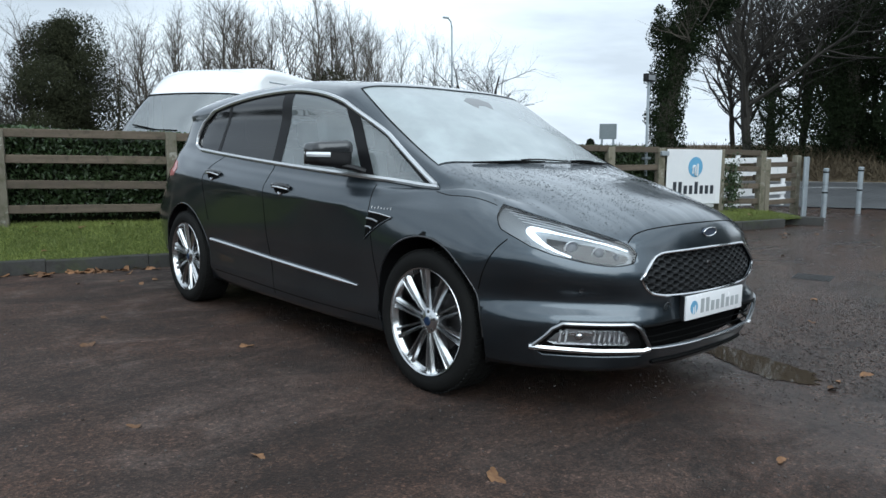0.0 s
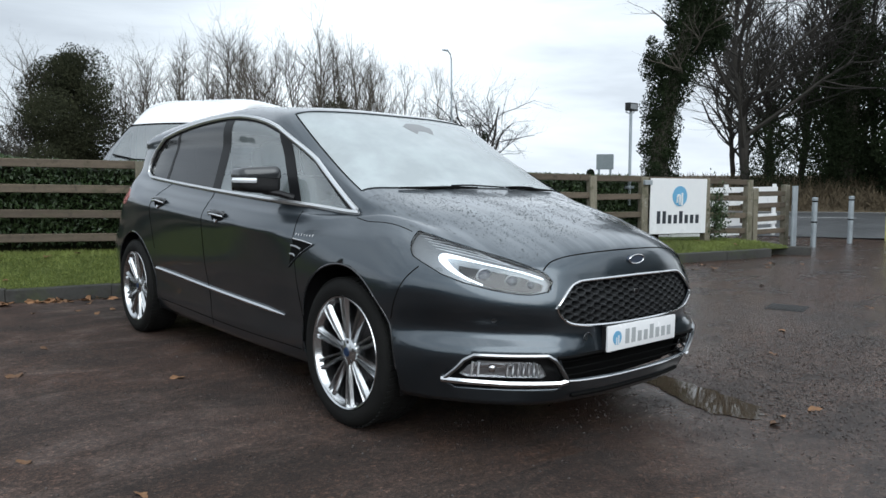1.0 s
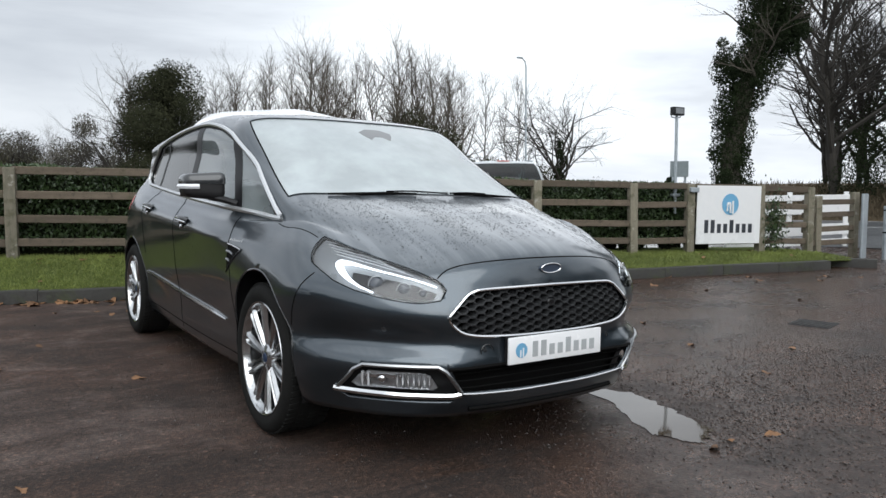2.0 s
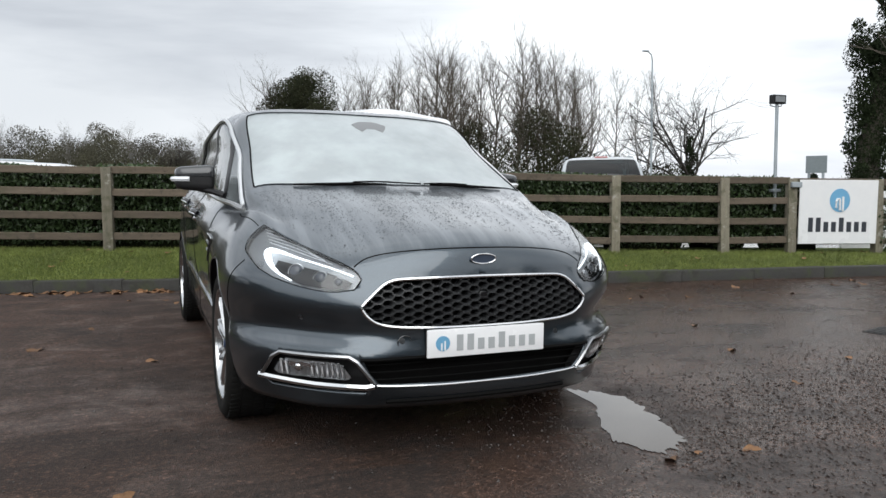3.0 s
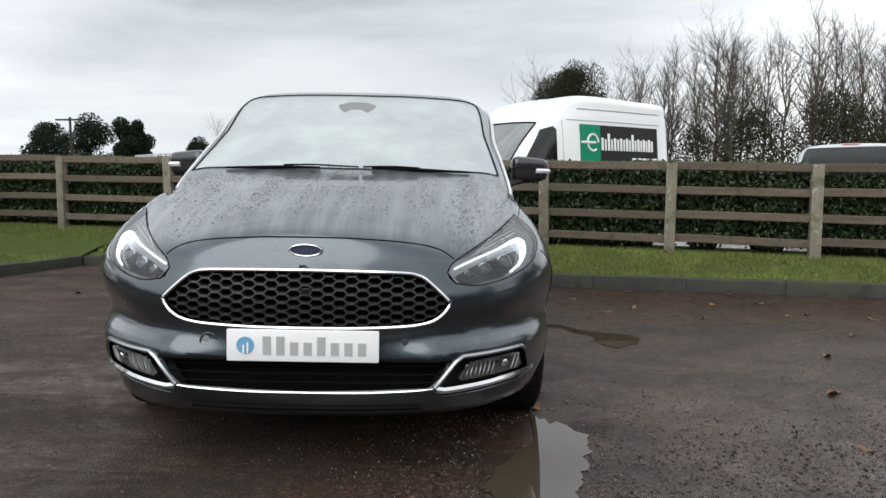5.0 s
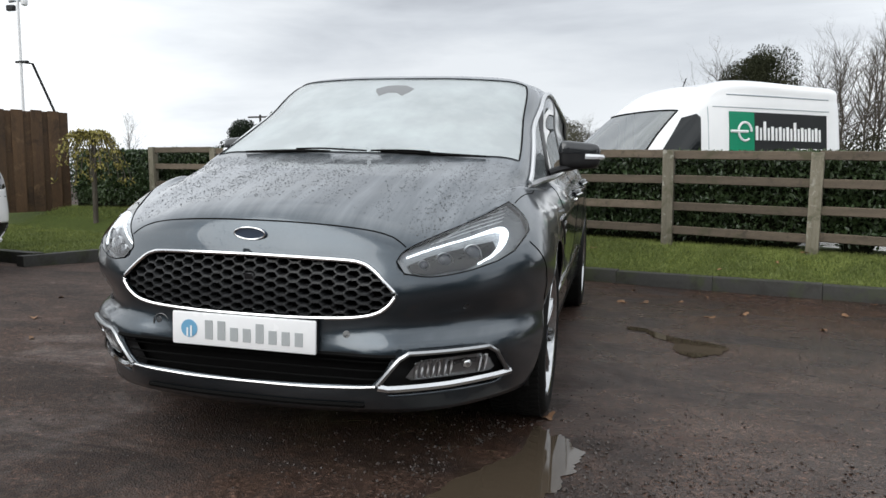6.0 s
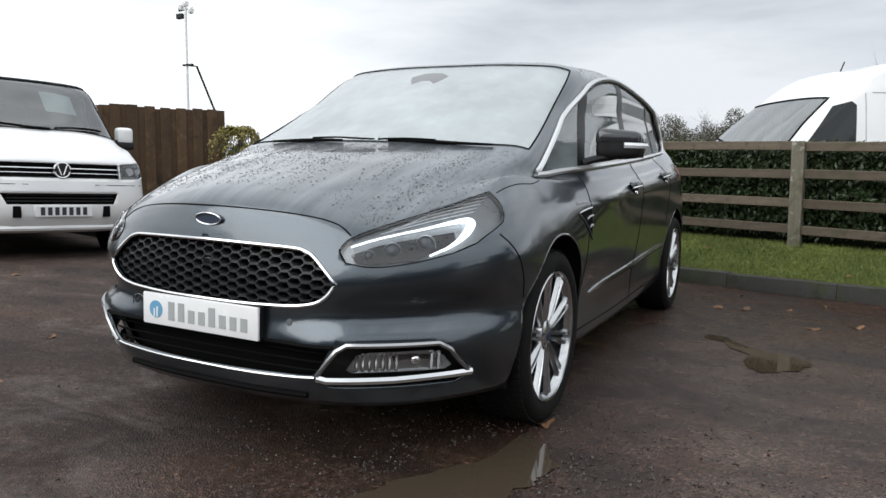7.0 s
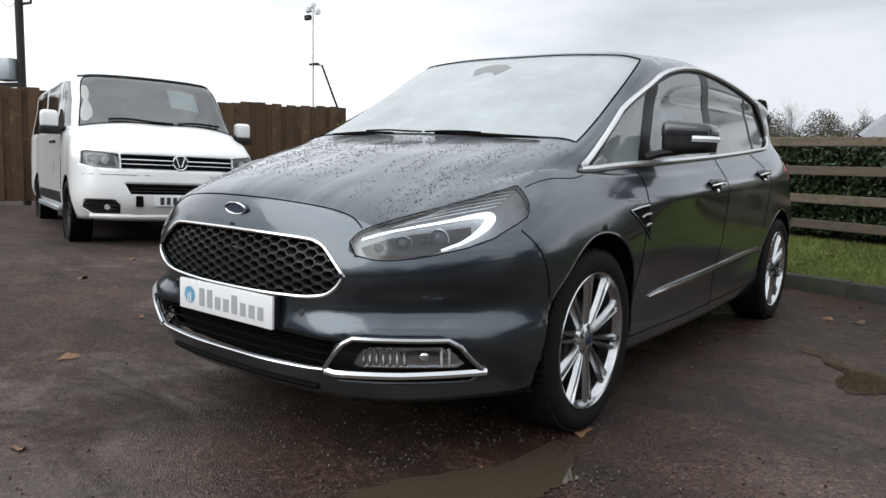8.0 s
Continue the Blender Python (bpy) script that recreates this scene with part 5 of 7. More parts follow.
letter_bars(sign, .11, .99, -.69, -.50, -.018, m_ink, (1.0, 1.0, .70, .70, 1.0, .70, .70, .70), depth=.004, thick=.8)
bm = bmesh.new()
add_lathe(bm, [(0, .006), (.155, .006), (.155, 0)], 36, "x")
for v in bm.verts:
    v.co.y *= .93
bmesh.ops.transform(bm, matrix=pose(.57, -.018, -.27, 0, 0, -90), verts=bm.verts)
part("emblem", bm, m_blue_light, sign, "round light blue emblem")
bm = bmesh.new()
add_tube(bm, [(.515, -.027, -.37), (.515, -.027, -.28), (.53, -.027, -.25), (.555, -.027, -.25), (.565, -.027, -.28), (.565, -.027, -.40)], .016, 6)
add_tube(bm, [(.61, -.027, -.41), (.61, -.027, -.22)], .016, 6)
part("emblem_mark", bm, m_white, sign)
part("sign_bracket", box_bm(-.12, .02, -.03, .02, -.10, -.03, bevel=.004), m_galv, sign)

flood = thing("floodlight", Matrix.Translation(along(6.98, .14, fence_z(7) + .55)), "LED floodlight on a thin galvanised pole", "lamp")
part("pole", tube_bm([(0, 0, 0), (0, 0, 1.42)], .022, 12), m_galv, flood)
part("pole_clamp", box_bm(-.07, .07, -.04, .04, .25, .29, bevel=.005), m_galv, flood)
head = part("lamp_housing", box_bm(-.115, .115, -.05, .03, 1.42, 1.54, bevel=.010, segments=2), m_black, flood)
part("lamp_glass", box_bm(-.085, .085, -.056, -.05, 1.445, 1.52), m_lamp_grey, head)
part("lamp_yoke", tube_bm([(-.10, 0, 1.45), (-.10, .02, 1.40), (0, .02, 1.385), (.10, .02, 1.40), (.10, 0, 1.45)], .008, 6), m_galv, flood)

shrub_rng = np.random.default_rng(11)
n = 900
c = np.array(along(8.62, -.02, fence_z(8.6) + .42))[None, :] + shrub_rng.normal(0, 1, (n, 3)) * (.10, .07, .22)
shrub = thing("climbing_shrub", Matrix.Identity(4), "small leafy evergreen shrub climbing the fence post", "shrub")
part("stem", tube_bm([along(8.6, .02, fence_z(8.6)), along(8.63, .0, fence_z(8.6) + .35), along(8.6, .02, fence_z(8.6) + .7)], .012, 6), m_post, shrub)
scatter("leaves", c, shrub_rng.uniform(.04, .08, n), random_turns(shrub_rng, n, 1.0), m_leaf, shrub)["kind"] = "stuff"

# open white gate leaning behind the last bay of fence
gate = thing("white_gate", Matrix.Translation(along(8.55, .95, .02)) @ pose(0, 0, 0, 0, 0, FENCE_TURN + 6), "white painted board gate standing open behind the fence", "gate")
for z, w in ((.90, .10), (.70, .17), (.34, .20), (.12, .10)):
    part("board", box_bm(0, 2.9, -.012, .012, z - w / 2, z + w / 2, bevel=.004), m_white, gate)
for x in (.05, 1.45, 2.85):
    part("stile", box_bm(x - .05, x + .05, .013, .045, .02, 1.0, bevel=.004), m_white, gate)
side_fence = thing("short_fence", Matrix.Identity(4), "short weathered rail fence beside the entrance", "fence")
for s, n, h in ((9.72, .25, .95), (10.55, .32, 1.0)):
    ob = part("post", box_bm(-.055, .055, -.055, .055, -.2, h, bevel=.010), m_post, side_fence)
    ob.matrix_world = Matrix.Translation(along(s, n, .02)) @ pose(0, 0, 0, .5, -.8, FENCE_TURN)
for z in (.85, .65, .42, .2):
    bm = box_bm(-.6, .6, -.02, .02, -.042, .042, bevel=.005)
    ob = part("rail", bm, m_rail, side_fence)
    ob.matrix_world = Matrix.Translation(along(10.0, .26, .02 + z)) @ pose(0, 0, 0, 0, random.uniform(-1, 1), FENCE_TURN + 3)


def bollard(name, s, n, h, r, mat, label):
    p = along(s, n)
    b = thing(name, Matrix.Translation((p.x, p.y, -.06)) @ pose(0, 0, 0, 0, random.uniform(-1.2, 1.2), random.uniform(0, 90)), label, "bollard", "bollards at the entrance")
    part("tube", tube_bm([(0, 0, 0), (0, 0, h)], r, 16), mat, b)
    part("cap", lathe_bm([(0, h + .008), (r * .8, h + .006), (r * 1.06, h - .004), (r * 1.06, h - .03), (r, h - .032)], 16, "z"), mat, b)
    for z in (h * .52, h * .93):
        part("hole_band", lathe_bm([(r + .001, z - .012), (r + .003, z - .010), (r + .003, z + .010), (r + .001, z + .012)], 16, "z"), m_gap, b)
    return b


m_yellow = varied("faded_yellow_paint", (0.46, 0.44, 0.17), (0.56, 0.54, 0.24), 4, 0.5, 0.65)
bollard("steel_bollard", 10.68, -.17, .86, .045, m_galv, "blue-grey galvanised steel bollard at the entrance")
bollard("steel_bollard", 11.88, .03, .86, .045, m_galv, "blue-grey galvanised steel bollard at the entrance")
bollard("yellow_bollard", 12.98, .05, .95, .06, m_yellow, "pale yellow painted steel bollard at the entrance")
gp = thing("gate_post", Matrix.Translation(along(10.52, .10, -.06)), "pale galvanised gate post with ridged face", "post")
for k in range(3):
    part("ridge", tube_bm([(-.05 + .05 * k, 0, 0), (-.05 + .05 * k, 0, 1.06)], .028, 10), m_galv, gp)

# road beyond the entrance
RA, RN = Vector((-.47, .883)), Vector((.883, .47))


def road_place(a, n, z=0.0):
    p = Vector((17.5, 3.9)) + RA * a + RN * n
    return Vector((p.x, p.y, z))


bm = bmesh.new()
q = [road_place(-120, -5.2, -.020), road_place(120, -5.2, -.020), road_place(120, 5.8, -.014), road_place(-120, 5.8, -.014)]
bm.faces.new([bm.verts.new(v) for v in q])
tagged(part("road", bm, m_road), "wet grey road with a broken white centre line", "road", kind="structure")
m_line = varied("worn_road_paint", (0.55, 0.56, 0.56), (0.70, 0.70, 0.70), 8, 0.6, 0.7)
for k in range(-8, 9):
    a = k * 4.2
    bm = bmesh.new()
    bm.faces.new([bm.verts.new(v) for v in (road_place(a, 1.9, -.006), road_place(a + 2.2, 1.9, -.006), road_place(a + 2.2, 2.02, -.006), road_place(a, 2.02, -.006))])
    tagged(part("road_marking", bm, m_line), "worn white dash on the wet road", "road marking", "road markings")
bm = bmesh.new()
bm.faces.new([bm.verts.new(v) for v in (road_place(-120, 5.3, -.006), road_place(120, 5.3, -.006), road_place(120, 5.4, -.006), road_place(-120, 5.4, -.006))])
tagged(part("edge_line", bm, m_line), "thin white line along the far road edge", "road marking")
m_bank = varied("dead_grass_bank", (0.060, 0.045, 0.026), (0.130, 0.100, 0.060), 1.2, 0.9, 1.0, 20, 0.8, 0.05)
bm = bmesh.new()
prev = None
for k in range(61):
    a = -120 + 4 * k
    ring = [bm.verts.new(road_place(a, n, z + .12 * noise.noise(Vector((a * .3, n, 0))))) for n, z in ((6.0, -.06), (7.0, .35), (9.0, .75), (14, 1.0), (40, 1.2))]
    if prev:
        for i in range(4):
            bm.faces.new((prev[i], ring[i], ring[i + 1], prev[i + 1]))
    prev = ring
tagged(part("road_bank", bm, m_bank), "bank of brown dead grass beyond the road", "bank", kind="structure")
bk = np.random.default_rng(21)
n = 26000
ba, bn_ = bk.uniform(-25, 40, n), 6.1 + 4.5 * bk.uniform(0, 1, n) ** 1.3
bz = np.interp(bn_, (6.0, 7.0, 9.0, 14.0), (-.06, .35, .75, 1.0))
cent = np.stack([17.5 + RA.x * ba + RN.x * bn_, 3.9 + RA.y * ba + RN.y * bn_, bz], -1)
tagged(scatter("dead_grass", cent, bk.uniform(.25, .6, n), random_turns(bk, n, .45), m_bank, shape=((-.03, 0, 0), (.03, 0, 0), (.02, .1, .6), (0, .3, 1.0)), faces=((0, 1, 2), (0, 2, 3))), "tall brown dead grass and bramble on the bank", "dead grass", kind="stuff")

# ---- trees ----
m_bark = varied("grey_brown_bark", (0.060, 0.052, 0.042), (0.130, 0.115, 0.096), 4, 0.85, 0.95, 30, 0.6, 0.02, (4, 4, 1))
# bark colour paled to carry the haze of distance
m_bark_pale = varied("haze_paled_bark", (0.13, 0.125, 0.115), (0.20, 0.19, 0.175), 4, 0.9, 1.0)
m_ivy = varied("dark_ivy_leaf", (0.007, 0.012, 0.005), (0.024, 0.034, 0.014), 1.2, 0.75, 0.9)
m_conifer = varied("dark_conifer", (0.008, 0.014, 0.009), (0.026, 0.036, 0.020), 1.5, 0.8, 0.9)
m_thicket = varied("brown_twiggy_thicket", (0.022, 0.026, 0.013), (0.058, 0.058, 0.034), 0.8, 0.9, 1.0)
m_evergreen = varied("olive_green_evergreen_leaf", (0.016, 0.020, 0.010), (0.050, 0.052, 0.028), 1.0, 0.8, 0.95)
m_olive = varied("olive_scrub", (0.045, 0.046, 0.024), (0.085, 0.082, 0.045), 0.8, 0.9, 1.0)

for dull in (m_bark, m_ivy, m_conifer, m_evergreen, m_thicket, m_olive, m_hedge_core, m_soil):
    dull.node_tree.nodes["Principled BSDF"].inputs["Specular IOR Level"].default_value = 0.12


def grow(bm, rnd, p, d, length, radius, level, levels, kids, lean, lift, tips):
    pts, q, e = [p.copy()], p.copy(), d.copy()
    steps = 5 if level == 0 else 4
    for k in range(steps):
        e = (e + Vector((rnd.gauss(0, lean), rnd.gauss(0, lean), rnd.gauss(lift, lean * .5)))).normalized()
        q = q + e * (length / steps)
        pts.append(q.copy())
    end = .55 if level < levels else .25
    add_tube(bm, pts, lambda f: radius * (1 - (1 - end) * f), (7, 5, 4, 3, 3, 3)[min(level, 5)], caps=False)
    tips.append((q.copy(), e.copy(), level))
    if level >= levels:
        return
    for k in range(kids[level]):
        f = rnd.uniform(.35 if level == 0 else .2, 1.0)
        i = min(steps - 1, int(f * steps))
        at = pts[i].lerp(pts[i + 1], f * steps - i)
        side = Vector((rnd.gauss(0, 1), rnd.gauss(0, 1), rnd.gauss(0, .4)))
        side = (side - e * side.dot(e)).normalized()
        out = (e * rnd.uniform(.5, 1.1) + side * rnd.uniform(.5, 1.0)).normalized()
        grow(bm, rnd, at, out, length * rnd.uniform(.45, .75), radius * (1 - .5 * f) * .55, level + 1, levels, kids, lean * 1.15, lift, tips)


def bare_tree(name, seed, height, kids, lean=.10, lift=.10, mat=None, label="", spread=None, trunk=.028, levels=4):
    """A leafless tree: trunk and its limbs down to twigs."""
    rnd = random.Random(seed)
    tree = thing(name, Matrix.Identity(4), label, "tree", "leafless trees")
    tips = []
    bm = bmesh.new()
    add_tube(bm, [(0, 0, -.3), (0, 0, 0), (.02 * height, 0, height * .14), (0, .01 * height, height * .26)], lambda f: height * trunk * (1.25 - .45 * f), 9, caps=False)
    part("trunk", bm, mat or m_bark, tree)
    bm = bmesh.new()
    for k in range(kids[0]):
        a = k * math.tau / kids[0] + rnd.uniform(-.4, .4)
        tilt = (spread or .5) * rnd.uniform(.5, 1.1) if k else .06
        d = Vector((math.cos(a) * tilt, math.sin(a) * tilt, 1)).normalized()
        z = height * rnd.uniform(.12, .26) if k else height * .25
        grow(bm, rnd, Vector((0, 0, z)), d, height * rnd.uniform(.40, .56), height * trunk * .30, 1, levels, kids, lean, lift, tips)
    part("branch", bm, mat or m_bark, tree)["kind"] = "stuff"
    return tree


def leader_tree(name, seed, height, boughs, reach, mat=None, label="", trunk=.010, clear=.18, rise=.16, bend=.10):
    """A leafless tree with one leading stem and side boughs that shorten upwards."""
    rnd = random.Random(seed)
    tree = thing(name, Matrix.Identity(4), label, "tree", "leafless trees")
    stem = [Vector((0, 0, -.3))]
    for k in range(1, 11):
        stem.append(Vector((stem[-1].x + rnd.gauss(0, height * .011), stem[-1].y + rnd.gauss(0, height * .011), height * k / 10)))
    part("trunk", tube_bm(stem, lambda f: height * trunk * (1.2 - 1.08 * f), 8, caps=False), mat or m_bark, tree)
    bm, tips = bmesh.new(), []
    for k in range(boughs):
        f = clear + (.97 - clear) * ((k + rnd.random()) / boughs) ** .85
        i = min(9, int(f * 10))
        at = stem[i].lerp(stem[i + 1], f * 10 - i)
        a = k * 2.4 + rnd.uniform(-.6, .6)
        out = rnd.uniform(.6, 1.5) * (1 - .40 * f)
        d = Vector((math.cos(a) * out, math.sin(a) * out, 1)).normalized()
        length = height * reach * (1.05 - .70 * f) * rnd.uniform(.55, 1.25)
        grow(bm, rnd, at, d, length, height * trunk * (.62 - .5 * f), 1, 3, (0, 6, 4, 0), bend, rise, tips)
    part("branch", bm, mat or m_bark, tree)["kind"] = "stuff"
    return tree


def put(tree, x, y, z, turn, size):
    return copy_thing(tree, Matrix.Translation((x, y, z)) @ pose(0, 0, 0, 0, 0, turn) @ Matrix.Scale(size, 4))


m_bark_dark = varied("dark_wet_bark", (0.015, 0.013, 0.011), (0.042, 0.037, 0.030), 4, 0.85, 0.95)
UPRIGHT = "leafless upright tree with fine grey-brown twigs"
upright = leader_tree("upright_tree", 3, 9.5, 24, .36, label=UPRIGHT, bend=.14)
upright2 = leader_tree("upright_tree", 8, 9.5, 28, .44, label=UPRIGHT, trunk=.012, bend=.16, rise=.10)
upright3 = leader_tree("upright_tree", 21, 9.5, 22, .32, label=UPRIGHT, trunk=.009, clear=.28, bend=.13)
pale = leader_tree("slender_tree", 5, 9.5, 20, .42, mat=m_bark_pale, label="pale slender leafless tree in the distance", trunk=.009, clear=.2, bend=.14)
broad = bare_tree("broad_tree", 12, 7.0, (7, 6, 6, 5, 4, 0), .24, .05, mat=m_bark_dark, label="broad leafless tree with a dark gnarled trunk", spread=.95, trunk=.036, levels=4)
wood = leader_tree("wood_tree", 31, 11.0, 34, .40, mat=m_bark_dark, label="tall dark leafless tree beyond the road", trunk=.014, clear=.12, rise=.06, bend=.17)
for k, (x, y, h) in enumerate(((12.9, 46.6, 9.0), (14.1, 44.1, 9.3), (14.9, 41.8, 9.2), (15.6, 39.4, 9.0), (17.1, 39.8, 10.0), (17.5, 37.5, 9.6), (19.2, 37.8, 9.5), (19.4, 35.5, 9.0), (20.7, 33.6, 9.8), (21.0, 32.3, 9.2), (22.8, 33.5, 8.5))):
    put((upright, upright2, upright3)[k % 3], x, y, 0, 67 * k, h / 10.2)
    put((upright3, upright, upright2)[k % 3], x + 1.1 * math.cos(k * 1.7), y + 1.3 * math.sin(k * 2.3), 0, 97 * k + 20, h / 11.5)
upright.matrix_world = Matrix.Translation((19.4, 33.2, 0))
upright2.matrix_world = Matrix.Translation((16.4, 38.4, 0))
upright3.matrix_world = Matrix.Translation((15.2, 42.4, 0))
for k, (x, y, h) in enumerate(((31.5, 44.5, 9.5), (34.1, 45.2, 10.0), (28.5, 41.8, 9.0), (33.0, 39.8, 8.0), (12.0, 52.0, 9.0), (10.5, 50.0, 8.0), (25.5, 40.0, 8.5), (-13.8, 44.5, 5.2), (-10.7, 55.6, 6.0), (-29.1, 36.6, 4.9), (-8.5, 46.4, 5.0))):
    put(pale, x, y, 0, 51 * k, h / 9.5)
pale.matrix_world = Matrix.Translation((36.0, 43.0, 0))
broad.matrix_world = Matrix.Translation((23.3, 23.8, -.1)) @ pose(0, 0, 0, 0, 0, 40) @ Matrix.Scale(.93, 4)
for k, (x, y, h) in enumerate(((26.6, 10.6, 8.0), (28.5, 12.6, 8.0), (30.0, 5.5, 8.5), (33.0, 9.5, 9.0), (27.5, 2.5, 8.5), (31.0, 14.5, 8.0), (30.5, 11.0, 8.4), (25.6, 9.0, 8.2), (25.2, 10.2, 6.6), (26.8, 8.4, 8.6), (27.6, 7.2, 8.8))):
    put(wood, x, y, .6, 77 * k, h / 11.0)
wood.matrix_world = Matrix.Translation((22.9, 9.9, .2)) @ pose(0, 0, 0, 0, 0, 20)


def leaf_mass(name, label, category, clumps, count, size, mat, seed, parts=None, kind="", tilt=1.1, group=""):
    """A crown of many small leaves in uneven clumps: clumps are (x, y, z, radius, squash)."""
    g = np.random.default_rng(seed)
    root = thing(name, Matrix.Identity(4), label, category, group, kind)
    w = np.array([c[3] ** 2 for c in clumps])
    pick = g.choice(len(clumps), count, p=w / w.sum())
    cl = np.array(clumps)[pick]
    d = g.normal(0, 1, (count, 3))
    d /= np.linalg.norm(d, axis=1)[:, None]
    r = cl[:, 3] * g.uniform(.04, 1.0, count) ** .42
    c = cl[:, :3] + d * r[:, None] * np.stack([np.ones(count), np.ones(count), cl[:, 4]], -1)
    ob = scatter("crown", c, g.uniform(.6, 1.35, count) * size, random_turns(g, count, tilt), mat, root)
    ob["kind"] = "stuff"
    return root


def clumps_for(seed, base, height, width, n, power=1.0, low=.1):
    g = random.Random(seed)
    out = []
    for k in range(n):
        f = low + (1 - low) * (k + .5) / n
        w = width * math.sin(math.pi * min(1, .18 + .80 * f ** power)) * .5
        a = g.uniform(0, math.tau)
        r = g.uniform(0, 1) * w
        out.append((base[0] + r * math.cos(a), base[1] + r * math.sin(a), base[2] + f * height, width * g.uniform(.13, .24), g.uniform(.7, 1.1)))
    return out


# ivy-clad tree by the entrance: a leaning stack of dense clumps on a bare frame
tuft = random.Random(41)
ivy = []
for off, z, r in ((-.42, .5, .46), (-.45, 1.0, .44), (-.38, 1.5, .48), (-.46, 2.0, .46), (-.36, 2.5, .50), (-.42, 3.0, .50), (-.20, 3.5, .56), (-.62, 4.05, .36), (-.45, 4.3, .38), (.10, 4.0, .58), (.35, 4.5, .55), (.30, 5.0, .58), (.75, 4.9, .46), (1.0, 5.15, .36), (.35, 5.6, .66), (.80, 5.7, .55), (.45, 6.3, .75), (.90, 6.6, .7), (.30, 7.1, .8)):
    ivy.append((14.9 + .74 * off, 7.9 - .66 * off, z, r * 1.14, 1.05))
for k in range(44):
    base = ivy[tuft.randrange(19)]
    ivy.append((base[0] + tuft.gauss(0, .26), base[1] + tuft.gauss(0, .26), base[2] + tuft.gauss(0, .3), tuft.uniform(.12, .28), 1.0))
ivy_tree = leaf_mass("ivy_clad_tree", "tall tree smothered in dark ivy, bare twigs above", "tree", ivy, 60000, .075, m_ivy, 2)
part("trunk", tube_bm([(14.6, 8.2, -.2), (14.6, 8.18, 2), (14.9, 7.9, 4), (15.25, 7.55, 6), (15.2, 7.6, 8.5)], lambda f: .28 * (1 - .6 * f), 8), m_bark, ivy_tree)
bm, tips = bmesh.new(), []
rnd = random.Random(5)
for k in range(16):
    z = rnd.uniform(2.5, 7.5)
    a = rnd.uniform(0, math.tau)
    grow(bm, rnd, Vector((15.0, 7.7, z)), Vector((math.cos(a), math.sin(a), .5)).normalized(), rnd.uniform(1.2, 2.0), .03, 2, 4, (0, 0, 5, 4, 0), .16, .05, tips)
part("branch", bm, m_bark, ivy_tree)["kind"] = "stuff"

# dark wood beyond the road: ivy-wrapped trunks and undergrowth
for k, (x, y, w, h) in enumerate(((26.2, 7.6, 1.2, 8.0), (25.0, 5.4, 1.2, 7.8), (29.0, 9.0, 1.3, 8.4), (28.0, 3.9, 1.5, 8.6), (27.4, 6.2, 1.4, 8.6))):
    stack = [(x + .3 * w * math.sin(j * 1.9 + k), y + .3 * w * math.cos(j * 2.3 + k), .8 + j * h / 11, w * (.62 - .018 * j), 1.25) for j in range(11)]
    t = leaf_mass("ivy_trunk_tree", "tall ivy-wrapped tree in the dark wood beyond the road", "tree", stack, 14000, .12, m_ivy, 40 + k, group="ivy-wrapped trees")
    part("trunk", tube_bm([(x, y, .3), (x, y, h * .5), (x + .3, y, h)], lambda f: .35 * (1 - .6 * f), 8), m_bark, t)
under = [tuple(road_place(a, 9.5 + 3.0 * ((i * 7) % 5) / 5, .9)) + (1.3 + .5 * ((i * 3) % 4) / 4, .9) for i, a in enumerate([-17 + .9 * k for k in range(19)])]
leaf_mass("undergrowth", "dark tangled undergrowth at the foot of the wood", "undergrowth", under, 26000, .12, m_ivy, 50, kind="stuff")
tangle = [(23.3, 9.5, 1.0, 1.0, 1.2), (23.7, 9.2, 2.2, .7, 1.3), (24.4, 8.6, 1.4, 1.2, 1.2), (25.0, 7.9, 2.4, 1.1, 1.2), (25.6, 7.2, 1.6, 1.5, 1.1), (26.0, 6.6, 3.4, 1.1, 1.2), (26.2, 5.6, 1.8, 1.7, 1.1), (26.6, 4.6, 3.2, 1.4, 1.2), (26.8, 3.4, 1.8, 1.8, 1.1), (27.2, 2.2, 2.6, 1.8, 1.1), (24.2, 9.9, 2.4, .9, 1.3), (24.7, 9.0, 3.2, 1.1, 1.3), (25.2, 8.1, 4.0, 1.2, 1.3), (25.8, 7.3, 5.2, 1.2, 1.3)]
leaf_mass("tangled_thicket", "dark tangled thicket of twigs and ivy under the wood", "thicket", tangle, 46000, .085, m_ivy, 52, kind="stuff")
back = [tuple(road_place(a, 19, 1.2 + .8 * math.sin(a))) + (1.9, 1.2) for a in [-26 + 2.2 * k for k in range(13)]]
leaf_mass("wood_background", "dense dark mass of the wood behind", "wood", back, 26000, .15, m_ivy, 51, kind="stuff")
trunk_ivy = [(23.3 + .12 * math.sin(k * 2.1), 23.8 + .12 * math.cos(k * 1.3), .3 + .3 * k, .34 - .012 * k, 1.1) for k in range(11)]
leaf_mass("ivy_growth", "dark ivy round the trunk of the broad tree", "ivy", trunk_ivy, 5000, .10, m_ivy, 53)

# evergreen tree and conifers beyond the neighbouring yard
holly = leaf_mass("holly_tree", "rounded dark evergreen tree among bare trees", "tree", clumps_for(7, (9.0, 43.0, .4), 7.7, 6.9, 34, .9), 70000, .13, m_evergreen, 7)
part("trunk", tube_bm([(8.9, 43, -.2), (8.9, 43, 2.5), (9.0, 43, 6)], lambda f: .3 * (1 - .7 * f), 8), m_bark, holly)
put(broad, 6.6, 43.6, 0, 30, .92)
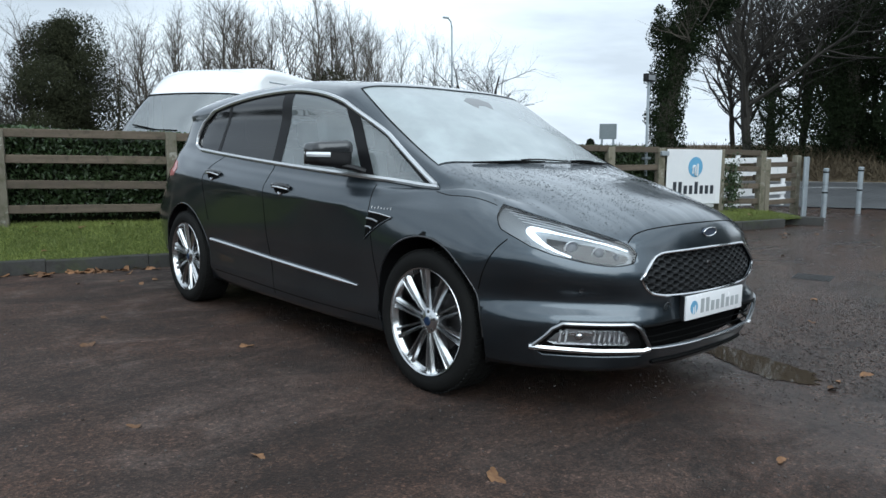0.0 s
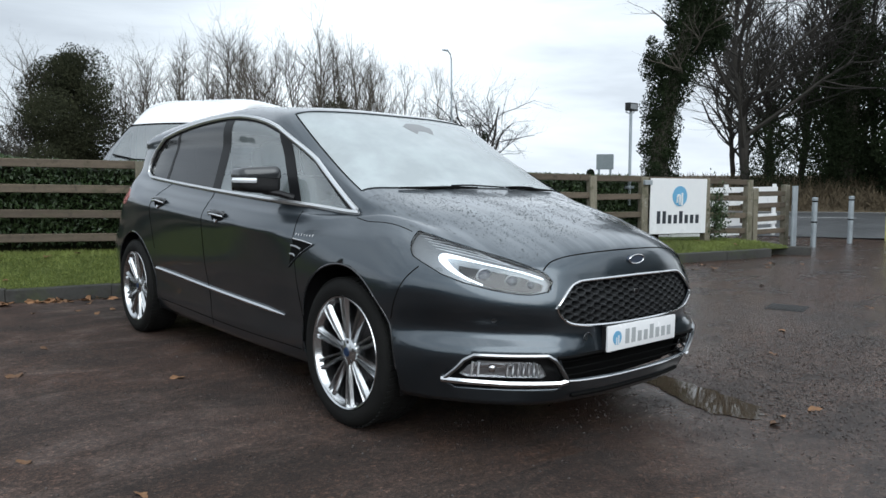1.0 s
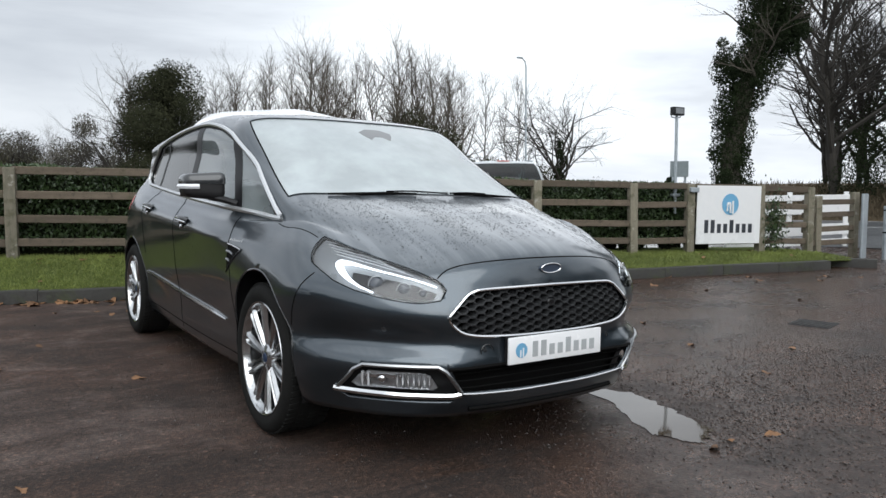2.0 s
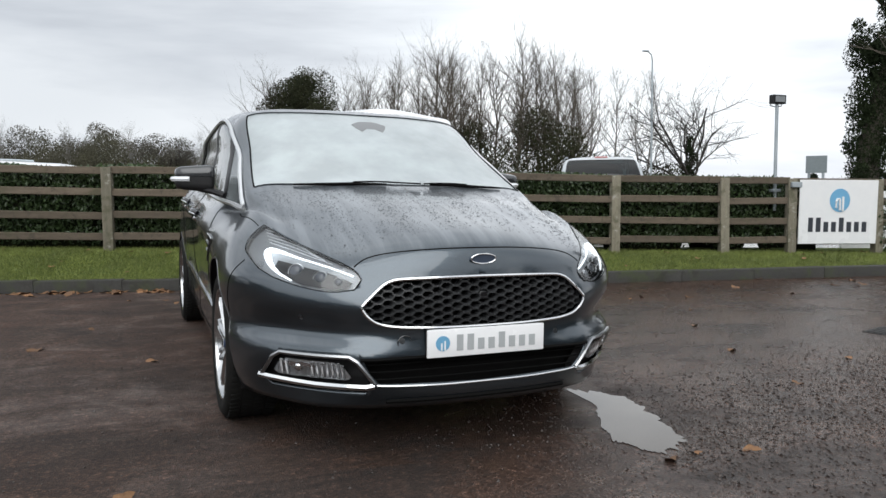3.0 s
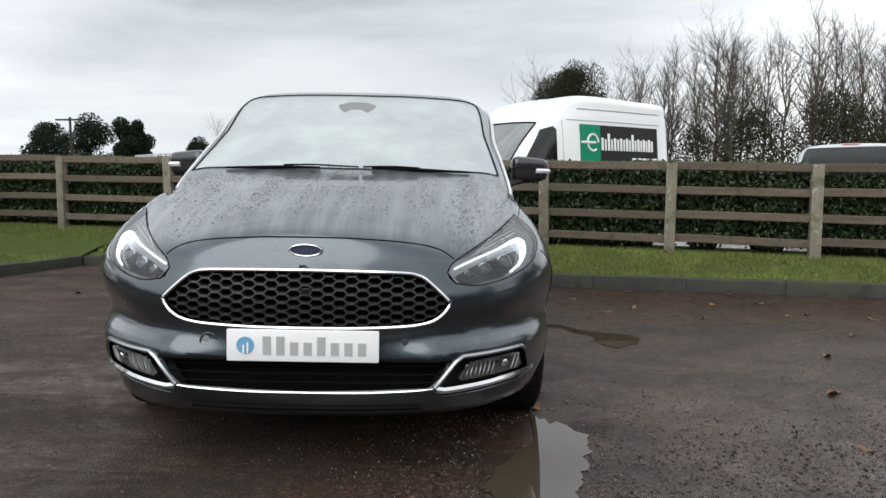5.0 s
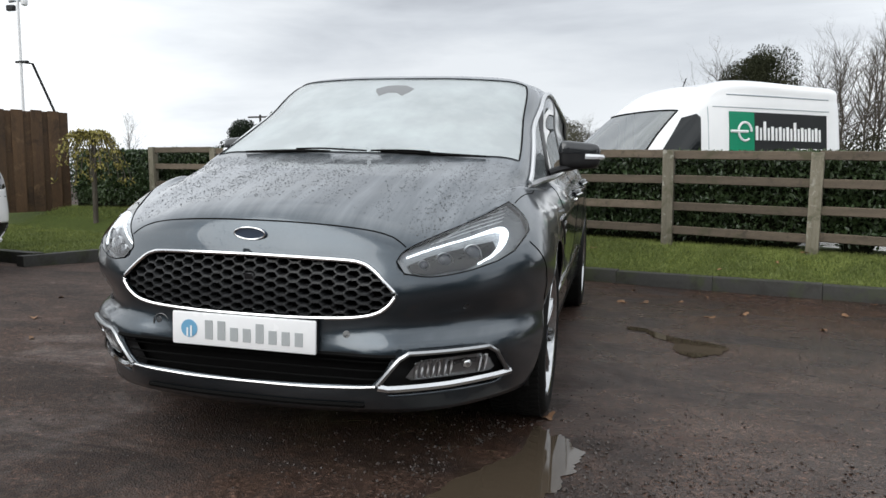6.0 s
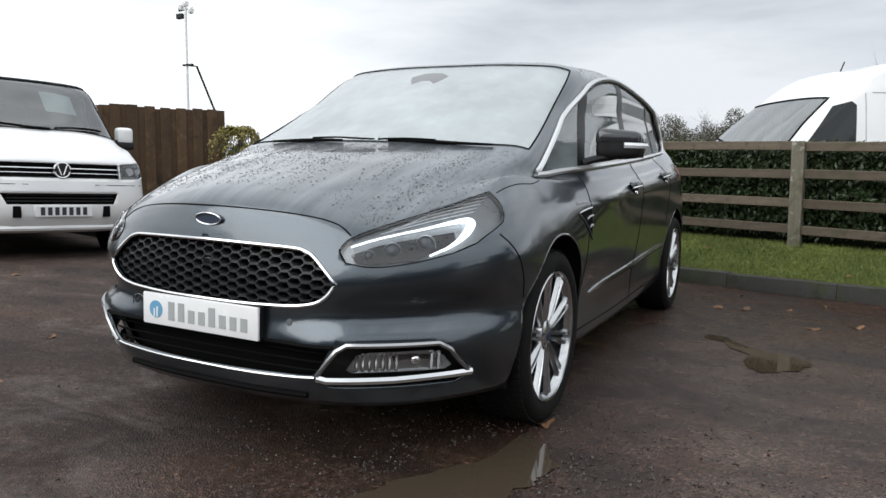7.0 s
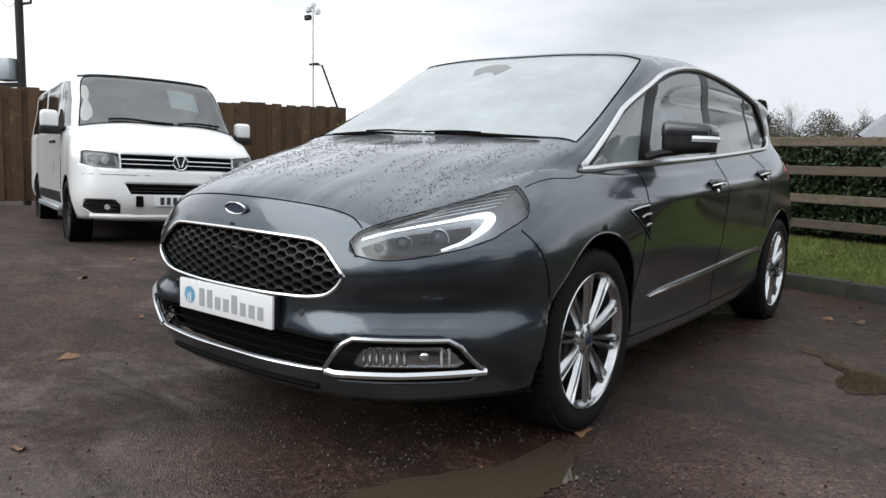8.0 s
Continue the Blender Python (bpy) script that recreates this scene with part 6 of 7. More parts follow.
put(broad, 8.8, 44.2, 1.2, 200, 1.02)
put(upright2, 7.2, 43.5, 0, 30, 8.0 / 9.5)
put(upright, 10.4, 44.0, 0, 130, 8.0 / 9.5)
for k, (x, y, h, w) in enumerate(((-9.9, 37.4, 5.4, 3.6), (-8.6, 37.9, 5.0, 3.4), (-10.8, 40.2, 5.4, 3.0), (-9.6, 40.6, 5.6, 2.6), (-17.4, 38.0, 4.9, 2.2), (-15.2, 44.1, 3.9, 3.0), (-20.7, 36.3, 4.5, 4.0), (-19.2, 38.1, 4.9, 4.0), (-17.6, 40.6, 5.2, 2.4), (-9.0, 41.1, 5.4, 2.2), (26.4, 19.5, 1.5, .9))):
    con = leaf_mass("conifer", "dark conifer in the distance", "tree", clumps_for(60 + k, (x, y, 0), h * .95, w, 18, 1.15), 15000, .15 if h > 3.5 else .09, m_conifer, 60 + k, group="distant conifers")
    part("trunk", tube_bm([(x, y, -.2), (x, y, h * .5), (x, y, h * .9)], lambda f: .14 * (1 - .8 * f), 6), m_bark, con)
# hazy scrub all along the skyline, right round the yard
scrub = []
sr = random.Random(77)
for k in range(330):
    a = 42 + 123 * k / 330
    d = sr.uniform(52, 66)
    tall = 1.6 + 3.3 * math.exp(-((a - 91) / 9) ** 2) + 1.0 * smooth(88, 100, a)
    top = tall * sr.uniform(.35, 1.0)
    r = min(1.5, .45 + .28 * top) * sr.uniform(.7, 1.1)
    scrub.append((d * math.cos(radians(a)), d * math.sin(radians(a)), top - r * .6, r, sr.uniform(.8, 1.2)))
    if top > 2.2:
        scrub.append((d * math.cos(radians(a)), d * math.sin(radians(a)), top * .4, r * 1.2, 1.2))
leaf_mass("distant_scrub", "hazy brown scrub and hedges along the skyline", "scrub", scrub, 150000, .13, m_olive, 70, kind="stuff")
for k, (a, d, h) in enumerate(((84, 56, 5.6), (86.5, 54, 5.2), (89, 58, 6.0), (91, 55, 5.6), (93.5, 57, 6.0), (96, 55, 5.4), (98.5, 58, 5.4), (101, 56, 4.8), (87.8, 60, 6.0))):
    put(pale if k % 2 else broad, d * math.cos(radians(a)), d * math.sin(radians(a)), 0, 83 * k, h / (9.5 if k % 2 else 7.0))
m_brush = varied("olive_brown_brush", (0.036, 0.036, 0.022), (0.090, 0.084, 0.052), 0.5, 0.9, 1.0)
# copse brown lifted towards the distance haze
m_copse = varied("haze_tinted_brown_copse", (0.052, 0.049, 0.036), (0.105, 0.097, 0.073), 0.6, 0.9, 1.0)
copse = []
for k in range(130):
    a = 79 + 27 * k / 130
    d = sr.uniform(56, 68)
    rise = 6.5 + .9 * math.sin(a * 1.3) + .6 * math.sin(a * 3.7) - max(0, a - 98) * .28
    z = rise * sr.uniform(.15, .80)
    copse.append((d * math.cos(radians(a)), d * math.sin(radians(a)), z, sr.uniform(.7, 1.25), sr.uniform(.8, 1.2)))
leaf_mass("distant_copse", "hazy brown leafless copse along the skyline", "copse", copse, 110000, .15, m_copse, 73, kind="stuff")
band = []
for k in range(90):
    a = radians(92.5 + 13 * k / 90)
    d = sr.uniform(46, 56)
    crest = 3.4 + 1.1 * math.sin(k * .23) + .7 * math.sin(k * .71 + 1)
    for f in (.25, .6, .9):
        band.append((d * math.cos(a), d * math.sin(a), crest * f, sr.uniform(.55, 1.0), sr.uniform(.8, 1.1)))
leaf_mass("distant_hedgerow", "dark hedgerow trees on the skyline", "hedgerow", band, 90000, .11, m_brush, 74, kind="stuff")
thick = [(x, y, z, r, .9) for x, y, z, r in ((14, 40, 1.5, 2.6), (17, 37.5, 1.6, 2.6), (19.5, 34.5, 1.7, 2.6), (21.5, 31.5, 1.5, 2.2), (23.5, 30, 1.2, 1.9), (12, 44, 1.6, 2.6), (26, 29, .9, 1.8), (17.8, 36.2, 4.0, 1.3), (20.3, 33.0, 4.4, 1.5), (21.2, 31.8, 3.2, 1.6), (15.6, 39.2, 3.6, 1.0))]
leaf_mass("bramble_thicket", "brown-green thicket with ivy under the bare trees", "thicket", thick, 50000, .16, m_thicket, 71, kind="stuff")
# unseen trees added behind the camera, their height set to darken the car's reflections
ring = []
for k in range(150):
    a = radians(168 + 178 * k / 150)
    d = 26 + 3 * math.sin(k * 1.7)
    tall = (4.2 + 2.2 * math.sin(k * 2.9) ** 2 + 1.2 * math.sin(k * .31)) * (.40 + .60 * smooth(62, 92, k))
    for z in (1.2, .5 * tall, tall):
        ring.append((d * math.cos(a), d * math.sin(a), z, 2.0, 1.1))
leaf_mass("unseen_reflection_trees", "unseen dark evergreens added behind the camera to darken reflections", "trees", ring, 110000, .42, m_conifer, 72, kind="stuff")

# small weeping tree with yellow-green leaves near the board fence
weep = thing("weeping_tree", Matrix.Identity(4), "small weeping tree with yellowing leaves", "tree")
part("trunk", tube_bm([(-7.0, 6.9, .3), (-7.0, 6.9, 1.2), (-6.98, 6.9, 1.62)], .04, 8), m_bark, weep)
wr = np.random.default_rng(9)
bm = bmesh.new()
pts = []
for k in range(46):
    a, reach, drop = wr.uniform(0, math.tau), wr.uniform(.25, .62), wr.uniform(.25, .85)
    line = [Vector((-7.0 + math.cos(a) * reach * f, 6.9 + math.sin(a) * reach * f, 1.62 + .22 * math.sin(f * 2.2) - drop * f ** 2.4)) for f in [i / 8 for i in range(9)]]
    add_tube(bm, line, .007, 3, caps=False)
    pts += [line[i] + Vector(wr.normal(0, .025, 3)) for i in range(2, 9) for _ in range(9)]
part("branch", bm, m_bark, weep)["kind"] = "stuff"
m_yellow_leaf = varied("yellowing_leaf", (0.16, 0.15, 0.035), (0.34, 0.28, 0.07), 6, 0.6, 0.7)
scatter("leaves", np.array(pts), wr.uniform(.04, .075, len(pts)), random_turns(wr, len(pts), .9), m_yellow_leaf, weep)["kind"] = "stuff"

# ---- other vehicles ----
m_vw_glass = glass("dark_van_glass", (0.50, 0.58, 0.58), 0.10, 0.03, 0.06)
# whitening here is sky reflection put into the screen's colour
m_hire_screen = glass("pale_van_screen", (0.42, 0.49, 0.51), 0.18, 0.04, 0.16)
m_van_white = varied("white_van_paint", (0.86, 0.87, 0.88), (0.90, 0.90, 0.90), 0.8, 0.16, 0.22)
m_van_white.node_tree.nodes["Principled BSDF"].inputs["Coat Weight"].default_value = 0.6
m_paper = material("white_paper", (0.84, 0.86, 0.88), 0.7)
m_green = material("green_livery_panel", (0.0, 0.22, 0.11), 0.35)
m_livery = material("black_livery_panel", (0.012, 0.013, 0.014), 0.35)
m_suv = material("silver_car_paint", (0.55, 0.58, 0.60), 0.25, 0.4)
m_suv.node_tree.nodes["Principled BSDF"].inputs["Coat Weight"].default_value = 1.0

VAN = []
VAN.append(("underside", (0, .45, .76, .88, .92, .92, .92, .92, .84, 0), (-.84, -.81, -.62, -.42, 0, .9, 2, 3, 3.70, 3.78), (.27, .27, .27, .27, .27, .27, .27, .27, .3, .3)))
VAN.append(("bumper", (0, .48, .84, .935, .95, .95, .95, .95, .90, 0), (-.93, -.90, -.70, -.43, 0, .9, 2, 3, 3.76, 3.85), (.42, .42, .42, .43, .44, .44, .44, .44, .45, .45)))
VAN.append(("bumper top", (0, .48, .85, .945, .955, .955, .955, .955, .91, 0), (-.93, -.90, -.70, -.42, 0, .9, 2, 3, 3.78, 3.87), (.72, .72, .72, .72, .72, .72, .72, .72, .72, .72)))
VAN.append(("lamps", (0, .48, .83, .93, .953, .953, .953, .953, .91, 0), (-.865, -.835, -.63, -.37, 0, .9, 2, 3, 3.78, 3.86), (.97, .97, .97, .97, .97, .97, .97, .97, .97, .97)))
VAN.append(("bonnet edge", (0, .46, .79, .905, .942, .95, .95, .95, .905, 0), (-.80, -.77, -.57, -.31, .04, .9, 2, 3, 3.77, 3.84), (1.03, 1.03, 1.03, 1.06, 1.09, 1.11, 1.11, 1.11, 1.11, 1.11)))
VAN.append(("belt", (0, .44, .745, .855, .915, .937, .94, .94, .90, 0), (-.26, -.24, -.12, .02, .26, .9, 2, 3, 3.76, 3.82), (1.27, 1.265, 1.23, 1.21, 1.20, 1.21, 1.21, 1.21, 1.21, 1.21)))
VAN.append(("glass", (0, .42, .70, .79, .845, .875, .88, .88, .845, 0), (.10, .12, .20, .30, .46, .95, 2, 3, 3.71, 3.77), (1.56, 1.555, 1.54, 1.52, 1.51, 1.53, 1.54, 1.54, 1.54, 1.54)))
VAN.append(("rail", (0, .40, .64, .715, .765, .80, .81, .81, .775, 0), (.43, .45, .51, .58, .69, 1.02, 2, 3, 3.64, 3.69), (1.84, 1.835, 1.825, 1.815, 1.82, 1.84, 1.85, 1.85, 1.84, 1.84)))
VAN.append(("roof", (0, .36, .53, .59, .635, .66, .67, .67, .63, 0), (.62, .63, .67, .73, .83, 1.1, 2, 3, 3.50, 3.55), (1.90, 1.898, 1.892, 1.89, 1.897, 1.91, 1.92, 1.92, 1.91, 1.90)))
VAN.append(("ridge", (0,) * 10, (.78, .79, .82, .86, .95, 1.2, 2, 2.9, 3.3, 3.35), (1.925, 1.926, 1.928, 1.93, 1.938, 1.95, 1.96, 1.955, 1.94, 1.935)))
hull, TREE, tag_col, tag_row, zone, NET = open_hull(VAN, 26)
van = thing("white_panel_van", Matrix.Translation((-5.51, 2.12, .12)) @ pose(0, 0, 0, 0, 1.2, FENCE_TURN + 88), "white van with black trim parked nose-out by the board fence", "van")
for cy in (0.0, 3.0):
    stamp(circle(cy, .345, .372, 30), OPEN, (1, 2), side_only)
van_side = lambda c: abs(c.x) > .5 and c.z > .9
stamp([(.16, 1.24), (.98, 1.245), (.99, 1.79), (.66, 1.77)], GLASS, (1, 2), van_side)
stamp([(1.08, 1.245), (2.35, 1.245), (2.35, 1.80), (1.08, 1.80)], PRIVACY, (1, 2), van_side)
stamp([(2.45, 1.245), (3.55, 1.245), (3.50, 1.80), (2.45, 1.80)], PRIVACY, (1, 2), van_side)
van_nose = lambda c: c.y < .0 and c.z < 1.2
VAN_GRILLE = [(-.56, .80), (.56, .80), (.56, .94), (-.56, .94)]
VAN_SLOT = [(-.48, .545), (.48, .545), (.53, .65), (-.53, .65)]
stamp(VAN_GRILLE, OPEN, (0, 2), van_nose)
stamp(VAN_SLOT, OPEN, (0, 2), van_nose)
VAN_LAMP = [(.575, .795), (.80, .805), (.895, .84), (.885, .96), (.84, .975), (.575, .945)]
VAN_FOG = [(.56, .315), (.80, .335), (.88, .395), (.87, .485), (.62, .485), (.57, .435)]
for s in (1, -1):
    stamp([(s * a, b) for a, b in VAN_LAMP], LAMP, (0, 2), van_nose)
    stamp([(s * a, b) for a, b in VAN_FOG], OPEN, (0, 2), van_nose)
for f in hull.faces:
    if f[zone] == 0 and 5.06 < f[tag_row] < 6.96 and f[tag_col] < 2.75:
        f[zone] = SCREEN
zone_mesh((0,), "body", m_van_white, parent=van).modifiers.new("thickness", "SOLIDIFY").thickness = .01
zone_mesh((SCREEN,), "windscreen", m_vw_glass, .0015, parent=van)
strip("screen_seal", zone_edge(SCREEN, lambda c: True), .009, m_gap, van, True, sides=5)
for s in (1, -1):
    pick = lambda c, s=s: c.x * s > 0
    zone_mesh((GLASS,), "door_window", m_vw_glass, -.004, "", pick, van)
    zone_mesh((PRIVACY,), "side_window", m_privacy, -.004, "dark side window", lambda c, s=s: c.x * s > 0 and c.y < 2.4, van)
    zone_mesh((PRIVACY,), "side_window", m_privacy, -.004, "dark side window", lambda c, s=s: c.x * s > 0 and c.y >= 2.4, van)
    lamp = new("headlamp")
    lamp.parent = van
    zone_mesh((LAMP,), "headlamp_lens", m_lens, .001, "", pick, lamp)
    zone_mesh((LAMP,), "headlamp_bezel", m_lamp_grey, -.03, "", pick, lamp)
    at = lambda x, z, out, s=s: behind(s * x, z, out)
    part("lamp_tray", patch([(.60, .82), (.78, .83), (.84, .86), (.83, .93), (.62, .925)], at, -.024, 0), m_gunmetal, lamp)
    for x, r in ((.69, .042), (.79, .030)):
        strip("projector", [at(x, .875, -.026), at(x, .875, -.010)], r, m_reflector, lamp, sides=16)
    strip("bumper_seam", [at(x, .735, .0005) for x in (.30, .45, .60, .72, .82, .88)], .0035, m_gap, van, sides=5)
    part("fog_grille", patch(VAN_FOG, at, -.03, 0), m_black, van)
    for k in range(4):
        strip("fog_slat", [at(.60, .355 + .035 * k, -.012), at(.86, .365 + .035 * k, -.012)], .008, m_black, van)
    strip("fog_bulb", [at(.68, .41, -.025), at(.68, .41, -.012)], .028, m_reflector, van, sides=14)
    mirror = part("door_mirror", box_bm(min(s * .98, s * 1.16), max(s * .98, s * 1.16), .26, .42, 1.215, 1.41, bevel=.055, segments=4), m_van_white, van)
    part("mirror_foot", box_bm(min(s * .95, s * 1.165), max(s * .95, s * 1.165), .25, .41, 1.15, 1.24, bevel=.03, segments=2), m_black, mirror, "black mirror base")
    part("mirror_arm", tube_bm([(s * .90, .30, 1.20), (s * 1.0, .33, 1.24)], .035, 8), m_black, mirror)
    bm = box_bm(min(s * .955, s * .985), max(s * .955, s * .985), .5, 2.55, .30, .36, bevel=.012)
    part("side_step", bm, m_galv, van)
    part("side_trim", box_bm(min(s * .945, s * .962), max(s * .945, s * .962), .45, 2.6, .40, .52, bevel=.006), m_black, van)
    for y in (.95, 1.2):
        part("door_handle", box_bm(min(s * .95, s * .985), max(s * .95, s * .985), y - .08, y + .08, 1.075, 1.105, bevel=.01), m_black, van)
    strip("door_gap", [on_side(y, z, 0, s) for y, z in ((1.03, 1.24), (1.03, .8), (1.0, .45))], .004, m_gap, van)
    strip("door_gap", [on_side(y, z, 0, s) for y, z in ((.30, 1.2), (.36, .9), (.40, .55))], .004, m_gap, van)
    strip("lamp_bar", [at(.575, .87, .0), at(.60, .94, .0)], .004, m_gap, van)
# near-black sheets painted as shade behind the van's grille and slot
part("grille_backing", patch(VAN_GRILLE, behind, -.035, 0), m_gap, van)
part("slot_backing", patch(VAN_SLOT, behind, -.05, 0), m_gap, van)
for z in (.802, .845, .892, .938):
    strip("grille_bar", [behind(x, z, -.006) for x in [-.56 + .112 * i for i in range(11)]], .0095, m_gloss_black if z in (.802, .938) else m_chrome, van, flat=.6)
for z in (.575, .605, .635):
    strip("slot_bar", [behind(x, z, -.02) for x in [-.48 + .096 * i for i in range(11)]], .009, m_black, van, flat=.7)
c0 = behind(0, .872, .012)
emblem = part("round_emblem", tube_bm([c0 + Vector((.072 * math.cos(a), 0, .072 * math.sin(a))) for a in [k * math.tau / 32 for k in range(32)]], .011, 8, True), m_chrome, van, "round chrome emblem")
bm = bmesh.new()
add_lathe(bm, [(0, .0), (.066, .0)], 28, "x")
bmesh.ops.transform(bm, matrix=Matrix.Translation(c0) @ pose(0, 0, 0, 0, 0, -90), verts=bm.verts)
part("emblem_disc", bm, m_paint_dark, emblem)
for sx in (1, -1):
    strip("emblem_bar", [c0 + Vector((sx * .045, -.006, .05)), c0 + Vector((sx * .012, -.006, -.045))], .008, m_chrome, emblem)
plate2 = part("number_plate", box_bm(-.26, .26, -.958, -.945, .425, .535, bevel=.005), m_plate, van, "white number plate with dark bars")
letter_bars(plate2, -.22, .22, .442, .518, -.958, m_ink, (1.0,) * 7, thick=.6)
part("front_lip", tube_bm([behind(x, .315, -.01) for x in [-.80 + .16 * i for i in range(11)]], .04, 8, flat=.8), m_van_white, van)
for sx in (-.40, .40):
    part("bumper_vent", box_bm(sx - .035, sx + .035, -.945, -.90, .42, .53, bevel=.006), m_gap, van)
paper = bmesh.new()
paper_rows = [[paper.verts.new(on_top(.15 + .105 * i, .05 + .125 * j, -.010)) for i in range(4)] for j in range(3)]
for a, b in zip(paper_rows, paper_rows[1:]):
    for i in range(3):
        paper.faces.new((a[i], a[i + 1], b[i + 1], b[i]))
part("screen_paper", paper, m_paper, van, "white price sheet behind the screen")
edge = [on_line(7.25, .25 * k) for k in range(16)]
strip("roof_edge", [Vector((-p.x, p.y, p.z + .006)) for p in edge[::-1]] + [p + Vector((0, 0, .006)) for p in edge[1:]], .013, m_black, van, label="black edge of the roof")
part("dashboard", box_bm(-.72, .72, -.10, .45, .95, 1.22, bevel=.05), m_trim_dark, van)
for x in (-.42, .42):
    part("van_seat", box_bm(x - .24, x + .24, .95, 1.1, .8, 1.62, bevel=.06, segments=2), m_trim_dark, van)
part("cabin_back", box_bm(-.85, .85, 2.9, 2.94, .4, 1.8), m_trim_dark, van)
part("underbody", box_bm(-.80, .80, -.6, 3.6, .26, .32), m_gap, van)
for pts in ([(-.55, -.13), (-.2, -.205), (.1, -.225)], [(.15, -.215), (.40, -.17), (.64, -.09)]):
    strip("wiper", [on_top(x, y, .02) for x, y in curve(pts, 6)], .012, m_gap, van)


def plain_wheel(parent_van, x, y, r, sign, rim_mat):
    wheel = new("wheel")
    wheel.parent = parent_van
    wheel.matrix_local = pose(x, y, r) @ (Matrix.Identity(4) if sign > 0 else pose(0, 0, 0, 0, 0, 180))
    part("tyre", lathe_bm([(r * .70, .08), (r * .78, .11), (r * .92, .11), (r * .985, .09), (r, .04), (r, -.06), (r * .95, -.1), (r * .7, -.1)], 40), m_tyre, wheel)
    part("rim", lathe_bm([(.0, .055), (.05, .06), (.07, .05), (r * .55, .035), (r * .66, .06), (r * .72, .085), (r * .72, -.05)], 40), rim_mat, wheel)
    for k in range(10):
        a = k * math.tau / 10
        bm = box_bm(.045, .068, -.018, .018, .05, r * .68, bevel=.006)
        bmesh.ops.rotate(bm, verts=bm.verts, cent=(0, 0, 0), matrix=Matrix.Rotation(a, 3, "X"))
        part("spoke", bm, rim_mat, wheel)


for sx in (1, -1):
    for wy in (0, 3.0):
        plain_wheel(van, sx * .84, wy, .335, sx, m_black)
        bm = bmesh.new()
        add_lathe(bm, [(.374, -.11), (.374, .10)], 36, "x")
        bmesh.ops.translate(bm, verts=bm.verts, vec=(sx * .84, wy, .345))
        part("wheel_arch_liner", bm, m_gap, van)
hull.free()

# high-roofed hire van beyond the hedge
HIRE = []
HIRE.append(("underside", (0, .5, .85, .95, .96, .96, .96, .90, 0), (-.9, -.87, -.65, -.4, .1, 1.2, 3.2, 3.75, 3.8), (.3,) * 9))
HIRE.append(("bumper", (0, .52, .88, .98, .99, .99, .99, .95, 0), (-1.0, -.97, -.72, -.42, .1, 1.2, 3.2, 3.80, 3.85), (.6,) * 9))
HIRE.append(("lamps", (0, .50, .86, .97, .99, .99, .99, .95, 0), (-.92, -.88, -.66, -.38, .1, 1.2, 3.2, 3.80, 3.85), (.98,) * 9))
HIRE.append(("bonnet edge", (0, .48, .82, .93, .98, .985, .985, .95, 0), (-.78, -.75, -.52, -.28, .12, 1.2, 3.2, 3.80, 3.85), (1.12, 1.12, 1.12, 1.13, 1.15, 1.2, 1.2, 1.2, 1.2)))
HIRE.append(("belt", (0, .46, .78, .89, .955, .975, .98, .94, 0), (-.22, -.19, -.06, .1, .36, 1.2, 3.2, 3.79, 3.84), (1.36, 1.355, 1.33, 1.31, 1.30, 1.4, 1.4, 1.4, 1.4)))
HIRE.append(("glass", (0, .44, .74, .83, .895, .945, .95, .915, 0), (.22, .24, .32, .44, .62, 1.25, 3.2, 3.77, 3.82), (1.69, 1.685, 1.67, 1.66, 1.68, 1.82, 1.85, 1.85, 1.85)))
HIRE.append(("cab roof", (0, .43, .69, .775, .845, .905, .915, .885, 0), (.62, .64, .70, .80, .95, 1.35, 3.2, 3.75, 3.80), (2.00, 1.995, 1.985, 1.98, 2.01, 2.17, 2.19, 2.19, 2.19)))
HIRE.append(("rail", (0, .42, .64, .715, .775, .82, .83, .81, 0), (1.05, 1.06, 1.12, 1.2, 1.32, 1.6, 3.2, 3.72, 3.77), (2.31, 2.305, 2.29, 2.29, 2.32, 2.41, 2.41, 2.40, 2.40)))
HIRE.append(("ridge", (0,) * 9, (1.35, 1.36, 1.4, 1.46, 1.55, 1.8, 3.1, 3.5, 3.55), (2.42, 2.42, 2.425, 2.43, 2.445, 2.47, 2.47, 2.46, 2.45)))
hull, TREE, tag_col, tag_row, zone, NET = open_hull(HIRE, 20)
hx, hy = Vector((.90, 7.80)), math.degrees(math.atan2(10.2 - 8.2, 4.9 - 2.2))
hire = thing("hire_van", Matrix.Translation((hx.x, hx.y, .0)) @ pose(0, 0, 0, 0, 0, hy - 90), "white high-roofed hire van with green and black side panel", "van")
stamp([(.36, 1.38), (1.02, 1.38), (1.04, 1.88), (.98, 1.93), (.76, 1.87)], GLASS, (1, 2), lambda c: abs(c.x) > .5 and c.z > 1.2)
for f in hull.faces:
    if f[zone] == 0 and 4.05 < f[tag_row] < 5.95 and f[tag_col] < 2.75:
        f[zone] = SCREEN
zone_mesh((0,), "body", m_van_white, parent=hire)
zone_mesh((SCREEN,), "windscreen", m_hire_screen, -.002, parent=hire)
strip("screen_seal", zone_edge(SCREEN, lambda c: True), .013, m_gap, hire, True, sides=5)
part("bulkhead", box_bm(-.85, .85, 1.25, 1.29, .5, 2.2), m_trim_dark, hire)
part("dashboard", box_bm(-.75, .75, .0, .5, 1.0, 1.30, bevel=.05), m_trim_dark, hire)
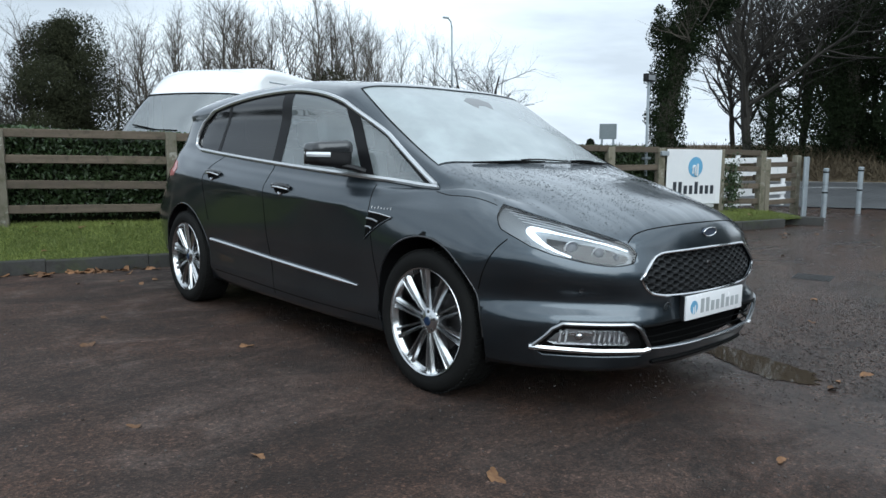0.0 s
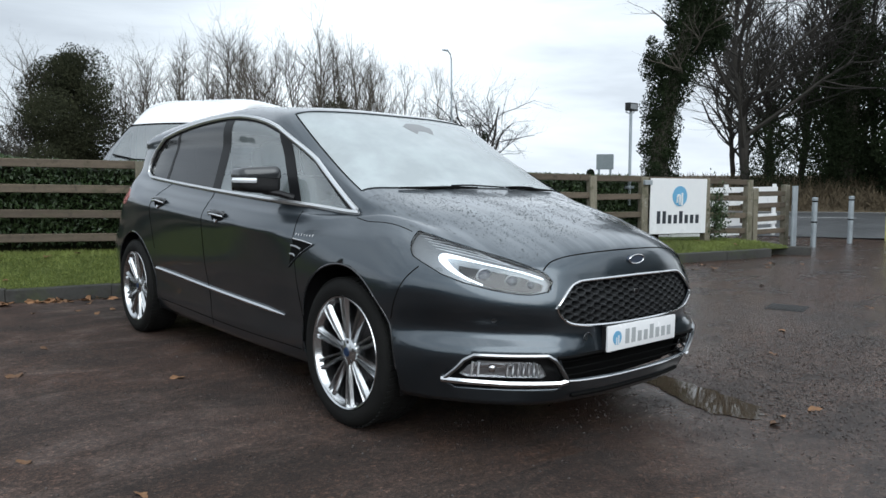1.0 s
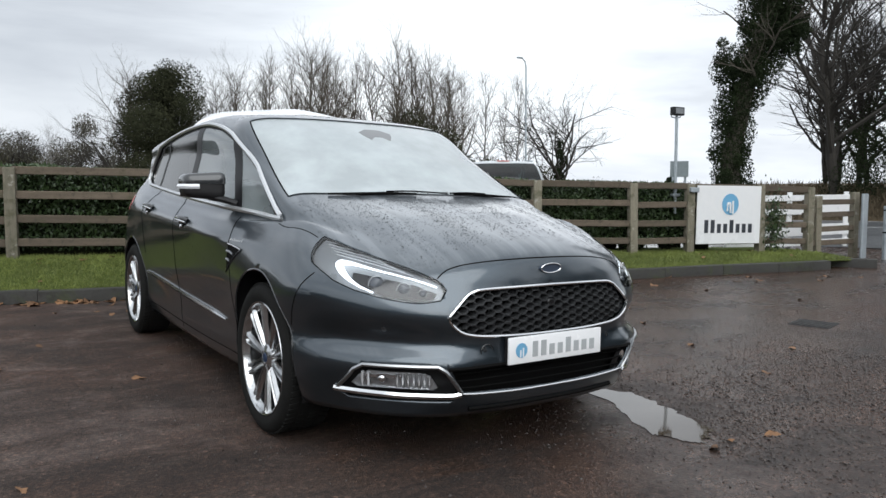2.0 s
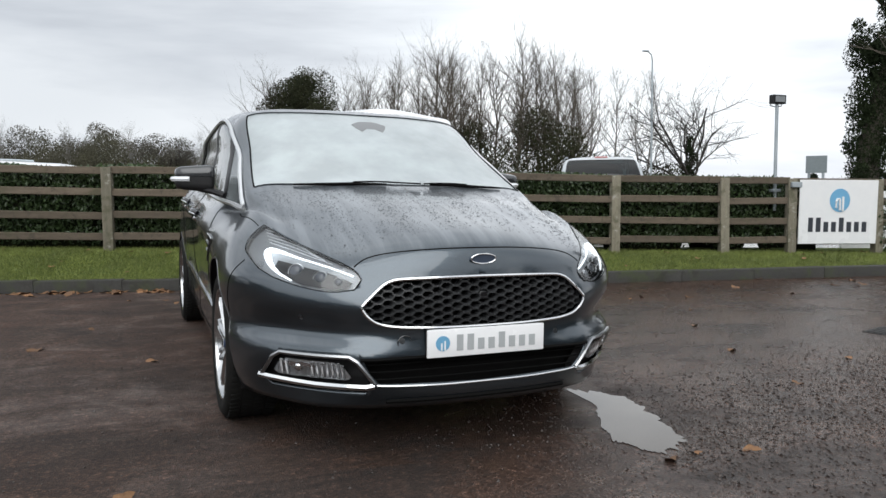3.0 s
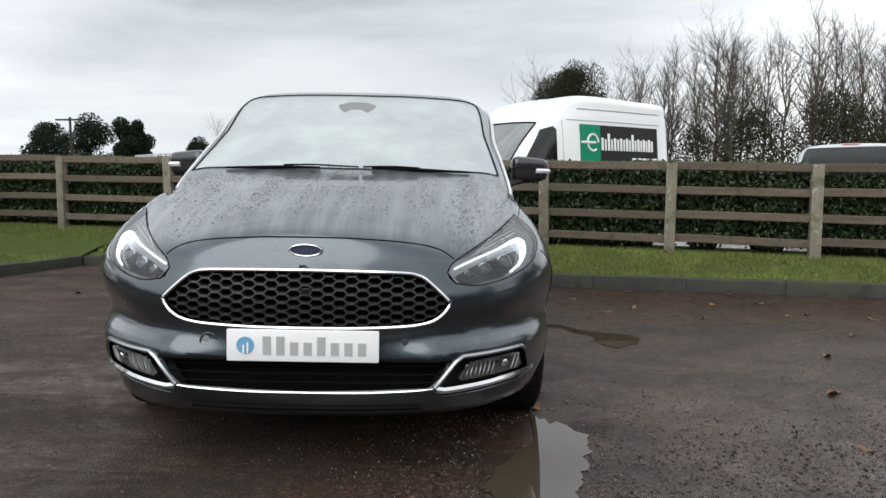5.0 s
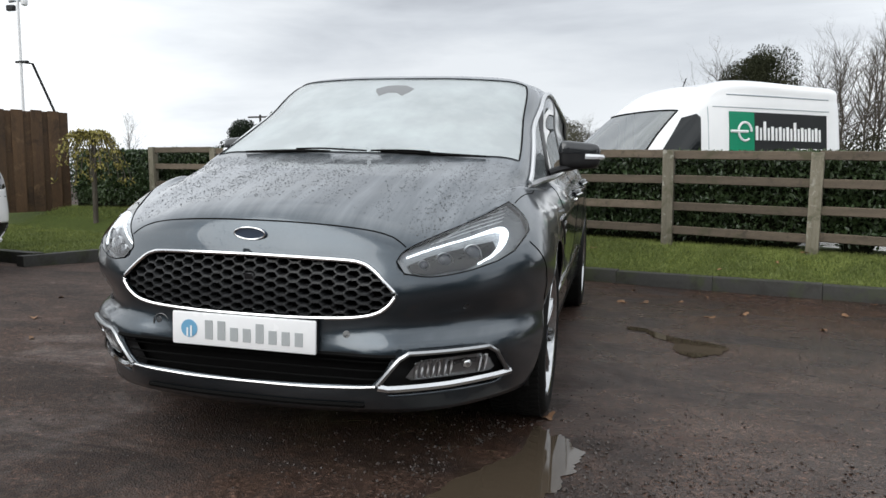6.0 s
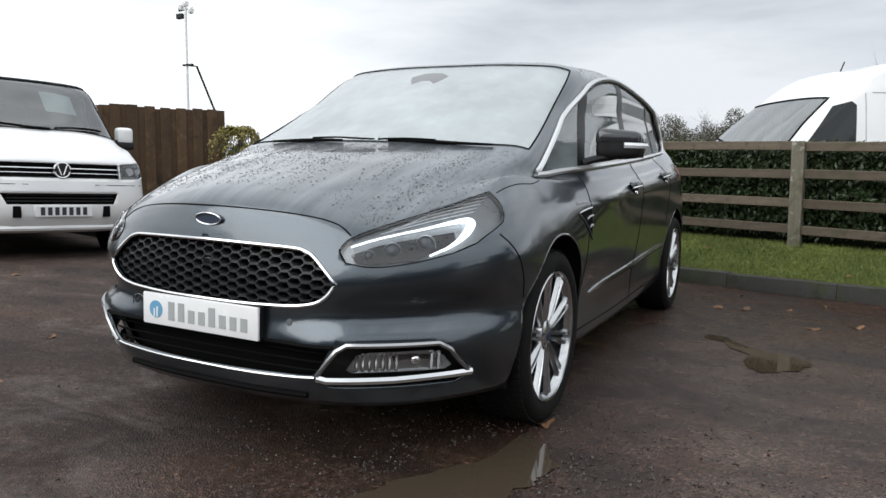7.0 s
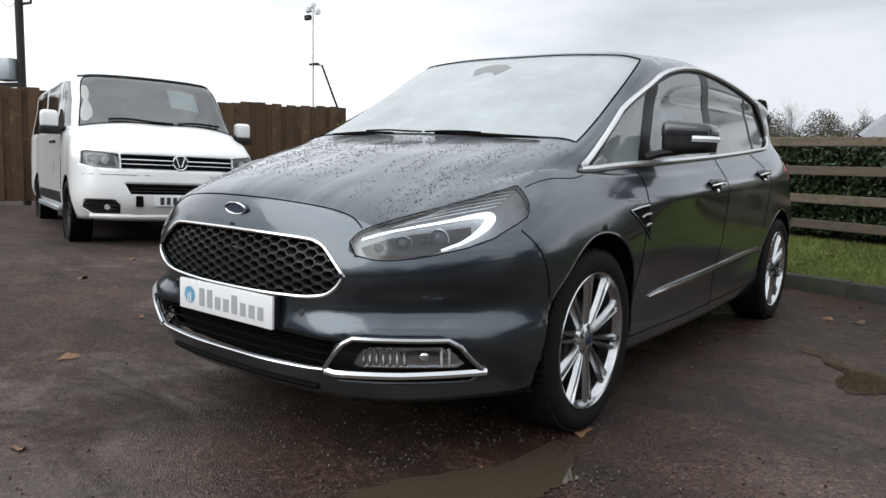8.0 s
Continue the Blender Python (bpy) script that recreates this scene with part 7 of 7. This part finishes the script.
for s in (1, -1):
    zone_mesh((GLASS,), "door_window", m_glass_dark, -.002, "", lambda c, s=s: c.x * s > 0, hire)
    panel = part("livery_panel", patch([(1.52, 1.40), (3.45, 1.40), (3.45, 1.98), (1.52, 1.98)], lambda y, z, out, s=s: on_side(y, z, out, s), .004, 0), m_livery, hire, "black livery panel with white lettering bars")
    part("livery_block", patch([(1.52, 1.40), (1.98, 1.40), (1.98, 1.98), (1.52, 1.98)], lambda y, z, out, s=s: on_side(y, z, out, s), .008, 0), m_green, panel, "green livery block")
    strip("livery_bar", [on_side(y, 1.70, .012, s) for y in (1.54, 1.85)], .022, m_white, panel)
    strip("livery_ring", [on_side(1.80 + .12 * math.cos(a), 1.70 + .13 * math.sin(a), .012, s) for a in [k * math.tau / 20 for k in range(18)]], .018, m_white, panel)
    for k in range(9):
        y = 2.02 + .15 * k
        tall = k in (1, 5)
        strip("lettering_bar", [on_side(y, 1.58, .012, s), on_side(y, 1.85 if tall else 1.78, .012, s)], .022, m_white, panel)
        strip("lettering_bar", [on_side(y + .075, 1.58, .012, s), on_side(y + .075, 1.76, .012, s)], .017, m_white, panel)
    for k in range(5):
        strip("small_lettering_bar", [on_side(2.75 + .14 * k, 1.45, .012, s), on_side(2.83 + .14 * k, 1.45, .012, s)], .022, m_white, panel)
    # grey strips paint the shading of creases in the white side
    strip("body_crease_shade", [on_side(y, 2.04, .002, s) for y in [1.25 + .25 * k for k in range(10)]], .007, m_galv, hire)
    strip("roof_crease_shade", [on_side(y, 2.22, .002, s) for y in [1.5 + .25 * k for k in range(9)]], .010, m_galv, hire)
    strip("door_gap", [on_side(1.16, z, .001, s) for z in (1.0, 1.4, 1.9, 2.03)], .007, m_galv, hire)
strip("wiper", [on_top(x, y, .02) for x, y in ((-.55, .06), (-.1, -.1), (.25, -.12))], .012, m_gap, hire)
strip("aerial", [on_top(.1, 1.42, -.01), on_top(.1, 1.42, 0) + Vector((0, .06, .13))], .008, m_gap, hire)
for sx in (1, -1):
    for wy in (0, 2.9):
        plain_wheel(hire, sx * .86, wy, .34, sx, m_galv)
hull.free()


def estate_car(name, m, paint, label, width=.84, height=1.62, length=4.4, rear_glass=True):
    """A parked car of which little but the roof and glass shows over the hedge."""
    w, h = width, height
    lines = []
    lines.append(("underside", (0, .5 * w, .92 * w, w, w, w, .92 * w, 0), (-.1, -.08, .05, .4, 2, length - .5, length - .05, length), (.3,) * 8))
    lines.append(("waist", (0, .55 * w, .98 * w, 1.06 * w, 1.06 * w, 1.06 * w, .98 * w, 0), (-.18, -.16, 0, .4, 2, length - .4, length, length + .08), (.62,) * 8))
    lines.append(("belt", (0, .55 * w, .95 * w, 1.0 * w, 1.02 * w, 1.0 * w, .9 * w, 0), (-.12, -.10, .04, .4, 2, length - 1.2, length - 1.0, length - .95), (h * .62,) * 8))
    lines.append(("glass", (0, .5 * w, .86 * w, .90 * w, .92 * w, .90 * w, .8 * w, 0), (.06, .08, .16, .45, 2, length - 1.6, length - 1.45, length - 1.4), (h * .82,) * 8))
    lines.append(("rail", (0, .48 * w, .76 * w, .80 * w, .82 * w, .80 * w, .7 * w, 0), (.30, .32, .38, .6, 2, length - 1.9, length - 1.8, length - 1.75), (h * .955, h * .955, h * .95, h * .95, h * .96, h * .94, h * .94, h * .94)))
    lines.append(("ridge", (0,) * 8, (.5, .5, .55, .8, 2, length - 2.1, length - 2.0, length - 1.95), (h * .985, h * .985, h * .986, h * .99, h, h * .975, h * .97, h * .97)))
    global hull, TREE, tag_col, tag_row, zone, NET
    hull, TREE, tag_col, tag_row, zone, NET = open_hull(lines, 18)
    root = thing(name, m, label, "car")
    for f in hull.faces:
        if 2.12 < f[tag_row] < 3.92 and (f[tag_col] < 1.9 or 2.3 < f[tag_col] < 5.4 or f[tag_col] > 6.1):
            f[zone] = SCREEN
    zone_mesh((0,), "body", paint, parent=root)
    zone_mesh((SCREEN,), "window", m_glass_dark if not rear_glass else m_rear_screen, -.002, parent=root)
    # dark box added as the shade inside the cabin
    part("cabin_shade", box_bm(-.7 * w, .7 * w, .5, length - 1.3, .4, h * .66), m_trim_dark, root)
    strip("high_brake_lamp", [on_top(x, .36, .01) for x in (-.12, 0, .12)], .014, m_tail, root)
    for sx in (1, -1):
        strip("roof_rail", [(sx * .74 * w, y, h * .985 + .03 * math.sin(math.pi * (y - .6) / (length - 2.7))) for y in [.6 + (length - 2.7) * k / 8 for k in range(9)]], .014, m_galv, root)
        for wy in (.75, length - .8):
            plain_wheel(root, sx * w * .93, wy, .34, sx, m_galv)
    hull.free()
    return root


estate_car("silver_car", Matrix.Translation((6.86, 7.80, -.02)) @ pose(0, 0, 0, 0, 0, -30), m_suv, "silver-blue car parked beyond the hedge, rear window showing", height=1.70)
estate_car("pale_car", Matrix.Translation((-4.6, 8.4, .04)) @ pose(0, 0, 0, 0, 0, -100), m_van_white, "pale car parked beyond the hedge, only its roof showing", height=1.50)

# ---- board fence, mast, poles ----
board_fence = thing("board_fence", Matrix.Identity(4), "tall dark brown close-boarded timber fence", "fence")
B0, B1 = Vector((-8.56, 8.16)), Vector((-11.9, 1.9))
run = (B1 - B0)
turn_b = math.degrees(math.atan2(run.y, run.x))
n_boards = int(run.length / .145)
for k in range(n_boards):
    f = (k + .5) / n_boards
    p = B0 + run * f
    zb = .46 - .16 * f
    zt = 2.20 + .06 * f + random.uniform(-.022, .022) + .02 * math.sin(k * .7)
    ob = part("board", box_bm(-.092, .092, -.011, .011, zb, zt, bevel=.003), m_board, board_fence)
    ob.matrix_world = Matrix.Translation((p.x, p.y, 0)) @ pose(0, 0, 0, 0, random.uniform(-.4, .4), turn_b) @ Matrix.Translation((0, .013 if k % 2 else -.013, 0))
for z in (.75, 1.9):
    bm = box_bm(0, run.length, -.11, -.03, z - .04, z + .04)
    ob = part("back_rail", bm, m_board, board_fence)
    ob.matrix_world = Matrix.Translation((B0.x, B0.y, 0)) @ pose(0, 0, 0, 0, 0, turn_b)
mast = thing("camera_mast", Matrix.Translation((-9.31, 7.97, .4)), "tall white mast with security cameras and a floodlight", "mast")
part("pole", tube_bm([(0, 0, 0), (0, 0, 3.92)], lambda f: .032 - .008 * f, 12), m_white, mast)
part("stay", tube_bm([(.0, 0, 2.72), (.14, .12, 2.70), (.42, .34, 1.75)], .022, 8), m_black, mast)
part("stay_bracket", box_bm(-.10, .16, -.03, .03, 2.70, 2.74, bevel=.006), m_black, mast)
part("foot_clamp", box_bm(-.18, .55, -.05, .05, 1.74, 1.80, bevel=.01), m_black, mast)
part("floodlight", box_bm(-.22, -.06, -.05, .03, 3.62, 3.72, bevel=.012), m_black, mast)
for sx, z in ((.14, 3.76), (.0, 3.90), (-.13, 3.84)):
    cam_unit = part("dome_camera", lathe_bm([(0, z - .07), (.05, z - .05), (.062, z), (.055, z + .04), (.02, z + .06), (0, z + .06)], 16, "z"), m_white, mast)
    cam_unit.matrix_local = Matrix.Translation((sx, 0, 0))
part("cross_arm", tube_bm([(-.18, 0, 3.78), (.18, 0, 3.80)], .018, 8), m_galv, mast)

utility = thing("utility_pole", Matrix.Translation((-12.13, 3.49, .2)) @ pose(0, 0, 0, 0, 0, 25), "dark wooden utility pole with a grey transformer", "pole")
m_pole = varied("tarred_pole_wood", (0.022, 0.020, 0.018), (0.05, 0.045, 0.04), 3, 0.9, 1.0, 30, 0.5, 0.01, (5, 5, 1))
part("pole", tube_bm([(0, 0, 0), (0, 0, 5.4)], .07, 12), m_pole, utility)
part("transformer", box_bm(-.42, -.06, -.22, .10, 2.26, 2.66, bevel=.04, segments=2), m_galv, utility)
part("transformer_bracket", box_bm(-.40, .08, -.1, .0, 2.15, 2.23, bevel=.008), m_black, utility)
for z, x in ((3.9, .2), (3.62, .26), (4.05, -.2)):
    part("insulator", tube_bm([(0, 0, z), (x, 0, z + .02), (x, 0, z + .10)], .025, 8), m_pole, utility)
for k, (a, b) in enumerate((((.2, 0, 4.0), (-9, 9, 6.4)), ((-.2, 0, 4.15), (-12, 7, 7.0)))):
    pts = [Vector(a).lerp(Vector(b), f) + Vector((0, 0, -.5 * math.sin(math.pi * f))) for f in [i / 14 for i in range(15)]]
    part("wire", tube_bm(pts, .006, 5), m_pole, utility)
far_pole = thing("distant_pole", Matrix.Translation((-17.4, 32.3, 0)), "distant utility pole with a cross arm", "pole")
part("pole", tube_bm([(0, 0, 0), (0, 0, 4.5)], .06, 8), m_pole, far_pole)
part("cross_arm", box_bm(-.7, .7, -.04, .04, 4.34, 4.42), m_pole, far_pole)

lamp_post = thing("street_lamp", Matrix.Translation((20.7, 23.4, -.05)), "tall slim grey street lamp in the distance", "street lamp")
part("column", tube_bm([(0, 0, 0), (0, 0, 4.0), (0, 0, 6.8), (-.06, 0, 7.05), (-.25, 0, 7.2)], lambda f: .05 - .022 * f, 8), m_galv, lamp_post)
part("lantern", box_bm(-.55, -.22, -.06, .06, 7.16, 7.24, bevel=.02), m_galv, lamp_post)
rs = thing("road_sign", Matrix.Translation((18.6, 12.9, -.05)) @ pose(0, 0, 0, 0, 0, -48), "grey back of a roadside direction sign", "road sign")
m_signback = varied("grey_sign_back", (0.16, 0.19, 0.20), (0.22, 0.25, 0.26), 2, 0.5, 0.6)
part("panel", box_bm(-.30, .30, -.02, .02, 1.48, 2.02, bevel=.01), m_signback, rs)
for x in (-.2, .2):
    part("sign_post", tube_bm([(x, .05, 0), (x, .05, 2.0)], .04, 8), m_galv, rs)

# ---- things on the ground ----
def blob(name, outline, mat, label, category, lift=.004):
    pts = curve(outline, 22, True)
    bm = bmesh.new()
    cx, cy = sum(p[0] for p in pts) / len(pts), sum(p[1] for p in pts) / len(pts)
    ring = []
    for i, (x, y) in enumerate(pts):
        f = 1 + .16 * noise.noise(Vector((x * 8, y * 8, 2.0))) + .10 * noise.noise(Vector((x * 24, y * 24, 5.0))) + .06 * noise.noise(Vector((x * 70, y * 70, 7.0)))
        px, py = cx + (x - cx) * f, cy + (y - cy) * f
        ring.append(bm.verts.new((px, py, yard_z(px, py) + lift)))
    mid = bm.verts.new((cx, cy, yard_z(cx, cy) + lift))
    for i in range(len(ring)):
        bm.faces.new((ring[i], ring[(i + 1) % len(ring)], mid))
    return tagged(part(name, bm, mat, angle=180), label, category, "puddles" if category == "puddle" else "")


blob("puddle", [(.90, -.18), (1.00, -.30), (1.10, -.46), (1.04, -.72), (.97, -.95), (.90, -1.14), (.74, -1.20), (.62, -1.05), (.66, -.90), (.74, -.72), (.86, -.52), (.88, -.35)], m_water, "shallow muddy puddle reflecting the pale sky", "puddle")
blob("puddle", [(1.42, 1.98), (1.58, 1.80), (1.86, 1.64), (1.84, 1.45), (1.66, 1.26), (1.55, 1.42), (1.56, 1.62), (1.44, 1.78)], m_water, "shallow muddy puddle with a gritty edge", "puddle")
blob("puddle", [(1.30, 2.06), (1.42, 2.02), (1.40, 1.93), (1.28, 1.96)], m_water, "small muddy puddle beside the car", "puddle")
cover = thing("drain_cover", Matrix.Translation((4.05, .12, yard_z(4.05, .12))) @ pose(0, 0, 0, 0, 0, 12) @ Matrix.Scale(.66, 4), "dark iron drain cover set in the tarmac", "drain cover")
m_iron = varied("wet_cast_iron", (0.012, 0.012, 0.012), (0.035, 0.033, 0.032), 20, 0.35, 0.55, 80, 0.4, 0.004, metal=0.5)
part("frame", box_bm(-.25, .25, -.25, .25, -.05, .006, bevel=.004), m_iron, cover)
for k in range(7):
    part("bar", box_bm(-.21, .21, -.215 + .065 * k, -.180 + .065 * k, .006, .013, bevel=.003), m_iron, cover)

leaf_shapes = []
for k in range(4):
    r = random.Random(100 + k)
    bm = bmesh.new()
    pts = []
    for i in range(14):
        a = i * math.tau / 14
        rad = (.036 + .016 * math.cos(a) ** 2) * (1 + .28 * math.sin(3 * a + k) + r.uniform(-.12, .12))
        pts.append((rad * math.cos(a) * 1.25, rad * math.sin(a) * .85, .006 + .010 * math.sin(2 * a + k) + r.uniform(0, .006)))
    ring = [bm.verts.new(p) for p in pts]
    c = bm.verts.new((0, 0, .004))
    for i in range(14):
        bm.faces.new((ring[i], ring[(i + 1) % 14], c))
    add_tube(bm, [(.04, 0, .006), (.075, .01, .010)], .0018, 4)
    leaf_shapes.append(finish(bm, "fallen_leaf", m_dead))


def fallen(x, y, z, size=1.0):
    ob = new("fallen_leaf", random.choice(leaf_shapes))
    ob.matrix_world = Matrix.Translation((x, y, z + .002)) @ pose(0, 0, 0, random.uniform(-14, 14), random.uniform(-14, 14), random.uniform(0, 360)) @ Matrix.Scale(size * random.uniform(.45, .85), 4)
    tagged(ob, "curled brown fallen leaf on the wet tarmac", "leaf", "fallen leaves")


random.seed(12)
for k in range(70):
    s = random.uniform(-3.2, -.2)
    n = -.92 - abs(random.gauss(0, .14))
    p = along(s, n)
    fallen(p.x, p.y, yard_z(p.x, p.y), 1.5)
for k in range(36):
    s = random.uniform(-3.0, 9.3)
    p = along(s, random.uniform(-2.2, -.95))
    fallen(p.x, p.y, yard_z(p.x, p.y), .9)
for x, y in ((-1.55, -1.15), (-1.9, -.2), (-2.15, .4), (-1.35, -.9), (-2.6, .9), (-1.2, 1.3), (-1.9, 1.9), (-1.6, 2.6), (-2.3, 2.9), (-3.0, 1.6), (-2.9, 3.3), (2.2, -.6), (2.5, .2), (3.0, -.3), (2.9, 1.0), (3.4, 1.6), (1.1, -1.3), (.85, -1.25), (.70, -1.28), (4.6, -.4), (5.2, .9), (-.4, -1.5), (-1.0, -1.9), (-.2, -2.1), (1.9, 2.6), (2.6, 2.3), (3.9, 2.2), (-3.4, .2), (-4.1, 1.0)):
    fallen(x, y, yard_z(x, y), 1.0)
for k in range(30):
    s = random.uniform(-3.0, 9.0)
    n = random.uniform(-.7, -.1)
    p = along(s, n)
    fallen(p.x, p.y, verge_z(s, n) + .03, .8)

big_leaf = new("fallen_leaf", leaf_shapes[2])
big_leaf.matrix_world = Matrix.Translation((.935, -.075, yard_z(.935, -.075) + .003)) @ pose(0, 0, 0, 4, -6, 70) @ Matrix.Scale(.62, 4)
tagged(big_leaf, "pale yellow-brown fallen leaf by the front tyre", "leaf", "fallen leaves")

# loose grit round the puddles
gr = np.random.default_rng(33)
n = 15000
coarse = 6500
gx = np.concatenate([gr.normal(.80, .34, n // 8), gr.uniform(-4.0, 6.0, n - n // 8), .7 + 2.6 * gr.uniform(0, 1, coarse) ** 1.2])
gy = np.concatenate([gr.normal(-.80, .42, n // 8), gr.uniform(-3.6, 3.6, n - n // 8), gr.normal(-1.05, .50, coarse)])
size = np.concatenate([np.ones(n), np.full(coarse, 1.35)])
dry = (gx - .86 - .22 * (gy + .7)) ** 2 / .20 ** 2 + (gy + .69) ** 2 / .56 ** 2 > 1      # none afloat on the big puddle
gx, gy, size = gx[dry], gy[dry], size[dry]
n = len(gx)
gz = np.array([yard_z(a, b) + .001 for a, b in zip(gx, gy)])
grit = scatter("loose_grit", np.stack([gx, gy, gz], -1), size * gr.uniform(.004, .014, n) * gr.uniform(.45, 1.2, n), random_turns(gr, n, .5), varied("brown_grit", (0.018, 0.013, 0.011), (0.085, 0.068, 0.060), 40, 0.3, 0.6), shape=((.5, .2, 0), (-.3, .5, 0), (-.5, -.2, 0), (.2, -.5, 0), (0, 0, .5)), faces=((0, 1, 4), (1, 2, 4), (2, 3, 4), (3, 0, 4)))
tagged(grit, "loose brown grit scattered on the wet tarmac", "grit", kind="stuff")
